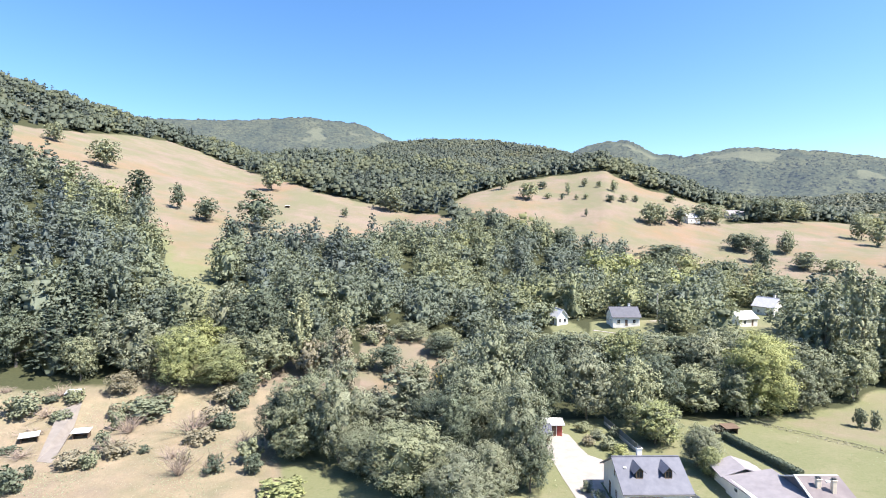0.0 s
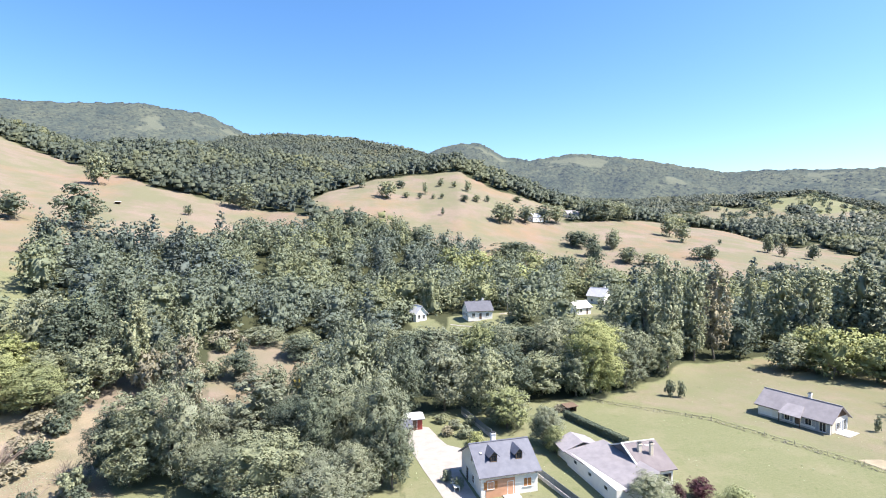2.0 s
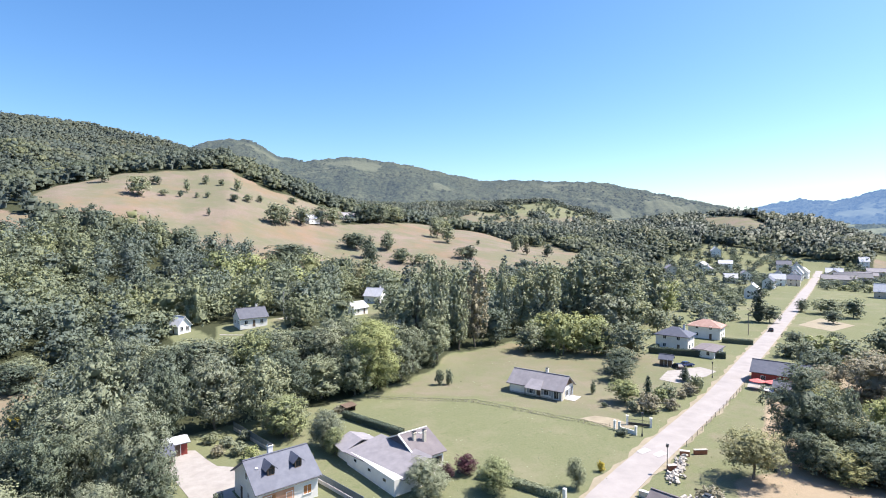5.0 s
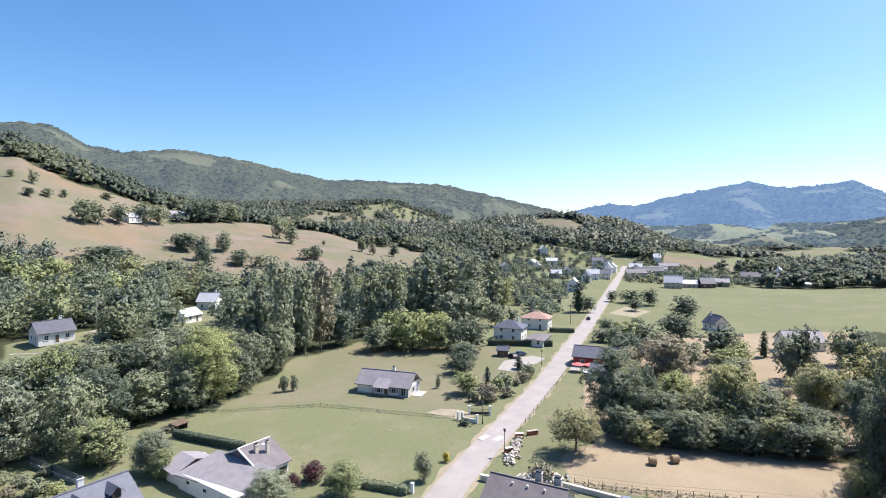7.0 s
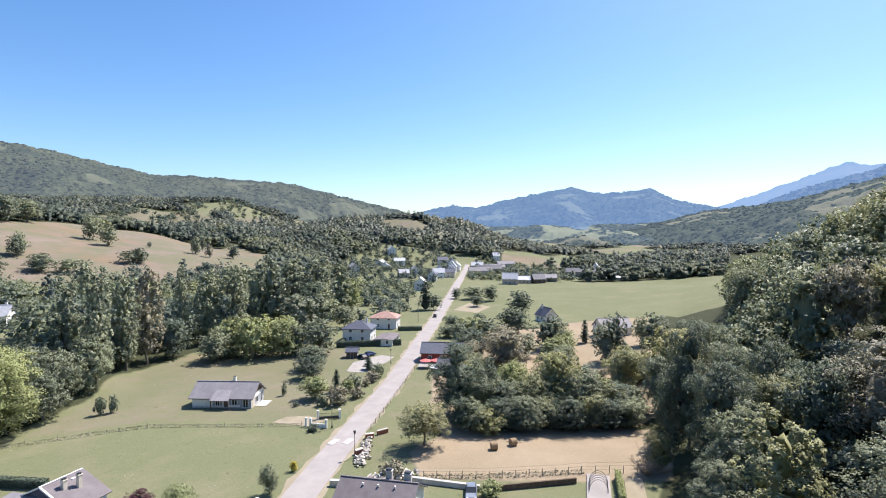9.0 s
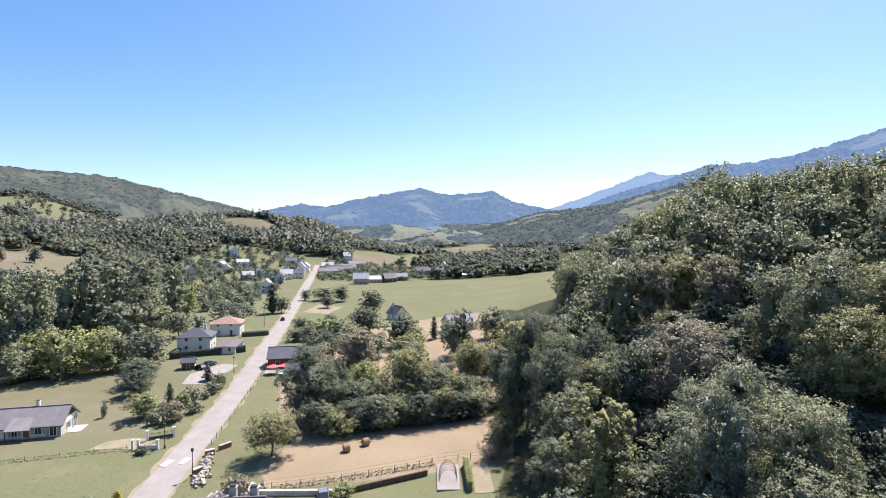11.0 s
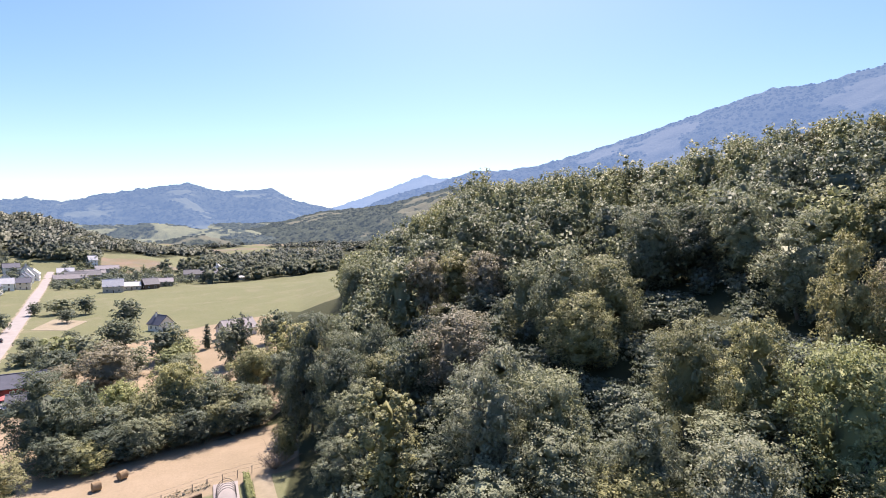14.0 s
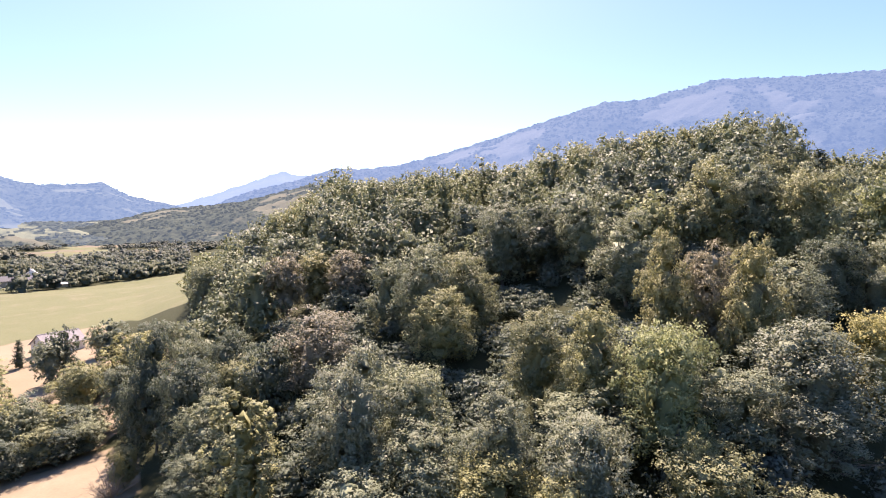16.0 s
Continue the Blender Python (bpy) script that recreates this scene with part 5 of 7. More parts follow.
plant("clearing front", [
    ("mid_broad", "oak", 32.2, 148.7, 9.3, 13.4), ("mid_broad", "dark", 35.3, 143.5, 10.7, 12.9),
    ("mid_broad", "ash", 39.7, 144.5, 9.3, 13.0), ("mid_broad", "oak", 44.2, 145.3, 8.0, 13.1),
    ("mid_broad", "oak", 48.7, 146.2, 6.6, 13.1), ("mid_broad", "dark", 51.1, 141.0, 11.1, 12.7),
    ("mid_broad", "ash", 55.5, 141.9, 9.8, 12.7), ("mid_broad", "oak", 60.0, 142.8, 8.5, 12.8),
    ("mid_broad", "oak", 64.6, 143.7, 7.2, 12.9), ("mid_broad", "dark", 66.4, 138.7, 8.6, 12.5),
    ("mid_broad", "ash", 70.8, 139.6, 10.2, 12.5), ("mid_broad", "oak", 22.4, 149.5, 11.6, 11.3),
    ("mid_broad", "dark", 28.3, 142.3, 11.0, 10.8), ("mid_broad", "ash", 35.7, 143.9, 10.7, 11.0),
    ("mid_broad", "oak", 43.2, 144.9, 10.4, 11.2), ("mid_broad", "lime", 48.2, 138.5, 13.3, 10.7),
    ("mid_broad", "oak", 55.7, 139.3, 9.8, 10.9), ("mid_broad", "dark", 63.3, 140.3, 9.5, 11.0),
    ("mid_broad", "ash", 67.6, 134.0, 12.3, 10.6), ("mid_broad", "oak", 75.1, 134.7, 12.1, 10.7),
    ("mid_broad", "lime", 82.7, 135.3, 8.7, 10.8), ("mid_broad", "oak", 86.2, 129.5, 11.5, 10.5),
])
plant("orchard shrubs", [
    ("shrub", "oak", -83.5, 104.1, 4.9, 6.7), ("bare", "dry", -43.0, 84.9, 5.4, 4.4),
    ("bare", "dry", -38.3, 86.1, 3.7, 4.1), ("shrub", "dark", -37.5, 85.9, 3.1, 3.2),
    ("shrub", "dry", -57.9, 92.6, 2.2, 5.4), ("bare", "dry", -49.1, 102.6, 5.5, 7.7),
    ("bare", "dry", -36.4, 95.4, 3.8, 4.1), ("shrub", "dry", -62.3, 88.2, 2.7, 5.7),
    ("shrub", "dark", -53.6, 93.8, 1.4, 2.2), ("shrub", "oak", -33.5, 90.4, 4.2, 4.3),
    ("shrub", "dark", -66.3, 83.6, 2.4, 1.6), ("mid_broad", "dark", -45.9, 123.0, 5.5, 5.5),
    ("shrub", "oak", -49.1, 136.9, 2.5, 2.9), ("shrub", "oak", -62.9, 111.3, 3.8, 11.3),
    ("shrub", "dark", -65.9, 78.9, 4.3, 4.6), ("shrub", "lime", -24.0, 78.3, 2.5, 7.5),
    ("shrub", "dark", -82.1, 109.8, 1.5, 2.9), ("mid_broad", "dry", -71.5, 116.8, 5.5, 6.2),
    ("shrub", "dry", -67.9, 108.8, 3.0, 3.5), ("bare", "dry", -91.4, 109.6, 1.4, 3.0),
    ("shrub", "oak", -76.6, 104.9, 2.4, 4.4), ("bare", "dry", -58.9, 94.0, 3.4, 5.2),
    ("shrub", "dry", -61.5, 118.3, 2.4, 3.9), ("shrub", "dark", -44.1, 105.9, 3.5, 5.0),
    ("bare", "dry", -74.3, 91.7, 1.4, 5.6), ("shrub", "oak", -78.2, 111.3, 3.0, 4.3),
    ("bare", "dry", -61.7, 103.1, 4.1, 5.4), ("shrub", "dry", -44.2, 89.4, 2.3, 2.7),
    ("shrub", "dark", -45.7, 117.6, 4.1, 5.2), ("bare", "dry", -78.2, 100.1, 1.4, 5.8),
    ("shrub", "oak", -59.3, 87.5, 2.8, 3.1), ("bare", "dry", -64.0, 112.1, 1.4, 5.5),
    ("shrub", "dry", -46.1, 98.6, 2.5, 6.2), ("shrub", "dark", -31.2, 86.0, 3.4, 3.5),
    ("bare", "dry", -79.7, 105.7, 2.0, 5.8), ("shrub", "oak", -62.0, 95.4, 3.5, 3.1),
    ("bare", "dry", -65.0, 119.6, 2.0, 5.5), ("shrub", "dry", -47.7, 108.6, 3.3, 6.5),
    ("shrub", "dark", -77.6, 93.1, 1.4, 3.5), ("bare", "dry", -81.5, 112.2, 2.5, 5.8),
    ("shrub", "oak", -65.2, 104.8, 4.2, 3.0), ("bare", "dry", -47.4, 91.4, 2.0, 3.9),
    ("shrub", "dry", -49.2, 119.4, 3.7, 6.8),
])
plant("pasture trees", [
    ("far_broad", "oak", -211.6, 332.1, 18.5, 19.9), ("far_broad", "dark", -98.6, 281.1, 21.6, 19.9),
    ("far_broad", "dark", -143.3, 286.5, 14.3, 7.9), ("far_broad", "dark", -122.8, 274.6, 12.9, 13.5),
    ("far_broad", "oak", -131.1, 404.8, 22.0, 16.4), ("mid_tall", "dark", -141.9, 247.1, 23.8, 13.7),
    ("far_broad", "oak", -39.7, 395.3, 18.6, 22.0), ("far_broad", "oak", -64.8, 348.7, 6.7, 5.2),
    ("far_broad", "oak", -259.1, 353.9, 13.2, 11.4), ("far_broad", "oak", -190.8, 269.8, 13.3, 17.3),
    ("far_broad", "dark", 194.0, 341.7, 12.1, 17.5), ("far_broad", "dark", 188.9, 315.0, 15.9, 10.8),
    ("far_broad", "oak", 220.3, 337.3, 14.2, 10.8), ("far_broad", "dark", 207.6, 302.5, 10.1, 10.3),
    ("far_broad", "dark", 126.9, 303.7, 11.6, 26.6), ("far_broad", "dark", 190.6, 340.1, 11.8, 17.2),
    ("far_broad", "dark", 178.4, 293.8, 16.1, 12.1), ("far_broad", "oak", 216.3, 333.4, 12.8, 9.5),
    ("far_broad", "oak", 204.5, 297.2, 11.2, 13.0), ("far_broad", "oak", 265.5, 300.1, 9.6, 17.4),
    ("far_broad", "oak", 295.4, 358.1, 15.7, 12.4), ("far_broad", "oak", 345.5, 324.5, 10.8, 8.1),
    ("far_broad", "dry", 345.1, 310.8, 10.7, 6.9), ("far_broad", "ash", 193.2, 251.5, 17.0, 12.9),
    ("far_broad", "oak", 215.4, 291.9, 8.1, 13.2),
])
plant("orchard trees", [
    ("far_broad", "dark", 39.4, 502.6, 15.8, 17.2), ("far_broad", "oak", 51.5, 466.6, 13.7, 11.0),
    ("far_broad", "oak", 68.1, 424.4, 14.3, 16.3), ("far_broad", "dark", 86.8, 464.0, 7.4, 8.9),
    ("far_broad", "oak", 104.5, 444.4, 11.0, 5.2), ("far_broad", "oak", 125.0, 468.3, 8.1, 6.5),
    ("far_broad", "dark", 130.9, 414.9, 6.0, 8.0), ("far_broad", "oak", 143.7, 422.8, 6.2, 8.1),
    ("far_broad", "dark", 156.5, 430.6, 6.1, 5.1), ("far_broad", "oak", 85.3, 431.0, 5.1, 6.4),
    ("far_broad", "dark", 96.6, 430.1, 5.3, 3.7), ("far_broad", "oak", 107.5, 427.4, 4.3, 3.6),
    ("far_broad", "oak", 114.8, 426.1, 4.7, 4.6), ("far_broad", "oak", 134.9, 459.5, 5.6, 5.0),
    ("far_broad", "dark", 103.1, 380.6, 5.8, 2.9), ("far_broad", "oak", 144.1, 446.9, 10.9, 6.7),
])
plant("pasture hedge", [
    ("far_broad", "oak", 148.7, 381.3, 16.2, 15.5), ("far_broad", "oak", 158.9, 385.9, 15.6, 13.2),
    ("far_broad", "oak", 177.2, 396.4, 15.5, 15.3), ("far_broad", "oak", 198.8, 408.8, 17.3, 17.5),
    ("far_broad", "oak", 213.4, 413.5, 16.8, 16.8), ("far_broad", "dark", 262.0, 438.1, 20.1, 18.7),
    ("far_broad", "oak", 277.5, 440.4, 20.3, 18.8), ("far_broad", "oak", 298.5, 447.1, 18.7, 19.1),
    ("far_broad", "oak", 523.8, 737.4, 24.3, 31.5), ("far_broad", "oak", 196.4, 459.5, 5.8, 9.9),
])
plant("valley trees", [
    ("far_broad", "oak", 302.4, 382.2, 19.7, 14.5), ("far_broad", "dark", 269.2, 299.6, 10.6, 10.2),
    ("far_broad", "dark", 322.5, 347.9, 4.3, 3.5), ("far_broad", "oak", 343.8, 323.3, 15.4, 7.3),
    ("far_broad", "oak", 377.9, 347.1, 14.1, 6.3), ("far_broad", "dark", 368.2, 306.5, 12.3, 9.6),
    ("far_broad", "dark", 141.6, 262.9, 14.7, 19.1), ("far_broad", "oak", 166.1, 279.1, 9.9, 8.7),
    ("far_broad", "dark", 130.4, 300.8, 12.1, 24.3),
])
plant("stream poplars", [
    ("mid_tall", "poplar", 97.5, 133.0, 25.2, 8.4), ("mid_tall", "poplar", 100.0, 126.3, 31.7, 8.2),
    ("mid_tall", "poplar", 114.4, 132.7, 28.3, 8.1), ("mid_tall", "dry", 124.3, 135.4, 29.7, 9.6),
    ("mid_tall", "poplar", 145.5, 143.2, 29.3, 6.3), ("mid_tall", "poplar", 154.1, 139.2, 27.3, 10.6),
    ("mid_tall", "poplar", 162.2, 134.5, 28.6, 11.1), ("mid_tall", "poplar", 178.3, 137.3, 26.6, 10.1),
    ("mid_tall", "poplar", 183.9, 135.1, 31.1, 14.0), ("mid_tall", "poplar", 193.3, 129.8, 30.2, 14.0),
    ("mid_tall", "poplar", 203.1, 124.1, 30.9, 14.4), ("mid_tall", "poplar", 224.0, 125.4, 25.8, 12.4),
    ("far_broad", "lime", 236.4, 125.6, 18.0, 13.5), ("far_broad", "dark", 190.0, 118.6, 20.9, 12.8),
])
plant("meadow edge trees", [
    ("near_broad", "lime", 69.3, 115.1, 18.6, 15.1), ("far_broad", "lime", 138.7, 108.7, 14.0, 10.9),
    ("far_broad", "lime", 156.3, 109.1, 11.5, 13.0), ("far_broad", "oak", 152.2, 93.0, 12.2, 12.7),
    ("far_broad", "oak", 133.5, 118.7, 9.3, 10.6), ("mid_broad", "dark", 126.4, 80.6, 6.6, 7.6),
    ("shrub", "dark", 86.1, 107.8, 4.1, 2.3), ("shrub", "oak", 88.3, 106.4, 4.1, 2.0),
    ("mid_broad", "oak", 86.8, 120.9, 13.5, 9.5), ("mid_broad", "dark", 80.2, 119.7, 11.5, 8.5),
    ("mid_broad", "oak", 96.2, 122.7, 14.2, 9.9), ("far_broad", "dark", 133.6, 135.3, 13.3, 11.9),
    ("mid_broad", "oak", 56.5, 116.8, 11.0, 12.4), ("mid_broad", "dark", 46.9, 115.1, 15.1, 11.8),
])
plant("bungalow garden", [
    ("mid_broad", "lime", 110.9, 69.0, 6.2, 7.2), ("cone", "dark", 117.8, 66.9, 5.9, 2.9),
    ("shrub", "oak", 111.0, 77.7, 3.2, 1.4), ("shrub", "dry", 108.9, 61.7, 4.7, 5.3),
    ("shrub", "oak", 121.7, 64.1, 3.8, 5.3), ("shrub", "dry", 114.8, 59.7, 2.7, 3.6),
    ("cone", "dark", 139.9, 68.8, 3.8, 3.7), ("shrub", "oak", 133.3, 62.7, 4.2, 3.8),
    ("shrub", "oak", 107.1, 64.5, 2.7, 2.9), ("shrub", "dark", 104.5, 70.1, 1.3, 1.3),
    ("shrub", "dark", 212.5, 121.8, 3.0, 2.6), ("shrub", "lime", 118.2, 64.0, 3.5, 4.0),
    ("shrub", "dry", 128.8, 62.2, 3.1, 3.7), ("far_broad", "oak", 139.3, 117.1, 3.3, 7.4),
    ("shrub", "dry", 125.0, 62.1, 1.9, 2.4),
])
plant("hay meadow trees", [
    ("near_open", "gold", 92.3, 33.9, 8.6, 10.2), ("near_broad", "dark", 111.1, 32.5, 16.0, 13.3),
    ("mid_broad", "lime", 125.6, 22.8, 10.6, 6.9), ("mid_broad", "olive", 116.2, 16.9, 10.4, 8.8),
    ("mid_broad", "olive", 120.5, 11.8, 14.5, 9.9), ("mid_broad", "dark", 115.3, 27.2, 11.5, 6.3),
    ("mid_tall", "poplar", 141.0, -0.8, 9.2, 3.6), ("mid_broad", "oak", 122.6, -9.5, 13.1, 7.5),
    ("far_broad", "dark", 172.2, -11.6, 14.0, 10.3), ("far_broad", "dark", 171.1, 0.2, 14.7, 8.5),
    ("far_broad", "dark", 183.6, 21.7, 11.8, 12.2), ("far_broad", "dark", 255.4, 44.0, 12.8, 12.4),
    ("far_broad", "dark", 210.5, 40.6, 10.4, 10.3), ("far_broad", "dark", 207.3, 52.3, 7.7, 5.9),
    ("far_broad", "dark", 212.9, 65.9, 5.6, 7.6),
])
plant("roadside gardens", [
    ("shrub", "oak", 194.8, 54.8, 6.5, 8.6), ("shrub", "oak", 192.1, 60.8, 5.0, 7.7),
    ("mid_broad", "dry", 162.4, 34.0, 10.7, 11.5), ("far_broad", "oak", 309.2, 81.9, 7.8, 13.6),
    ("far_broad", "dark", 303.8, 70.3, 9.6, 9.9), ("far_broad", "dark", 278.4, 71.5, 6.7, 7.9),
    ("cone", "dark", 197.2, 10.4, 8.6, 4.4), ("mid_broad", "lime", 129.2, 5.2, 4.9, 5.2),
    ("far_broad", "oak", 190.7, -8.7, 10.8, 7.4), ("far_broad", "oak", 167.9, 27.0, 8.5, 7.1),
    ("far_broad", "oak", 199.4, 5.4, 6.8, 4.8), ("mid_broad", "dark", 144.2, -4.8, 6.8, 4.2),
    ("mid_broad", "dry", 142.8, 3.1, 4.8, 3.1), ("far_broad", "dark", 310.3, 92.8, 6.7, 6.9),
    ("cone", "dark", 257.4, 93.7, 15.9, 9.4), ("far_broad", "dark", 259.0, 89.6, 8.5, 7.6),
    ("mid_broad", "lime", 123.5, 22.9, 10.6, 8.6), ("mid_broad", "olive", 126.1, 13.7, 12.2, 10.1),
    ("mid_broad", "dry", 154.3, 30.6, 12.2, 12.6), ("far_broad", "dark", 207.4, 36.6, 10.4, 9.0),
    ("mid_broad", "oak", 125.1, 6.6, 9.9, 9.2), ("mid_broad", "olive", 138.3, -3.2, 12.4, 8.6),
    ("far_broad", "oak", 167.6, 2.9, 11.8, 8.7), ("shrub", "lime", 195.4, 52.1, 8.1, 13.0),
    ("far_broad", "oak", 191.8, 44.6, 8.9, 12.6),
])
plant("field hedge", [
    ("mid_broad", "dark", 102.6, 29.4, 7.2, 6.6), ("mid_broad", "oak", 102.8, 26.7, 6.1, 7.1),
    ("mid_broad", "olive", 103.2, 24.0, 4.9, 7.6), ("mid_broad", "dark", 106.1, 21.9, 6.4, 8.3),
    ("mid_broad", "dark", 105.9, 19.1, 5.4, 7.0), ("mid_broad", "oak", 106.2, 16.5, 7.7, 7.5),
    ("mid_broad", "olive", 109.2, 14.2, 5.7, 8.2), ("mid_broad", "dark", 109.0, 11.5, 4.7, 6.9),
    ("mid_broad", "dark", 109.1, 8.9, 7.1, 7.4), ("mid_broad", "oak", 112.0, 6.5, 5.0, 8.1),
    ("mid_broad", "olive", 111.2, 3.9, 7.5, 6.7), ("mid_broad", "dark", 111.0, 1.4, 6.3, 7.2),
    ("mid_broad", "dark", 113.5, -1.1, 4.3, 7.8), ("mid_broad", "oak", 112.7, -3.5, 6.7, 6.5),
])
plant("garden thicket", [
    ("far_broad", "oak", 181.9, 53.3, 7.8, 6.9), ("mid_broad", "dry", 132.8, 15.0, 5.1, 6.6),
    ("shrub", "lime", 128.7, 37.4, 5.4, 5.1), ("mid_broad", "dark", 143.8, 16.0, 5.5, 7.4),
    ("mid_broad", "olive", 140.0, 40.4, 5.8, 5.9), ("shrub", "oak", 156.6, 17.2, 6.0, 8.4),
    ("mid_broad", "dry", 153.0, 43.8, 6.4, 6.8), ("far_broad", "lime", 171.8, 18.5, 6.6, 9.6),
    ("shrub", "dark", 168.5, 47.8, 7.1, 7.8), ("far_broad", "olive", 190.3, 20.2, 7.4, 11.0),
    ("mid_broad", "oak", 121.9, 34.3, 5.0, 5.9), ("shrub", "dry", 136.1, 14.0, 5.1, 8.1),
    ("mid_broad", "lime", 132.0, 36.8, 5.4, 6.7), ("mid_broad", "dark", 146.4, 14.8, 5.8, 5.1),
    ("shrub", "olive", 143.6, 39.7, 5.9, 7.6), ("mid_broad", "oak", 159.8, 15.9, 6.3, 5.9),
    ("mid_broad", "dry", 157.2, 43.2, 6.5, 8.7), ("shrub", "lime", 175.5, 17.2, 6.9, 6.9),
    ("far_broad", "dark", 173.6, 47.3, 7.2, 9.9), ("far_broad", "olive", 195.1, 18.7, 7.7, 8.0),
    ("shrub", "oak", 125.1, 33.7, 5.0, 7.4), ("mid_broad", "dry", 138.4, 12.9, 5.3, 6.0),
    ("mid_broad", "lime", 135.4, 36.2, 5.4, 8.3), ("shrub", "dark", 150.3, 13.7, 5.8, 6.8),
    ("mid_broad", "olive", 147.5, 39.2, 5.9, 9.4), ("mid_broad", "oak", 164.1, 14.7, 6.3, 7.7),
    ("shrub", "dry", 160.6, 42.3, 6.7, 6.0), ("far_broad", "lime", 180.6, 15.9, 7.0, 8.9),
    ("far_broad", "dark", 177.9, 46.4, 7.5, 7.0), ("shrub", "olive", 131.2, 11.2, 4.9, 6.7),
    ("mid_broad", "oak", 127.1, 32.9, 5.2, 5.3),
])
plant("second hedge", [
    ("mid_broad", "oak", 111.7, 30.1, 10.2, 7.6), ("mid_broad", "olive", 112.0, 26.8, 9.6, 8.2),
    ("mid_broad", "dark", 112.4, 23.6, 8.9, 8.7), ("mid_broad", "oak", 115.9, 20.9, 7.4, 9.5),
    ("mid_broad", "oak", 115.7, 17.6, 7.0, 7.8), ("mid_broad", "olive", 116.0, 14.4, 6.4, 8.3),
    ("mid_broad", "dark", 119.6, 11.6, 10.1, 9.1), ("mid_broad", "oak", 119.9, 8.5, 9.5, 9.6),
    ("mid_broad", "oak", 118.9, 5.3, 9.0, 7.9), ("mid_broad", "olive", 121.8, 2.3, 7.4, 8.6),
    ("mid_broad", "dark", 121.4, -0.8, 6.8, 9.1), ("mid_broad", "oak", 120.6, -3.7, 6.3, 7.4),
])
plant("meadow edge limes", [
    ("far_broad", "lime", 141.4, 118.9, 12.9, 10.7), ("far_broad", "lime", 144.1, 111.7, 13.6, 14.3),
    ("far_broad", "lime", 146.0, 102.8, 12.8, 12.5), ("far_broad", "oak", 133.9, 118.6, 10.6, 8.5),
    ("mid_broad", "dark", 134.6, 84.7, 8.0, 9.0), ("far_broad", "oak", 149.7, 100.2, 10.5, 9.1),
    ("far_broad", "ash", 179.1, 118.5, 16.7, 15.2), ("far_broad", "oak", 197.0, 118.4, 17.1, 14.1),
    ("far_broad", "oak", 198.4, 108.8, 10.2, 9.4), ("far_broad", "ash", 186.8, 132.6, 20.0, 13.7),
])
plant("clearing edge", [
    ("mid_broad", "dark", -50.4, 145.2, 18.6, 14.9), ("mid_tall", "oak", -36.8, 137.8, 20.3, 6.1),
    ("mid_tall", "poplar", -25.9, 137.3, 17.4, 5.4), ("mid_broad", "ash", -61.1, 148.0, 17.9, 12.2),
    ("mid_broad", "lime", -61.9, 137.3, 10.0, 11.2), ("mid_broad", "oak", -54.7, 135.5, 9.0, 10.0),
    ("mid_broad", "dark", -43.0, 139.0, 11.0, 9.2), ("mid_broad", "oak", -30.3, 138.7, 12.8, 8.1),
    ("shrub", "dry", -21.0, 164.6, 5.0, 9.8), ("mid_broad", "ash", -10.2, 167.5, 6.3, 11.9),
    ("mid_broad", "oak", 1.3, 158.4, 7.5, 9.8), ("shrub", "oak", -20.7, 141.0, 5.1, 5.6),
    ("shrub", "dry", -12.4, 137.0, 3.5, 6.9), ("mid_broad", "oak", 7.3, 135.6, 12.0, 11.4),
])
plant("kitchen garden", [
    ("shrub", "oak", 28.2, 104.9, 1.9, 3.4), ("shrub", "ash", 30.0, 101.3, 1.9, 3.1),
    ("shrub", "oak", 30.7, 96.3, 2.3, 3.6), ("shrub", "lime", 31.6, 92.7, 2.3, 3.1),
    ("shrub", "dry", 27.4, 98.0, 1.9, 2.7), ("shrub", "oak", 32.3, 88.6, 2.0, 2.2),
    ("shrub", "ash", 22.3, 79.8, 1.9, 1.9), ("shrub", "ash", 23.4, 77.1, 1.9, 2.0),
    ("shrub", "oak", 33.8, 102.4, 2.0, 2.7),
])
plant("wood edge limes", [
    ("near_broad", "oak", 40.7, 100.0, 7.9, 9.1), ("mid_broad", "lime", 71.9, 115.1, 12.5, 10.2),
    ("mid_broad", "oak", 64.5, 113.9, 12.0, 9.8), ("mid_broad", "oak", 79.5, 116.0, 9.8, 9.0),
])
plant("hillside limes", [
    ("far_broad", "lime", 72.6, 242.6, 23.6, 19.0), ("far_broad", "lime", 86.3, 254.2, 21.2, 18.4),
    ("far_broad", "lime", 94.1, 209.5, 16.4, 14.7), ("mid_broad", "lime", 76.9, 125.1, 14.9, 14.3),
    ("far_broad", "dark", 85.5, 218.5, 18.3, 16.6), ("far_broad", "dark", 130.8, 249.5, 18.0, 18.6),
])
plant("orchard margin", [
    ("mid_broad", "ash", -73.2, 124.9, 15.5, 13.4), ("mid_broad", "oak", -65.0, 128.8, 11.6, 10.2),
    ("mid_broad", "oak", -44.6, 133.2, 12.3, 12.2), ("shrub", "dry", -32.9, 133.3, 10.2, 8.2),
    ("mid_broad", "ash", -28.3, 133.6, 11.7, 8.3), ("mid_broad", "dark", -14.8, 140.9, 8.1, 8.8),
    ("shrub", "oak", -23.2, 124.1, 5.9, 6.4), ("shrub", "dry", -14.8, 117.3, 5.2, 4.9),
    ("shrub", "oak", -46.5, 127.8, 6.3, 7.7),
])
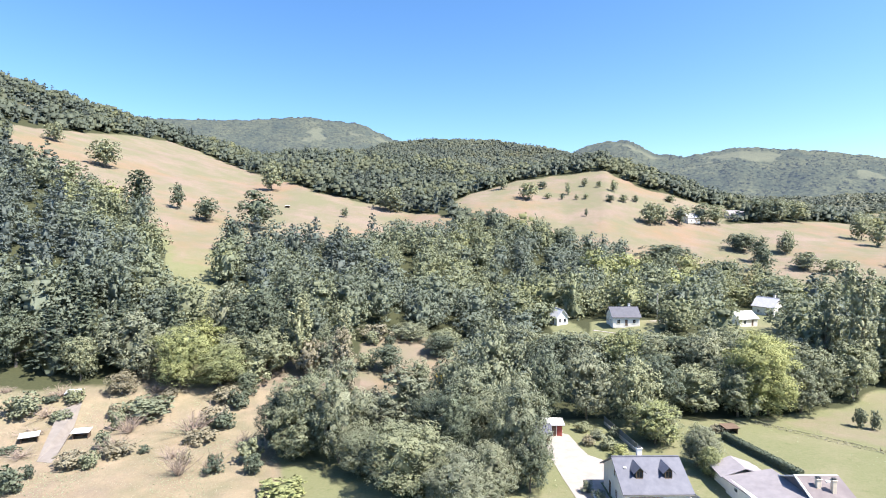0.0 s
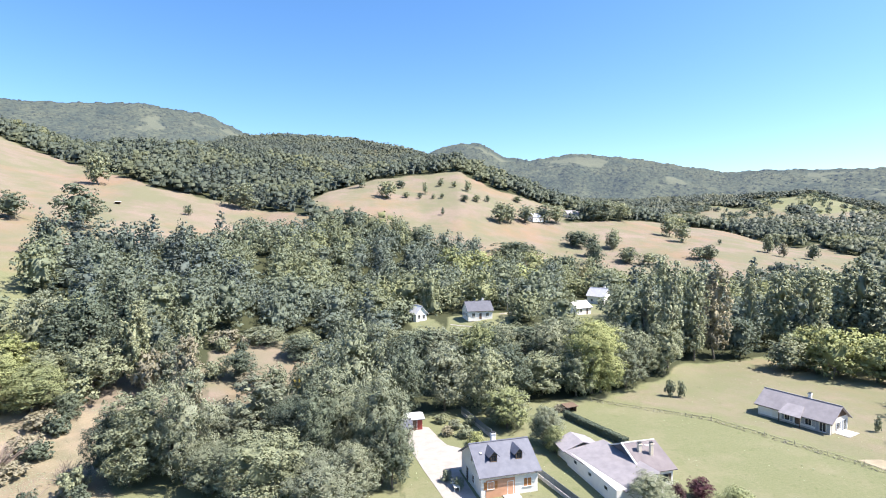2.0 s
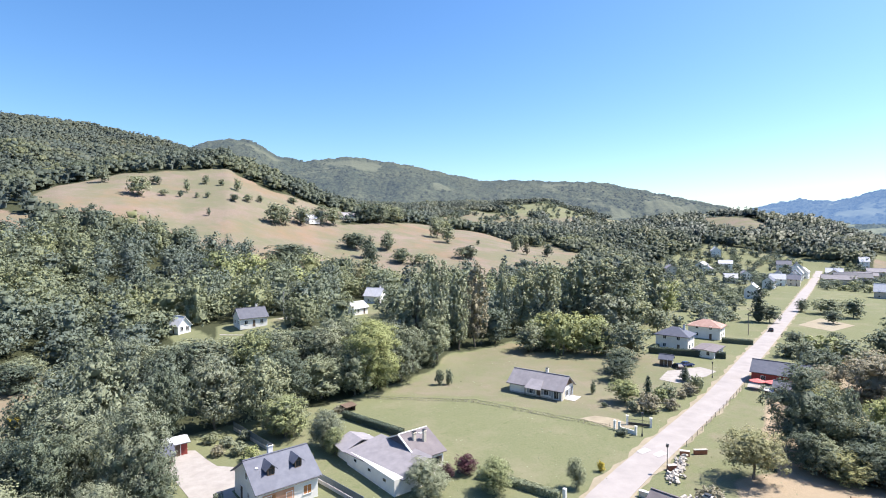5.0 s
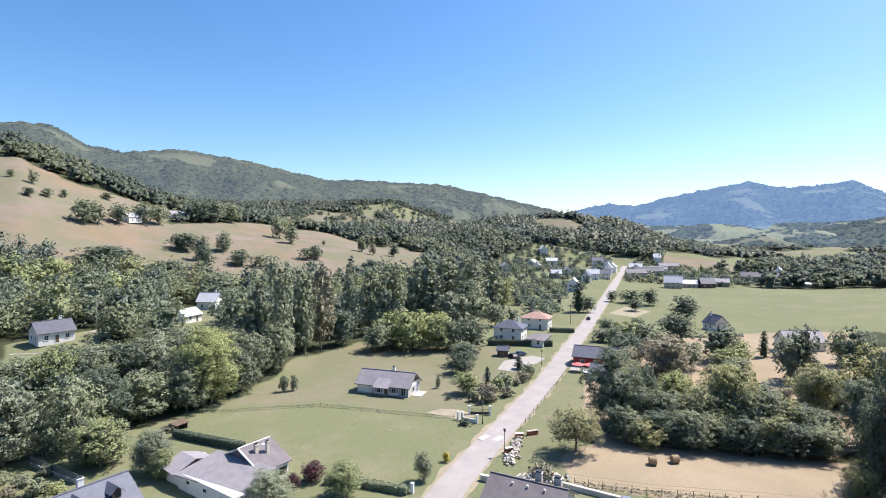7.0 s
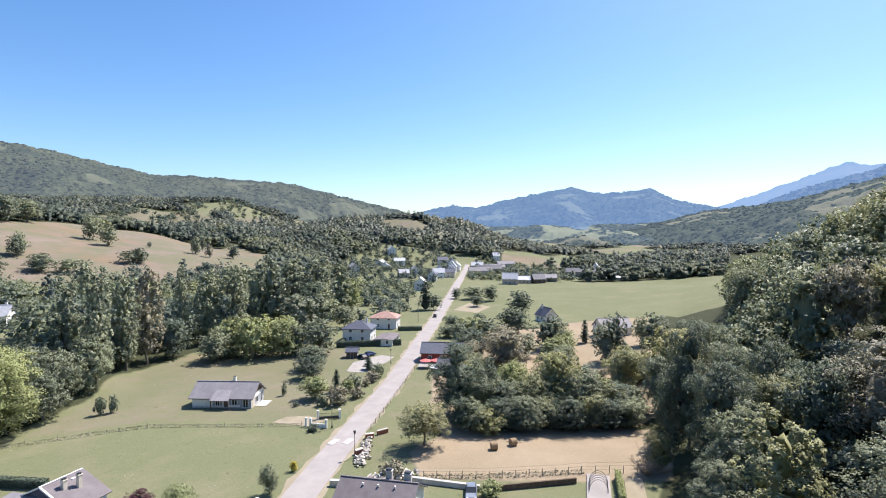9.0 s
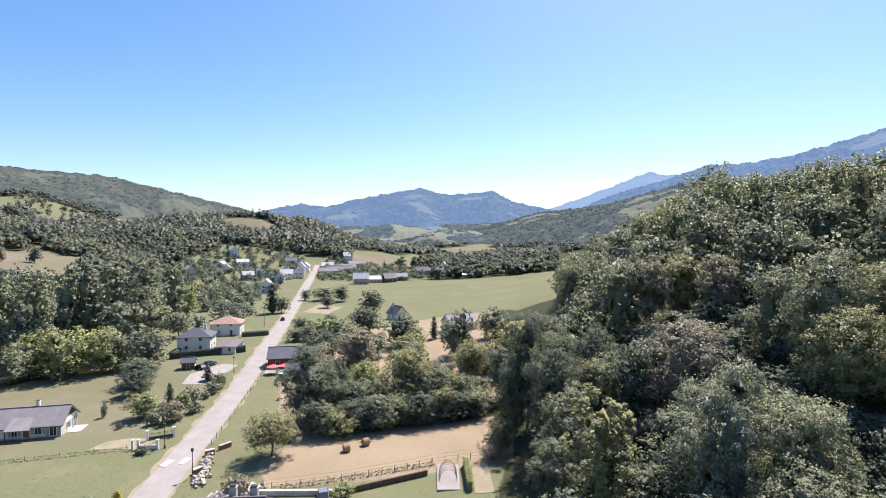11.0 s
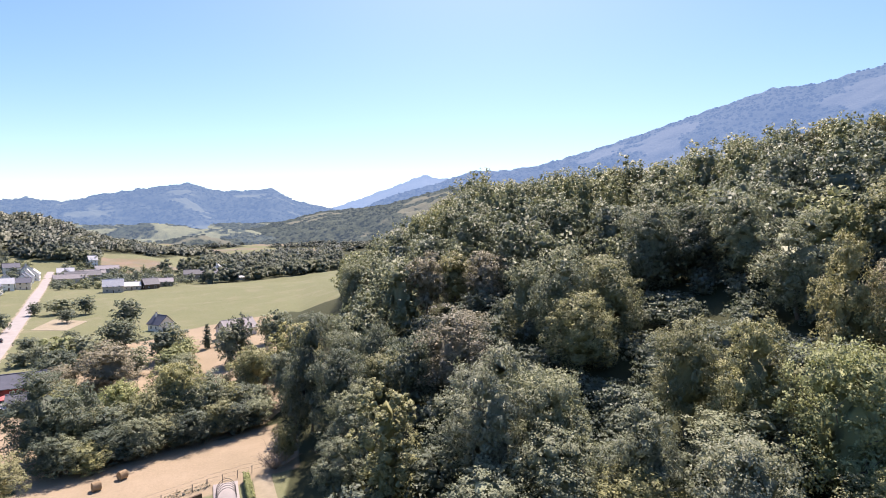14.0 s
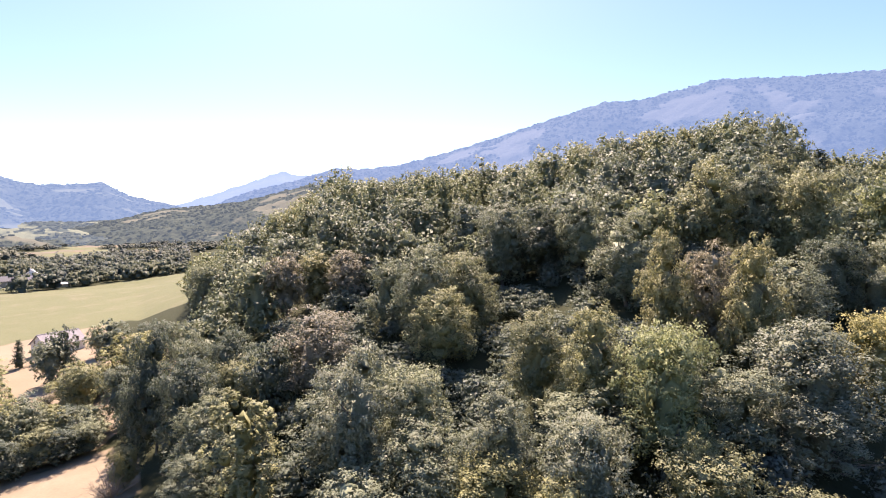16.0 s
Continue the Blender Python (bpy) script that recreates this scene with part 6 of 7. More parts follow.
plant("field edge", [
    ("bare", "dry", 90.6, -5.1, 4.5, 4.8), ("near_broad", "gold", 93.0, -7.0, 7.0, 4.8),
    ("mid_broad", "dark", 105.9, -10.0, 13.8, 6.0),
])
plant("slope front", [
    ("near_broad", "dark", 89.5, -15.5, 18, 10.5), ("near_broad", "oak", 81.0, -16.5, 13, 9.0), ("near_broad", "oak", 74.0, -13.0, 8.5, 7.5),
    ("near_broad", "ash", 56.0, -27.9, 18.2, 9.8), ("near_broad", "oak", 54.9, -34.9, 15.4, 9.8),
    ("near_tall", "olive", 64.7, -17.3, 17, 9.6), ("near_broad", "dark", 101.4, -12.5, 22.4, 9.0),
    ("near_broad", "oak", 102.8, -18.9, 18.1, 9.0), ("near_broad", "dark", 97.2, -24.1, 16.9, 9.0),
    ("near_broad", "ash", 34.3, -43.0, 14, 9.8), ("near_broad", "oak", 44.1, -39.9, 14, 8.4),
    ("near_broad", "lime", 33.2, -55.3, 19, 11.0), ("near_broad", "olive", 52.4, -54.4, 16, 9.1),
    ("near_broad", "olive", 44.1, -56.9, 17, 9.4), ("near_broad", "dry", 81.8, -33.8, 15, 13.8),
    ("near_broad", "ash", 25.2, -72.2, 16, 14.3), ("near_broad", "gold", 45.3, -75.1, 19.9, 8.6),
    ("near_broad", "dry", 41.2, -80.0, 17.4, 8.6), ("near_broad", "gold", 34.0, -78.7, 20.0, 8.6),
    ("near_broad", "oak", 61.0, -87.9, 18, 13.7), ("near_broad", "oak", 82.2, -55.4, 20.3, 12.2),
    ("near_broad", "olive", 79.3, -63.5, 17.2, 12.2), ("near_broad", "oak", 91.6, -84.1, 21.1, 13.1),
    ("near_broad", "dark", 86.8, -92.0, 17.5, 13.1), ("near_broad", "oak", 77.2, -94.9, 18.5, 13.1),
])
plant("slope middle", [
    ("mid_broad", "dry", 121.4, -42.6, 18.7, 10.6), ("mid_broad", "gold", 121.0, -50.2, 13.7, 10.6),
    ("mid_broad", "dry", 114.1, -55.1, 12.8, 10.6), ("near_broad", "oak", 174.5, -35.7, 21.0, 9.4),
    ("near_broad", "olive", 175.4, -42.6, 16.0, 9.4), ("near_broad", "oak", 169.5, -47.8, 12.4, 9.4),
    ("near_broad", "olive", 72.4, -52.7, 15, 12.1), ("near_broad", "olive", 59.5, -114.8, 21.4, 13.4),
    ("near_broad", "oak", 52.1, -120.7, 19.5, 13.4), ("near_broad", "olive", 42.0, -120.2, 24.9, 13.4),
    ("mid_broad", "lime", 50.7, -149.8, 16.0, 8.4), ("mid_broad", "lime", 45.9, -153.8, 15.6, 8.4),
    ("mid_broad", "lime", 39.2, -151.1, 19.1, 8.4), ("near_broad", "dark", 35.2, -110.1, 16.0, 10.5),
    ("near_broad", "oak", 29.1, -114.4, 15.4, 10.5), ("near_broad", "oak", 35.1, -91.5, 15, 13.1),
    ("near_broad", "gold", 21.9, -85.2, 16, 9.2), ("mid_broad", "olive", 149.3, -14.7, 14, 14.3),
    ("mid_broad", "oak", 93.3, -54.4, 15, 10.6), ("mid_broad", "ash", 94.1, -115.6, 16.4, 12.1),
    ("mid_broad", "oak", 89.1, -122.6, 13.4, 12.1), ("mid_broad", "lime", 96.0, -112.7, 15, 14.2),
    ("near_broad", "olive", 27.0, -51.3, 10, 6.1), ("near_broad", "ash", 65.0, -29.9, 13, 7.8),
    ("mid_broad", "dark", 84.7, -27.3, 14, 9.4),
])
plant("bare shrub", [
    ("bare", "dry", 23.0, -69.8, 4.5, 8.4), ("bare", "dry", 119.0, -3.0, 4, 10.8),
])
plant("slope back", [
    ("mid_broad", "olive", 158.8, -129.1, 18.8, 11.5), ("mid_broad", "oak", 155.6, -136.6, 15.6, 11.5),
    ("mid_broad", "olive", 147.0, -139.5, 16.7, 11.5), ("mid_broad", "oak", 170.8, -112.7, 18.8, 12.6),
    ("mid_broad", "dark", 167.9, -121.1, 15.7, 12.6), ("mid_broad", "oak", 159.2, -125.4, 16.7, 12.6),
    ("mid_broad", "oak", 179.1, -99.0, 16.6, 10.4), ("mid_broad", "olive", 177.6, -106.4, 13.7, 10.4),
    ("mid_broad", "oak", 170.0, -110.2, 14.9, 10.4), ("mid_broad", "oak", 183.6, -90.1, 15.4, 12.4),
    ("mid_broad", "olive", 181.9, -98.8, 12.3, 12.4), ("mid_broad", "olive", 129.6, -158.3, 18.6, 12.1),
    ("mid_broad", "oak", 124.7, -165.3, 15.5, 12.1), ("mid_broad", "dark", 119.7, -165.8, 18.0, 10.4),
    ("mid_broad", "oak", 115.3, -171.9, 15.6, 10.4), ("mid_broad", "olive", 110.8, -172.0, 18.0, 8.7),
    ("mid_broad", "oak", 107.0, -177.2, 15.6, 8.7), ("mid_broad", "olive", 99.6, -176.4, 17.7, 8.7),
    ("mid_broad", "dark", 96.6, -180.3, 18.0, 11.2), ("mid_broad", "oak", 91.0, -186.0, 15.6, 11.2),
    ("mid_broad", "oak", 89.5, -184.0, 19.8, 10.9), ("mid_broad", "olive", 83.7, -189.3, 17.6, 10.9),
    ("mid_broad", "oak", 75.1, -188.2, 22.5, 10.9), ("cone", "dark", 65.4, -193.7, 16, 10.3),
    ("mid_broad", "olive", 61.9, -194.9, 14.8, 10.0), ("mid_broad", "oak", 56.1, -199.3, 14.6, 10.0),
    ("mid_broad", "dark", 147.9, -141.3, 16.6, 12.4), ("mid_broad", "oak", 143.7, -149.1, 13.0, 12.4),
    ("mid_broad", "ash", 168.6, -73.7, 16.8, 12.5), ("mid_broad", "oak", 167.3, -82.5, 11.1, 12.5),
    ("mid_broad", "olive", 184.4, -68.1, 15.7, 11.7), ("mid_broad", "oak", 183.8, -76.4, 10.1, 11.7),
    ("cone", "dark", 196.1, -58.0, 17.0, 10.4), ("cone", "dark", 196.4, -65.5, 8.8, 10.4),
    ("mid_broad", "olive", 62.7, -155.4, 15.6, 10.8), ("mid_broad", "ash", 56.7, -160.3, 15.9, 10.8),
])
plant("slope understorey", [
    ("near_broad", "dark", 162.9, -20.8, 12.5, 11.3), ("near_broad", "oak", 164.0, -28.8, 7.1, 11.3),
    ("near_broad", "dark", 158.2, -35.6, 4.8, 11.3), ("near_broad", "olive", 91.8, -24.5, 12.4, 10.4),
    ("near_broad", "oak", 92.2, -32.0, 5.4, 10.4), ("near_broad", "oak", 62.6, -29.1, 11, 12.5),
    ("near_broad", "oak", 48.5, -31.8, 12, 10.7), ("near_broad", "olive", 41.8, -37.2, 9, 10.3),
    ("near_broad", "olive", 32.2, -38.3, 10, 9.0), ("near_broad", "dark", 41.3, -65.0, 11, 13.2),
    ("near_broad", "oak", 29.5, -61.8, 12, 11.1), ("near_broad", "ash", 23.6, -67.5, 9, 10.8),
])
plant("slope thicket", [
    ("near_broad", "olive", 147.2, -2.3, 8.6, 10.8), ("near_broad", "oak", 149.2, -9.8, 6.2, 10.8),
    ("near_broad", "olive", 144.2, -16.8, 6.1, 10.8), ("near_broad", "oak", 78.9, -16.1, 10.2, 9.7),
    ("near_broad", "dark", 79.8, -23.2, 4.8, 9.7), ("near_broad", "oak", 48.1, -23.3, 10, 11.0),
    ("near_broad", "oak", 37.4, -30.1, 8, 10.0), ("near_broad", "oak", 41.0, -51.7, 9, 13.3),
    ("near_broad", "olive", 26.1, -51.2, 10, 10.7), ("near_broad", "olive", 17.6, -55.8, 8, 9.8),
    ("near_broad", "dark", 113.0, -12.2, 11.5, 8.8), ("near_broad", "oak", 114.5, -18.5, 7.1, 8.8),
    ("near_broad", "dark", 109.1, -23.7, 5.8, 8.8),
])
plant("front gardens", [
    ("near_broad", "ash", 44.6, 88.7, 7.3, 5.8), ("near_broad", "lime", 44.4, 85.7, 3.7, 3.9),
    ("near_broad", "ash", 47.8, 62.9, 5.9, 6.7), ("near_broad", "plum", 53.9, 65.3, 2.6, 2.3),
    ("near_broad", "plum", 57.3, 64.8, 3.3, 3.6), ("near_broad", "lime", 56.7, 57.3, 5.4, 5.6),
    ("near_broad", "oak", 67.5, 50.1, 5.1, 2.9), ("shrub", "yellow", 75.6, 51.1, 1.8, 1.4),
    ("shrub", "dark", 92.6, 58.0, 1.4, 2.6), ("shrub", "dry", 55.7, 105.3, 1.3, 3.5),
])
plant("garden bushes", [
    ("shrub", "lime", 77.4, 17.8, 2.6, 3.7), ("shrub", "dry", 78.8, 34.5, 2.8, 4.2),
])

# lower trees that fill the wood between the single ones
TAKEN = np.array([(o.location.x, o.location.y) for o in scene.objects if o.type == "EMPTY" and o.parent is None])
for b0, b1, r0, r1, gap, high, group, label, seed in ((99, 170, 45, 128, 6.6, 4.6, "slope_thicket", "lower trees filling the wood on the near slope", 5), (-48, 44, 118, 166, 9.0, 12.5, "hillside_thicket", "trees filling the edge of the hillside wood", 6)):
    xs, ys, rs = scatter(b0, b1, r0, r1, gap, seed, 4.0)
    free = np.min(np.hypot(xs[:, None] - TAKEN[None, :, 0], ys[:, None] - TAKEN[None, :, 1]), 1) > 3.2
    m = mass(xs[free], ys[free], rs, high, 8.5)
    # dark tints put the shade between the single trees into the leaf colour
    m[:, 4] = 0.2 + m[:, 4] * 0.3
    woods(group, label, m, 10, 8, 8, 0.24, WOODS, 30 + seed)


# ---- road, yard and paving ----
def ribbon(name, left, right, lift, mat, label, category, crown=0.06):
    """A paved strip between two plan lines, thick enough to have an edge."""
    k = len(left)
    top, rows = [], 5
    for (ax, ay), (bx, by) in zip(left, right):
        for j in range(rows):
            s = j / (rows - 1)
            x, y = ax + (bx - ax) * s, ay + (by - ay) * s
            top.append((x, y, land_z(x, y) + lift + crown * 4 * s * (1 - s)))
    bm = bmesh.new()
    vs = [bm.verts.new(p) for p in top]
    lo = [bm.verts.new((p[0], p[1], p[2] - 0.3)) for p in top]
    for i in range(k - 1):
        for j in range(rows - 1):
            a = i * rows + j
            bm.faces.new((vs[a], vs[a + rows], vs[a + rows + 1], vs[a + 1]))
        for j in (0, rows - 1):
            a = i * rows + j
            bm.faces.new((vs[a], lo[a], lo[a + rows], vs[a + rows]))
    bmesh.ops.recalc_face_normals(bm, faces=bm.faces)
    me = bpy.data.meshes.new(name)
    bm.to_mesh(me)
    bm.free()
    me.materials.append(mat)
    return tagged(new(name, me), label, category, kind="structure")


# the road: centre line and half width
ROAD = [(52, 41.2), (60, 43.2), (69, 45.5), (80, 47.7), (102, 51.6), (128, 56.2), (152, 61.3), (180, 67.8), (223, 77.2), (300, 95), (353, 107.5), (440, 128), (527, 148.5), (600, 166)]


def road_side(off, pts=ROAD, ragged=0.0):
    out = []
    for i, (x, y) in enumerate(pts):
        ax, ay = pts[max(0, i - 1)]
        bx, by = pts[min(len(pts) - 1, i + 1)]
        d = math.hypot(bx - ax, by - ay)
        o = off + ragged * (math.sin(i * 1.9 + off) + math.sin(i * 0.77 + 2 * off))
        out.append((x - (by - ay) / d * o, y + (bx - ax) / d * o))
    return out


def finer(pts, step=4.0):
    out = []
    for (ax, ay), (bx, by) in zip(pts, pts[1:]):
        n = max(1, int(math.hypot(bx - ax, by - ay) / step))
        out += [(ax + (bx - ax) * i / n, ay + (by - ay) * i / n) for i in range(n)]
    return out + [pts[-1]]


LINE = finer(ROAD, 2.2)
VERGE = surface("dry_verge", (0.25, 0.215, 0.155), (0.33, 0.285, 0.21), 0.5, 0.95, bump=0.4, fine=5)
ribbon("verge", road_side(3.5, LINE, 0.35), road_side(-3.3, LINE, 0.3), 0.02, VERGE, "dry gravel verge along the road", "verge", 0.0)
ribbon("road", road_side(2.7, LINE), road_side(-2.7, LINE), 0.07, ASPHALT, "worn pale grey asphalt country road", "road")


def sheet(name, outline, lift, mat, label, category, depth=0.25):
    bm = bmesh.new()
    top = [bm.verts.new((x, y, land_z(x, y) + lift)) for x, y in outline]
    low = [bm.verts.new((x, y, land_z(x, y) + lift - depth)) for x, y in outline]
    bm.faces.new(top)
    for i in range(len(top)):
        j = (i + 1) % len(top)
        bm.faces.new((top[i], low[i], low[j], top[j]))
    bmesh.ops.recalc_face_normals(bm, faces=bm.faces)
    me = bpy.data.meshes.new(name)
    bm.to_mesh(me)
    bm.free()
    me.materials.append(mat)
    return tagged(new(name, me), label, category, kind="structure")


sheet("driveway", [(21.5, 105.5), (25, 103), (25.6, 97), (26.2, 93.6), (28.3, 91.5), (35, 90), (34.6, 83.4), (25.3, 83.2), (25.2, 73), (25.0, 64), (20.2, 64), (20.4, 75), (19.6, 85), (19.3, 92.5), (18.4, 97.3)], 0.05, GRAVEL, "pale gravel driveway and yard", "driveway")
sheet("path", [(-79.0, 108.0), (-76.9, 111.8), (-73.4, 104.0), (-67.0, 89.4), (-70.0, 89.9)], 0.04, TRACK, "pale worn track through the dry orchard", "path")
sheet("parking_slab", [(135.9, 74), (136.1, 69), (149, 67.2), (156.5, 67.8), (157.5, 73), (146, 77)], 0.05, GRAVEL, "pale gravel parking place", "parking place")
sheet("bungalow_drive", [(94.5, 60), (99, 58.5), (100, 64), (98, 68), (94, 69)], 0.04, VERGE, "gravel entrance drive", "driveway")
sheet("terrace", [(147, 56), (152.5, 57.5), (151, 47), (146, 47)], 0.06, GRAVEL, "pale terrace in front of the red house", "terrace")
sheet("woodland_yard", [(48, 168), (54, 164), (65, 164), (80, 176), (82, 184), (70, 178), (55, 175.5)], 0.06, GRAVEL, "gravel yard round the woodland house", "yard")
sheet("tilled_plot", [(262, 80), (292, 80), (280, 64), (256, 66)], 0.05, VERGE, "brown tilled plot beside the road", "plot")
sheet("veg_plot", [(79.0, -2.1), (89.0, -1.6), (89.4, -4.4), (79.2, -5.0)], 0.06, VERGE, "bare vegetable plot", "plot")
PAINT = surface("worn_white_road_paint", (0.38, 0.36, 0.355), (0.47, 0.45, 0.44), 1.5, 0.8, bump=0.1)
for cx, cy in ((88.6, 51.0), (89.7, 48.4)):
    sheet("road_marking", [(cx - 1.6, cy - 0.6), (cx - 1.2, cy + 0.8), (cx + 1.6, cy + 0.7), (cx + 1.3, cy - 0.8)], 0.16, PAINT, "worn white painted patch on the asphalt", "road marking", 0.02)


# ---- fences, walls, hedges ----
def run(ax, ay, bx, by, step):
    d = math.hypot(bx - ax, by - ay)
    n = max(1, round(d / step))
    return [(ax + (bx - ax) * i / n, ay + (by - ay) * i / n) for i in range(n + 1)], math.degrees(math.atan2(by - ay, bx - ax)), d


def line_fence(points, step, height, post_mat, label, wires=2, panel=None, wall=0.0, thick=0.1):
    """A fence along a plan line: posts, and wires or panels between; wall: height of a low wall below."""
    f = root("fence", points[0][0], points[0][1], 0, label, "fence")
    ox, oy, oz = f.matrix_world.translation
    post = None
    for (ax, ay), (bx, by) in zip(points, points[1:]):
        spots, turn, _ = run(ax, ay, bx, by, step)
        for i, (x, y) in enumerate(spots):
            z = land_z(x, y) - oz
            if post is None:
                post = part("post", boxes(bmesh.new(), (0, 0, (height + wall) / 2 - 0.15, thick, thick, height + wall + 0.3)), post_mat, f, bevel=0.012)
                p = post
            else:
                p = new("post", post.data)
                p.parent = f
            p.matrix_local = pose(x - ox, y - oy, z, random.uniform(-2, 2), random.uniform(-2, 2), turn)
            if i == 0:
                continue
            px, py = spots[i - 1]
            d = math.hypot(x - px, y - py)
            mid = pose((x + px) / 2 - ox, (y + py) / 2 - oy, z, 0, 0, turn)
            if wall:
                w = part("low_wall", boxes(bmesh.new(), (0, 0, wall / 2 - 0.2, d, 0.2, wall + 0.4), (0, 0, wall + 0.03, d, 0.28, 0.06)), CONCRETE, f)
                w.matrix_local = mid
            if panel:
                q = part("panel", boxes(bmesh.new(), (0, 0, wall + height * 0.5 + 0.05, d - thick, 0.04, height * 0.86)), panel, f)
                q.matrix_local = mid
            elif wires:
                q = part("wire", boxes(bmesh.new(), *[(0, 0, height * (0.45 + 0.45 * j), d, 0.025, 0.025) for j in range(wires)]), post_mat, f)
                q.matrix_local = mid
    return f


def hedge(points, height, width, leaf, label, dense=110):
    """A clipped hedge: a dense mass of leaves along a plan line."""
    rs = np.random.default_rng(int(abs(points[0][0] * 10)))
    pos, nor = [], []
    for (ax, ay), (bx, by) in zip(points, points[1:]):
        d = math.hypot(bx - ax, by - ay)
        k = int(d * dense)
        s, u, v = rs.uniform(0, 1, k), rs.uniform(-1, 1, k), rs.uniform(0, 1, k)
        face = rs.integers(0, 3, k)
        u = np.where(face == 0, -1, np.where(face == 1, 1, u)) * (1 + rs.normal(size=k) * 0.08)
        v = np.where(face == 2, 1, v) * (1 + rs.normal(size=k) * 0.06)
        tx, ty = (bx - ax) / d, (by - ay) / d
        x, y = ax + (bx - ax) * s - ty * u * width / 2, ay + (by - ay) * s + tx * u * width / 2
        z = land(x, y)
        pos.append(np.stack([x, y, z + v * height], 1))
        n = np.stack([-ty * u, tx * u, 0.3 + v * 1.2], 1)
        nor.append(n + rs.normal(size=(k, 3)) * 0.6)
    co = leaf_quads(np.concatenate(pos), np.concatenate(nor), 0.17, rs)
    f = np.arange(len(co)).reshape(-1, 4)
    if height > 0.8:
        # an unseen box core added to close the hedge against light
        for (ax, ay), (bx, by) in zip(points, points[1:]):
            d = math.hypot(bx - ax, by - ay)
            ox, oy = -(by - ay) / d * width * 0.38, (bx - ax) / d * width * 0.38
            c = [(ax + ox, ay + oy), (ax - ox, ay - oy), (bx - ox, by - oy), (bx + ox, by + oy)]
            low = [(px, py, land_z(px, py) - 0.2) for px, py in c]
            top = [(px, py, pz + height * 0.88 + 0.2) for px, py, pz in low]
            k = len(co)
            co = np.concatenate([co, np.array(low + top)])
            f = np.concatenate([f, k + np.array([(4, 5, 6, 7), (0, 1, 5, 4), (1, 2, 6, 5), (2, 3, 7, 6), (3, 0, 4, 7)])])
    me = raw_mesh("hedge", co, f, False)
    me.materials.append(LEAF[leaf])
    return tagged(new("hedge", me), label, "hedge")


RAILING = surface("blue_grey_railing_paint", (0.12, 0.145, 0.17), (0.17, 0.2, 0.23), 3, 0.6, bump=0.05)
line_fence([(33.8, 109), (35.4, 94.8)], 2.3, 1.2, RAILING, "blue-grey panel fence on a low concrete wall beside the garden", panel=RAILING, wall=0.5)
line_fence([(36.6, 83), (37.0, 78), (38.6, 66)], 2.3, 1.2, RAILING, "blue-grey panel fence on a low concrete wall beside the house", panel=RAILING, wall=0.5)
line_fence([(97, 47.2), (128, 53.0), (147, 56.5)], 3.4, 1.1, POST_WOOD, "wooden post and wire fence along the road")
line_fence([(79.2, 31.5), (83.1, 19.3), (89.5, 5.1), (91.9, -6.0)], 2.2, 1.3, POST_WOOD, "post and wire fence along the hay meadow", wires=3)
line_fence([(66, 110), (84, 92), (94.5, 62)], 5.0, 0.9, POST_WOOD, "old post and wire fence across the meadow", wires=1, thick=0.07)
hedge([(54.7, 101.5), (58.4, 84.5)], 1.4, 1.1, "dark", "clipped dark green hedge between two gardens", 260)
hedge([(163.0, 92.5), (174.3, 72.8)], 2.0, 1.2, "dark", "clipped dark hedge in front of the two-storey house", 200)
hedge([(186, 98.0), (163.5, 92.0)], 1.5, 1.0, "dark", "clipped dark hedge beside the garden")
hedge([(199, 84.5), (203, 75.5)], 1.8, 1.2, "dark", "clipped dark hedge beside the driveway")
hedge([(58.0, 62.5), (60.6, 57.0), (62.6, 49.5)], 1.2, 1.2, "oak", "low clipped hedge beside the lawn")
hedge([(66, 110), (84, 92), (94.5, 62)], 0.25, 1.6, "dry", "rough dry grass under the meadow fence", 14)
hedge([(80.3, 29.5), (84.0, 19.0), (90.3, 4.8)], 0.3, 1.3, "dry", "rough dry grass along the meadow fence", 26)
hedge([(80.0, -1.3), (88.8, -0.6)], 1.5, 0.8, "lime", "narrow bright green hedge beside the plot")


def wall_block(x, y, turn, L, W, H, mat, label, cap=None, name="garden_wall"):
    r = root(name, x, y, turn, label, "wall")
    part("masonry", boxes(bmesh.new(), (0, 0, H / 2 - 0.3, L, W, H + 0.6)), mat, r, bevel=0.03)
    if cap:
        part("coping", boxes(bmesh.new(), (0, 0, H + 0.05, L + 0.1, W + 0.12, 0.1)), cap, r, bevel=0.02)
    return r


wall_block(78.6, 25.4, -87, 11.2, 0.5, 0.7, CONCRETE, "long low garden wall with a pale top", CONCRETE)
# the shadow along this wall is put into its dark face
wall_block(82.2, 12.4, -61, 15.4, 0.35, 0.9, BROWN, "dark retaining wall below the hay meadow")
wall_block(95.6, 44.0, -35, 2.4, 0.5, 0.8, BRICK, "unfinished red brick wall beside the road", STONE)
wall_block(92.6, 45.4, -55, 1.6, 0.6, 0.9, BRICK, "short red brick pier of an unfinished wall", STONE)
wall_block(85.4, 44.0, -30, 1.6, 0.7, 0.8, BRICK, "low red brick wall stub", STONE)
wall_block(73.5, 40.2, -78, 5.0, 0.5, 0.9, STONE, "pale stone wall beside the roadside house", WHITE)
wall_block(63.4, 49.2, 8, 0.5, 0.5, 1.6, WHITE, "white rendered gate post beside the hedge", name="gate_post")


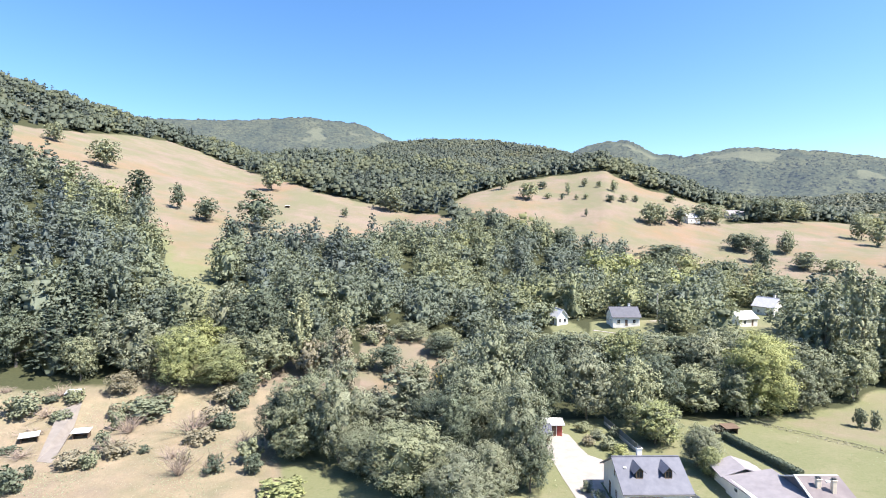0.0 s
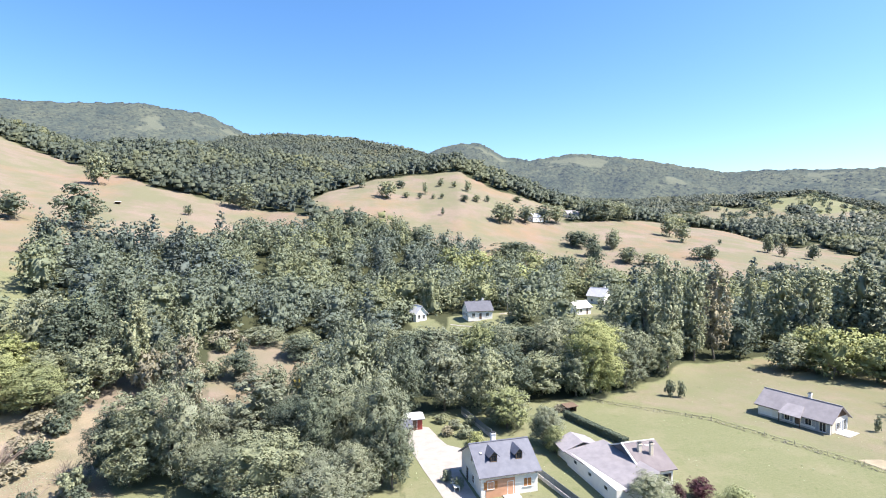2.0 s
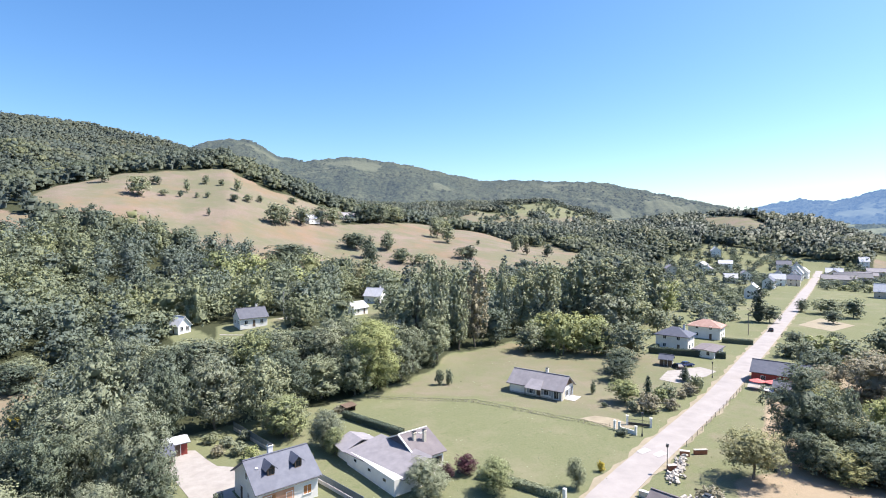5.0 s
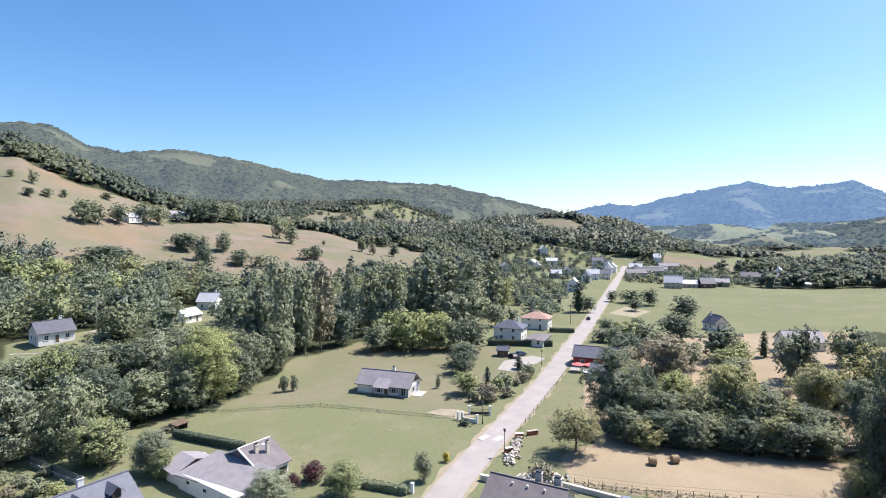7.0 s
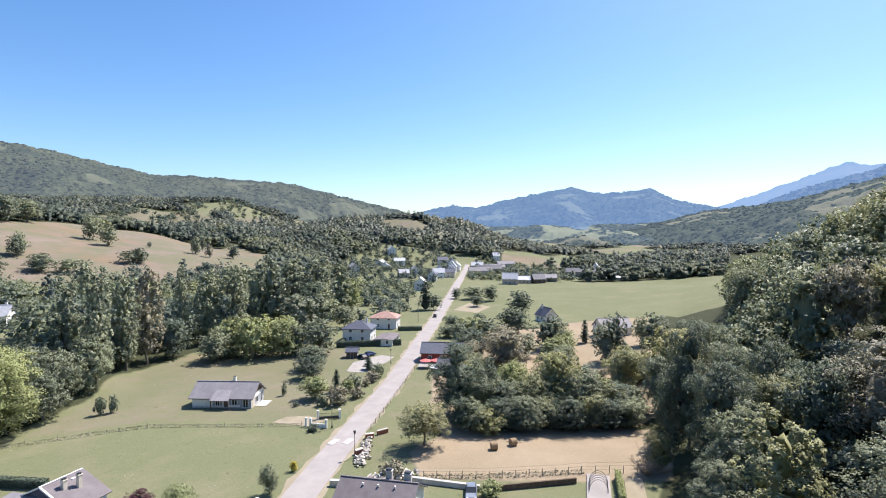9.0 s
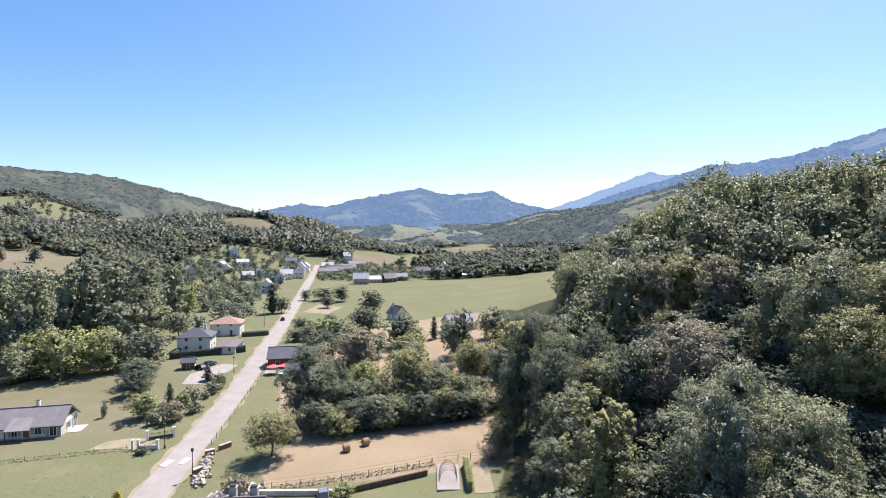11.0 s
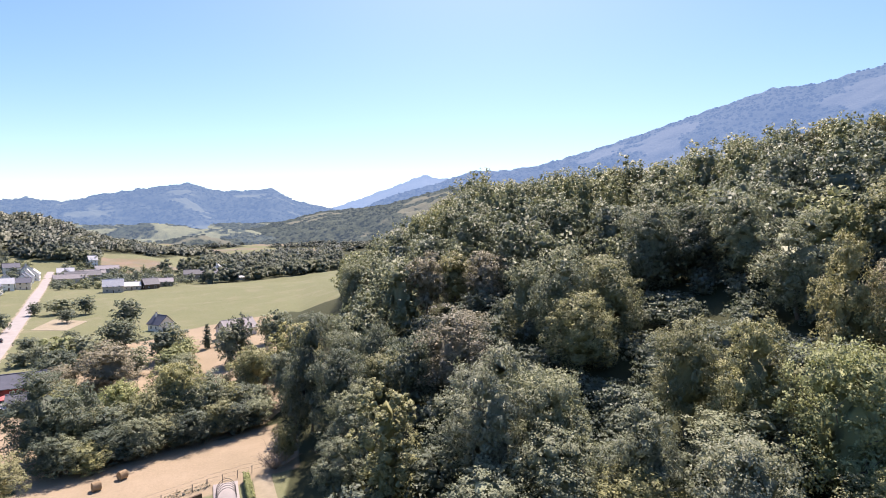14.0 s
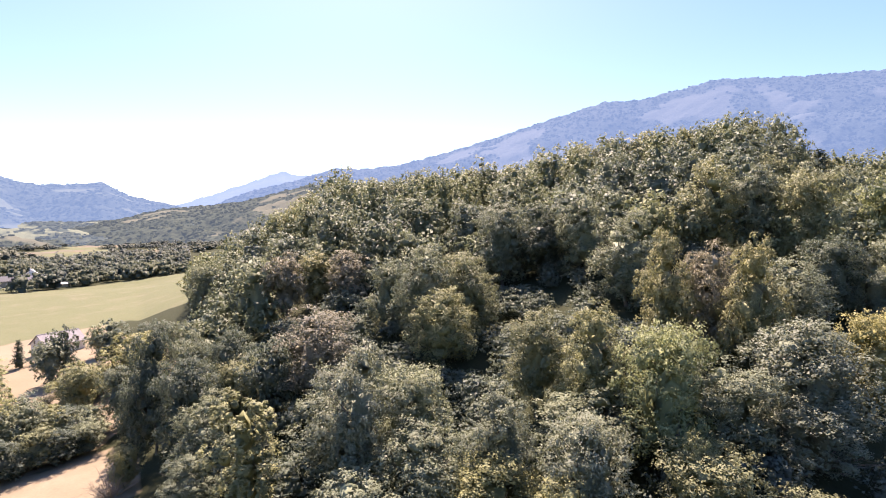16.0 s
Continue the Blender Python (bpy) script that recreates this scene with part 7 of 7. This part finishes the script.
def stones(name, a, b, width, count, size, label):
    """A strip of tumbled building stone."""
    rs = random.Random(int(a[0] * 7))
    bm = bmesh.new()
    for _ in range(count):
        s = rs.random()
        x = a[0] + (b[0] - a[0]) * s + rs.gauss(0, width * 0.4)
        y = a[1] + (b[1] - a[1]) * s + rs.gauss(0, width * 0.4)
        k = size * rs.uniform(0.5, 1.5)
        m = pose(x, y, land_z(x, y) + k * 0.3 + rs.uniform(0, 0.35), rs.uniform(0, 40), rs.uniform(0, 40), rs.uniform(0, 360)) @ Matrix.Diagonal((k, k * rs.uniform(0.5, 0.9), k * rs.uniform(0.35, 0.7), 1))
        bmesh.ops.create_cube(bm, size=1, matrix=m)
    me = bpy.data.meshes.new(name)
    bm.to_mesh(me)
    bm.free()
    me.materials.append(STONE)
    return tagged(new(name, me), label, "rubble", kind="stuff")


stones("rubble_strip", (80.5, 41.5), (91.5, 45.0), 1.2, 130, 0.55, "pale building stones tumbled along the roadside")
stones("rubble_heap", (76.0, 36.5), (80.5, 32.0), 2.0, 150, 0.6, "heap of pale rubble behind the roadside house")


def gate():
    g = root("gate", 99.8, 58.6, -60, "white gate posts with a dark railing at the entrance", "gate")
    for x in (-2.3, 2.3):
        part("gate_post", boxes(bmesh.new(), (x, 0, 0.9, 0.45, 0.45, 2.0), (x, 0, 1.93, 0.55, 0.55, 0.1)), WHITE, g, bevel=0.02)
    part("railing", boxes(bmesh.new(), (0, 0, 0.35, 4.2, 0.2, 0.5), (0, 0, 1.25, 4.2, 0.05, 0.06), *[(-2 + i * 0.2, 0, 0.9, 0.04, 0.04, 0.7) for i in range(21)]), DARK_METAL, g)
    g = root("gate", 94.6, 58.6, -85, "white gate posts with a low white wall at the entrance", "gate")
    for x in (-2.2, -1.2, 2.3):
        part("gate_post", boxes(bmesh.new(), (x, 0, 0.8, 0.4, 0.4, 1.9), (x, 0, 1.78, 0.5, 0.5, 0.1)), WHITE, g, bevel=0.02)
    part("low_wall", boxes(bmesh.new(), (0.5, 0, 0.35, 3.4, 0.2, 0.9)), WHITE, g, bevel=0.02)


gate()


# ---- poles and lamps ----
def tube_bm(a, b, ra, rb, sides=10):
    bm = bmesh.new()
    tube(bm, a, b, ra, rb, sides)
    return bm


def street_lamp(x, y, h, label):
    s = root("street_lamp", x, y, 20, label, "street lamp", "street lamps")
    part("pole", tube_bm((0, 0, -0.4), (0, 0, h), 0.08, 0.05), DARK_METAL, s)
    part("plinth", boxes(bmesh.new(), (0, 0, 0.25, 0.3, 0.3, 0.6)), DARK_METAL, s, bevel=0.03)
    part("lantern", boxes(bmesh.new(), (0, 0, h + 0.2, 0.36, 0.36, 0.4), (0, 0, h + 0.45, 0.5, 0.5, 0.08)), DARK_METAL, s, bevel=0.04)


street_lamp(83.6, 43.9, 4.4, "dark street lamp beside the road")
street_lamp(95.2, 55.2, 4.2, "dark street lamp at the gate")
street_lamp(148.6, 65.5, 4.0, "dark street lamp beside the driveway")


def utility_pole(x, y, h, mat, label):
    p = root("utility_pole", x, y, 12, label, "utility pole", "utility poles")
    part("pole", tube_bm((0, 0, -0.5), (0, 0, h), 0.16, 0.1), mat, p)
    part("crossarm", boxes(bmesh.new(), (0, 0, h - 0.5, 0.12, 1.4, 0.12)), mat, p)
    for y2 in (-0.6, 0, 0.6):
        part("insulator", boxes(bmesh.new(), (0, y2, h - 0.36, 0.1, 0.1, 0.18)), WHITE, p, bevel=0.03)


utility_pole(221.4, 84.2, 8.5, POST_WOOD, "wooden utility pole beside the road")
utility_pole(75.0, 184.0, 9.0, CONCRETE, "pale concrete utility pole at the woodland house")


# ---- hay bales, cars, garden things ----
STRAW = surface("rolled_straw", (0.27, 0.19, 0.115), (0.37, 0.27, 0.17), 4, 0.95, bump=0.6, fine=30)


def bale(x, y, turn):
    b = root("hay_bale", x, y, turn, "round bale of golden hay lying on the mown meadow", "hay bale", "hay bales")
    bm = bmesh.new()
    prof = [(0.0, 0.50), (0.30, 0.53), (0.52, 0.58), (0.66, 0.60), (0.70, 0.54)]
    rings = []
    for s in (-1, 1):
        for r, w in (prof if s < 0 else prof[::-1]):
            rings.append([bm.verts.new((max(r, 0.02) * math.cos(i * math.pi / 12) * 1.0, s * w, 0.66 + max(r, 0.02) * math.sin(i * math.pi / 12))) for i in range(24)])
    for a, c in zip(rings, rings[1:]):
        for i in range(24):
            bm.faces.new((a[i], a[(i + 1) % 24], c[(i + 1) % 24], c[i]))
    bmesh.ops.recalc_face_normals(bm, faces=bm.faces)
    part("roll", bm, STRAW, b)
    band = bmesh.new()
    for w in (-0.3, 0.0, 0.3):
        ring = [[band.verts.new((r * math.cos(i * math.pi / 12), w + dx, 0.66 + r * math.sin(i * math.pi / 12))) for i in range(24)] for r, dx in ((0.705, -0.03), (0.715, 0.0), (0.705, 0.03))]
        for a, c in zip(ring, ring[1:]):
            for i in range(24):
                band.faces.new((a[i], a[(i + 1) % 24], c[(i + 1) % 24], c[i]))
    part("netting", band, STRAW, b)


bale(94.9, 21.1, 25)
bale(97.9, 18.1, 40)


def car(x, y, turn, paint, label):
    c = root("car", x, y, turn, label, "car", "parked cars")
    bm = bmesh.new()
    prof = [(-2.05, 0.35), (-2.1, 0.75), (-1.9, 0.95), (-1.35, 1.0), (0.75, 0.98), (1.85, 0.82), (2.1, 0.65), (2.08, 0.35)]
    side = [[bm.verts.new((px, s * 0.86, pz)) for px, pz in prof] for s in (-1, 1)]
    for i in range(len(prof)):
        j = (i + 1) % len(prof)
        bm.faces.new((side[0][i], side[0][j], side[1][j], side[1][i]))
    bm.faces.new(side[0])
    bm.faces.new(side[1][::-1])
    bmesh.ops.recalc_face_normals(bm, faces=bm.faces)
    part("body", bm, paint, c, bevel=0.06)
    cab = [(-1.85, 0.95), (-1.35, 1.42), (0.15, 1.46), (1.0, 0.95)]
    bm = bmesh.new()
    side = [[bm.verts.new((px, s * (0.8 - (pz - 0.95) * 0.3), pz)) for px, pz in cab] for s in (-1, 1)]
    for i in range(4):
        j = (i + 1) % 4
        bm.faces.new((side[0][i], side[0][j], side[1][j], side[1][i]))
    bm.faces.new(side[0])
    bm.faces.new(side[1][::-1])
    bmesh.ops.recalc_face_normals(bm, faces=bm.faces)
    part("glasshouse", bm, GLASS, c, "dark car windows")
    part("car_roof", boxes(bmesh.new(), (-0.6, 0, 1.46, 1.5, 1.26, 0.05)), paint, c, bevel=0.02)
    for px in (-1.3, 1.3):
        for s in (-1, 1):
            w = part("wheel", tube_bm((px, s * 0.92, 0.31), (px, s * 0.7, 0.31), 0.31, 0.31, 16), BLACK, c)
            part("rim", tube_bm((px, s * 0.90, 0.31), (px, s * 0.935, 0.31), 0.19, 0.19, 12), WHITE, w)
    for s in (-1, 1):
        part("headlight", boxes(bmesh.new(), (2.04, s * 0.62, 0.68, 0.12, 0.34, 0.14)), WHITE, c, bevel=0.02)
        part("tail_light", boxes(bmesh.new(), (-2.06, s * 0.66, 0.78, 0.1, 0.26, 0.16)), RED_WALL, c, bevel=0.02)
    return c


PAINT_BLUE = surface("blue_car_paint", (0.02, 0.05, 0.16), (0.03, 0.07, 0.2), 1, 0.25, 0.3, 0.6, bump=0)
PAINT_GREY = surface("silver_car_paint", (0.28, 0.31, 0.36), (0.34, 0.37, 0.42), 1, 0.3, 0.5, 0.6, bump=0)
PAINT_DARK = surface("dark_car_paint", (0.02, 0.02, 0.025), (0.03, 0.03, 0.035), 1, 0.25, 0.2, 0.6, bump=0)
car(155.5, 75.9, -20, PAINT_BLUE, "blue car parked on pale gravel")
car(151.3, 76.8, 60, PAINT_DARK, "dark car parked beside a wooden shed")
car(236.5, 81.4, 14, PAINT_DARK, "dark car standing on the country road")
car(76.8, 20.6, 195, PAINT_GREY, "silver-blue car parked beside a round bush")


RED_CLOTH = surface("faded_red_cloth", (0.55, 0.14, 0.14), (0.68, 0.22, 0.2), 2, 0.9, bump=0.1)


def parasol(x, y, label):
    p = root("parasol", x, y, 0, label, "parasol", "terrace parasols")
    part("pole", tube_bm((0, 0, 0), (0, 0, 2.6), 0.035, 0.03), WHITE, p)
    bm = bmesh.new()
    hub = bm.verts.new((0, 0, 2.75))
    rim = [bm.verts.new((1.9 * math.cos(i * math.pi / 4), 1.9 * math.sin(i * math.pi / 4), 2.1)) for i in range(8)]
    hem = [bm.verts.new((1.9 * math.cos(i * math.pi / 4), 1.9 * math.sin(i * math.pi / 4), 1.92)) for i in range(8)]
    for i in range(8):
        bm.faces.new((hub, rim[i], rim[(i + 1) % 8]))
        bm.faces.new((rim[i], hem[i], hem[(i + 1) % 8], rim[(i + 1) % 8]))
    part("canopy", bm, RED_CLOTH, p, "faded red cloth canopy")
    part("base", boxes(bmesh.new(), (0, 0, 0.06, 0.6, 0.6, 0.12)), CONCRETE, p, bevel=0.03)


parasol(147.2, 53.6, "open faded red parasol on the terrace")
parasol(148.6, 50.6, "open faded red parasol on the terrace")
parasol(149.5, 48.4, "open faded red parasol on the terrace")


def hoop_frame():
    """Polytunnel hoops over a garden bed."""
    h = root("hoop_frame", 84.8, 2.2, 3, "dark metal hoop frame over a concrete garden bed", "garden frame")
    part("bed", boxes(bmesh.new(), (0, 0, 0.05, 9.0, 3.6, 0.3)), ASPHALT, h, bevel=0.03)
    for x in (-1.6, -0.8, 0, 0.8, 1.6):
        bm = bmesh.new()
        for i in range(10):
            a, b = math.pi * i / 10, math.pi * (i + 1) / 10
            tube(bm, (x, 1.4 * math.cos(a), 0.2 + 1.9 * math.sin(a)), (x, 1.4 * math.cos(b), 0.2 + 1.9 * math.sin(b)), 0.04, 0.04, 5)
        part("hoop", bm, DARK_METAL, h)
    for y in (-1.4, 1.4):
        part("rail", boxes(bmesh.new(), (0, y, 0.6, 3.4, 0.05, 0.05)), DARK_METAL, h)


hoop_frame()


def garden_table(x, y, turn, label):
    t = root("garden_table", x, y, turn, label, "table")
    part("tabletop", boxes(bmesh.new(), (0, 0, 0.74, 2.0, 0.9, 0.06)), WHITE, t, bevel=0.01)
    for sx in (-0.85, 0.85):
        for sy in (-0.35, 0.35):
            part("leg", boxes(bmesh.new(), (sx, sy, 0.36, 0.07, 0.07, 0.72)), WHITE, t)


def coop(x, y, turn, roof, label):
    """A small roofed animal shelter."""
    c = root("shelter", x, y, turn, label, "shelter")
    part("wall", boxes(bmesh.new(), (0, 0.75, 0.6, 2.6, 0.1, 1.4), (-1.25, 0, 0.6, 0.1, 1.5, 1.4), (1.25, 0, 0.6, 0.1, 1.5, 1.4)), BROWN, c)
    bm = bmesh.new()
    slab(bm, (-1.6, -1.1, 1.3), (1.6, -1.1, 1.3), (1.6, 1.1, 1.6), (-1.6, 1.1, 1.6), 0.08)
    part("roof", bm, roof, c)


garden_table(23.0, 77.0, 85, "white garden table on the gravel yard")
coop(-77.7, 98.2, 30, PALE_ROOF, "small shelter with a pale roof in the dry orchard")
coop(-79.2, 112.6, 20, WHITE, "small white-roofed hut in the dry orchard")
coop(-69.5, 100.6, 15, PALE_ROOF, "low pale-covered frame in the dry orchard")
coop(-70.8, 417.9, 10, WHITE, "small white hut at the edge of the pasture")
coop(-103.3, 351.7, 0, PALE_ROOF, "small pale hut on the pasture")
coop(57.5, 104.5, 10, BROWN, "small brown garden hut at the end of the hedge")
coop(143.5, 49.5, 10, PALE_ROOF, "small pale-roofed lean-to beside the terrace")

# ---- village ----
V = [  # x, y, turn, length, width, eave, ridge, wall, roof, storeys
    (597, 262, 30, 15, 9, 6, 10, LIMEWASH, PALE_ROOF, 2), (521, 241, 10, 15, 8, 3.5, 6, LIMEWASH, PALE_ROOF, 1),
    (435, 228, 40, 10, 8, 5, 8, CREAM, LILAC_ROOF, 2), (355, 133, 15, 11, 8, 5.5, 9, LIMEWASH, PALE_ROOF, 2),
    (466, 146, 15, 11, 8, 6, 10, LIMEWASH, SLATE, 2), (452, 141, -75, 8, 8, 5, 8, CREAM, SLATE, 2), (484, 150, 15, 12, 8, 6, 10, LIMEWASH, SLATE, 2),
    (505, 155, 15, 12, 8, 6, 11, LIMEWASH, PALE_ROOF, 2), (478, 160, 20, 10, 8, 5, 9, LIMEWASH, SLATE, 2), (530, 136, 10, 12, 8, 5, 8, CREAM, SLATE, 2),
    (487, 122, -70, 22, 9, 4, 7, STONE, LILAC_ROOF, 1), (505, 118, -70, 24, 9, 4.5, 7.5, STONE, SLATE, 1), (562, 126, -70, 24, 8, 4, 6.5, CREAM, LILAC_ROOF, 1),
    (640, 141, -60, 8, 7, 6.5, 10.5, LIMEWASH, PALE_ROOF, 2), (417, 80, -80, 12, 8, 4.5, 9, STONE, PALE_ROOF, 2),
    (429, 71, -80, 11, 8, 3, 5.5, STONE, PALE_ROOF, 1), (432, 60, -60, 10, 8, 3.5, 7.5, BROWN, SLATE, 1), (445, 53, -80, 13, 8, 3.5, 6, STONE, LILAC_ROOF, 1),
    (516, 33, -85, 24, 10, 4.5, 8, STONE, SLATE, 1), (500, 13, -80, 15, 9, 5, 9, RED_WALL, LILAC_ROOF, 1), (487, -5, -88, 16, 6, 2.2, 3.4, CREAM, PALE_ROOF, 1),
    (555, -30, -85, 26, 9, 4, 7, STONE, LILAC_ROOF, 1), (530, 18, 0, 11, 9, 6, 10, LIMEWASH, PALE_ROOF, 2),
    (413, 144, 10, 9, 7, 5, 8, LIMEWASH, SLATE, 2), (440, 148, -70, 10, 8, 5, 8.5, LIMEWASH, PALE_ROOF, 2), (522, 156, 10, 11, 8, 6, 9.5, LIMEWASH, PALE_ROOF, 2),
    (560, 172, 20, 12, 9, 6, 10, LIMEWASH, SLATE, 2), (524, 116, -70, 11, 8, 5, 8, CREAM, LILAC_ROOF, 2), (545, 140, -75, 12, 8, 5.5, 9, LIMEWASH, PALE_ROOF, 2),
    (462, 179, 30, 10, 8, 4.5, 7.5, LIMEWASH, LILAC_ROOF, 2), (425, 175, -60, 9, 7, 4, 7, LIMEWASH, PALE_ROOF, 1), (549, 231, -65, 12, 8, 5, 8, LIMEWASH, PALE_ROOF, 2),
    (465, 210, 20, 11, 8, 4, 7, LIMEWASH, LILAC_ROOF, 1), (580, 190, -65, 12, 8, 5, 8.5, LIMEWASH, SLATE, 2), (600, 120, -70, 20, 9, 4, 7, CREAM, LILAC_ROOF, 1),
    (243, 30, 40, 7.5, 6.5, 3, 6.2, PLASTER, SLATE, 1), (212, 1, -60, 12, 8, 3.4, 6.4, PLASTER, LILAC_ROOF, 2),
]
LOOKS = {LIMEWASH.name: "bright white", PLASTER.name: "white", CREAM.name: "cream", STONE.name: "grey stone", RED_WALL.name: "red", BROWN.name: "dark timber", SLATE.name: "slate", PALE_ROOF.name: "pale sheet", LILAC_ROOF.name: "weathered grey"}
for x, y, turn, L, W, e, r, wm, rm, st in V:
    plain_house(x, y, turn, L, W, e, r, wm, rm, f"{LOOKS[wm.name]} village house with a {LOOKS[rm.name]} roof", 3 if L > 10 else 2, st, stack=L < 16)
# farm on the hillside
FARM = [(190.6, 408.1, 20, 12, 8, 4, 7, PLASTER, PALE_ROOF, 1), (245.6, 445.7, 0, 14, 9, 3.5, 7, STONE, LILAC_ROOF, 1)]
for x, y, turn, L, W, e, r, wm, rm, st in FARM:
    plain_house(x, y, turn, L, W, e, r, wm, rm, f"{LOOKS[wm.name]} hillside farm building with a {LOOKS[rm.name]} roof", 2, st, group="hillside farm", stack=False)


# ---- dry grass and weeds ----
def tufts(name, label, polys, per_m2, size, leaf, seed, patchy=0.0):
    """Upright grass tufts over plan outlines."""
    rs = np.random.default_rng(seed)
    pos = []
    for poly in polys:
        p = np.array(poly, float)
        lo, hi = p.min(0), p.max(0)
        k = int((hi - lo).prod() * per_m2)
        x, y = rs.uniform(lo[0], hi[0], k), rs.uniform(lo[1], hi[1], k)
        keep = inside(poly, x, y) > 0.5
        if patchy:
            keep &= np.sin(x * 0.31 + 2 * np.sin(y * 0.17)) * np.sin(y * 0.27 + seed) > patchy
        pos.append(np.stack([x[keep], y[keep]], 1))
    q = np.concatenate(pos)
    z = land(q[:, 0], q[:, 1])
    co = leaf_quads(np.column_stack([q, z + size * 0.25]), rs.normal(size=(len(q), 3)) * [0.45, 0.45, 0.1] + [0, 0, 1], size, rs)
    me = raw_mesh(name, co, np.arange(len(co)).reshape(-1, 4), False)
    me.materials.append(LEAF[leaf])
    return tagged(new(name, me), label, "grass", kind="stuff")


tufts("dry_grass", "dry straw-coloured grass in the old orchard", [OPEN["dry_orchard"][1]], 3.4, 0.11, "dry", 41)
tufts("green_weeds", "patches of green weeds in the dry orchard", [OPEN["dry_orchard"][1]], 5.0, 0.15, "oak", 42, 0.12)
tufts("meadow_weeds", "scattered weed tufts in the mown meadow", [OPEN["meadow"][1]], 0.12, 0.2, "oak", 43, 0.1)
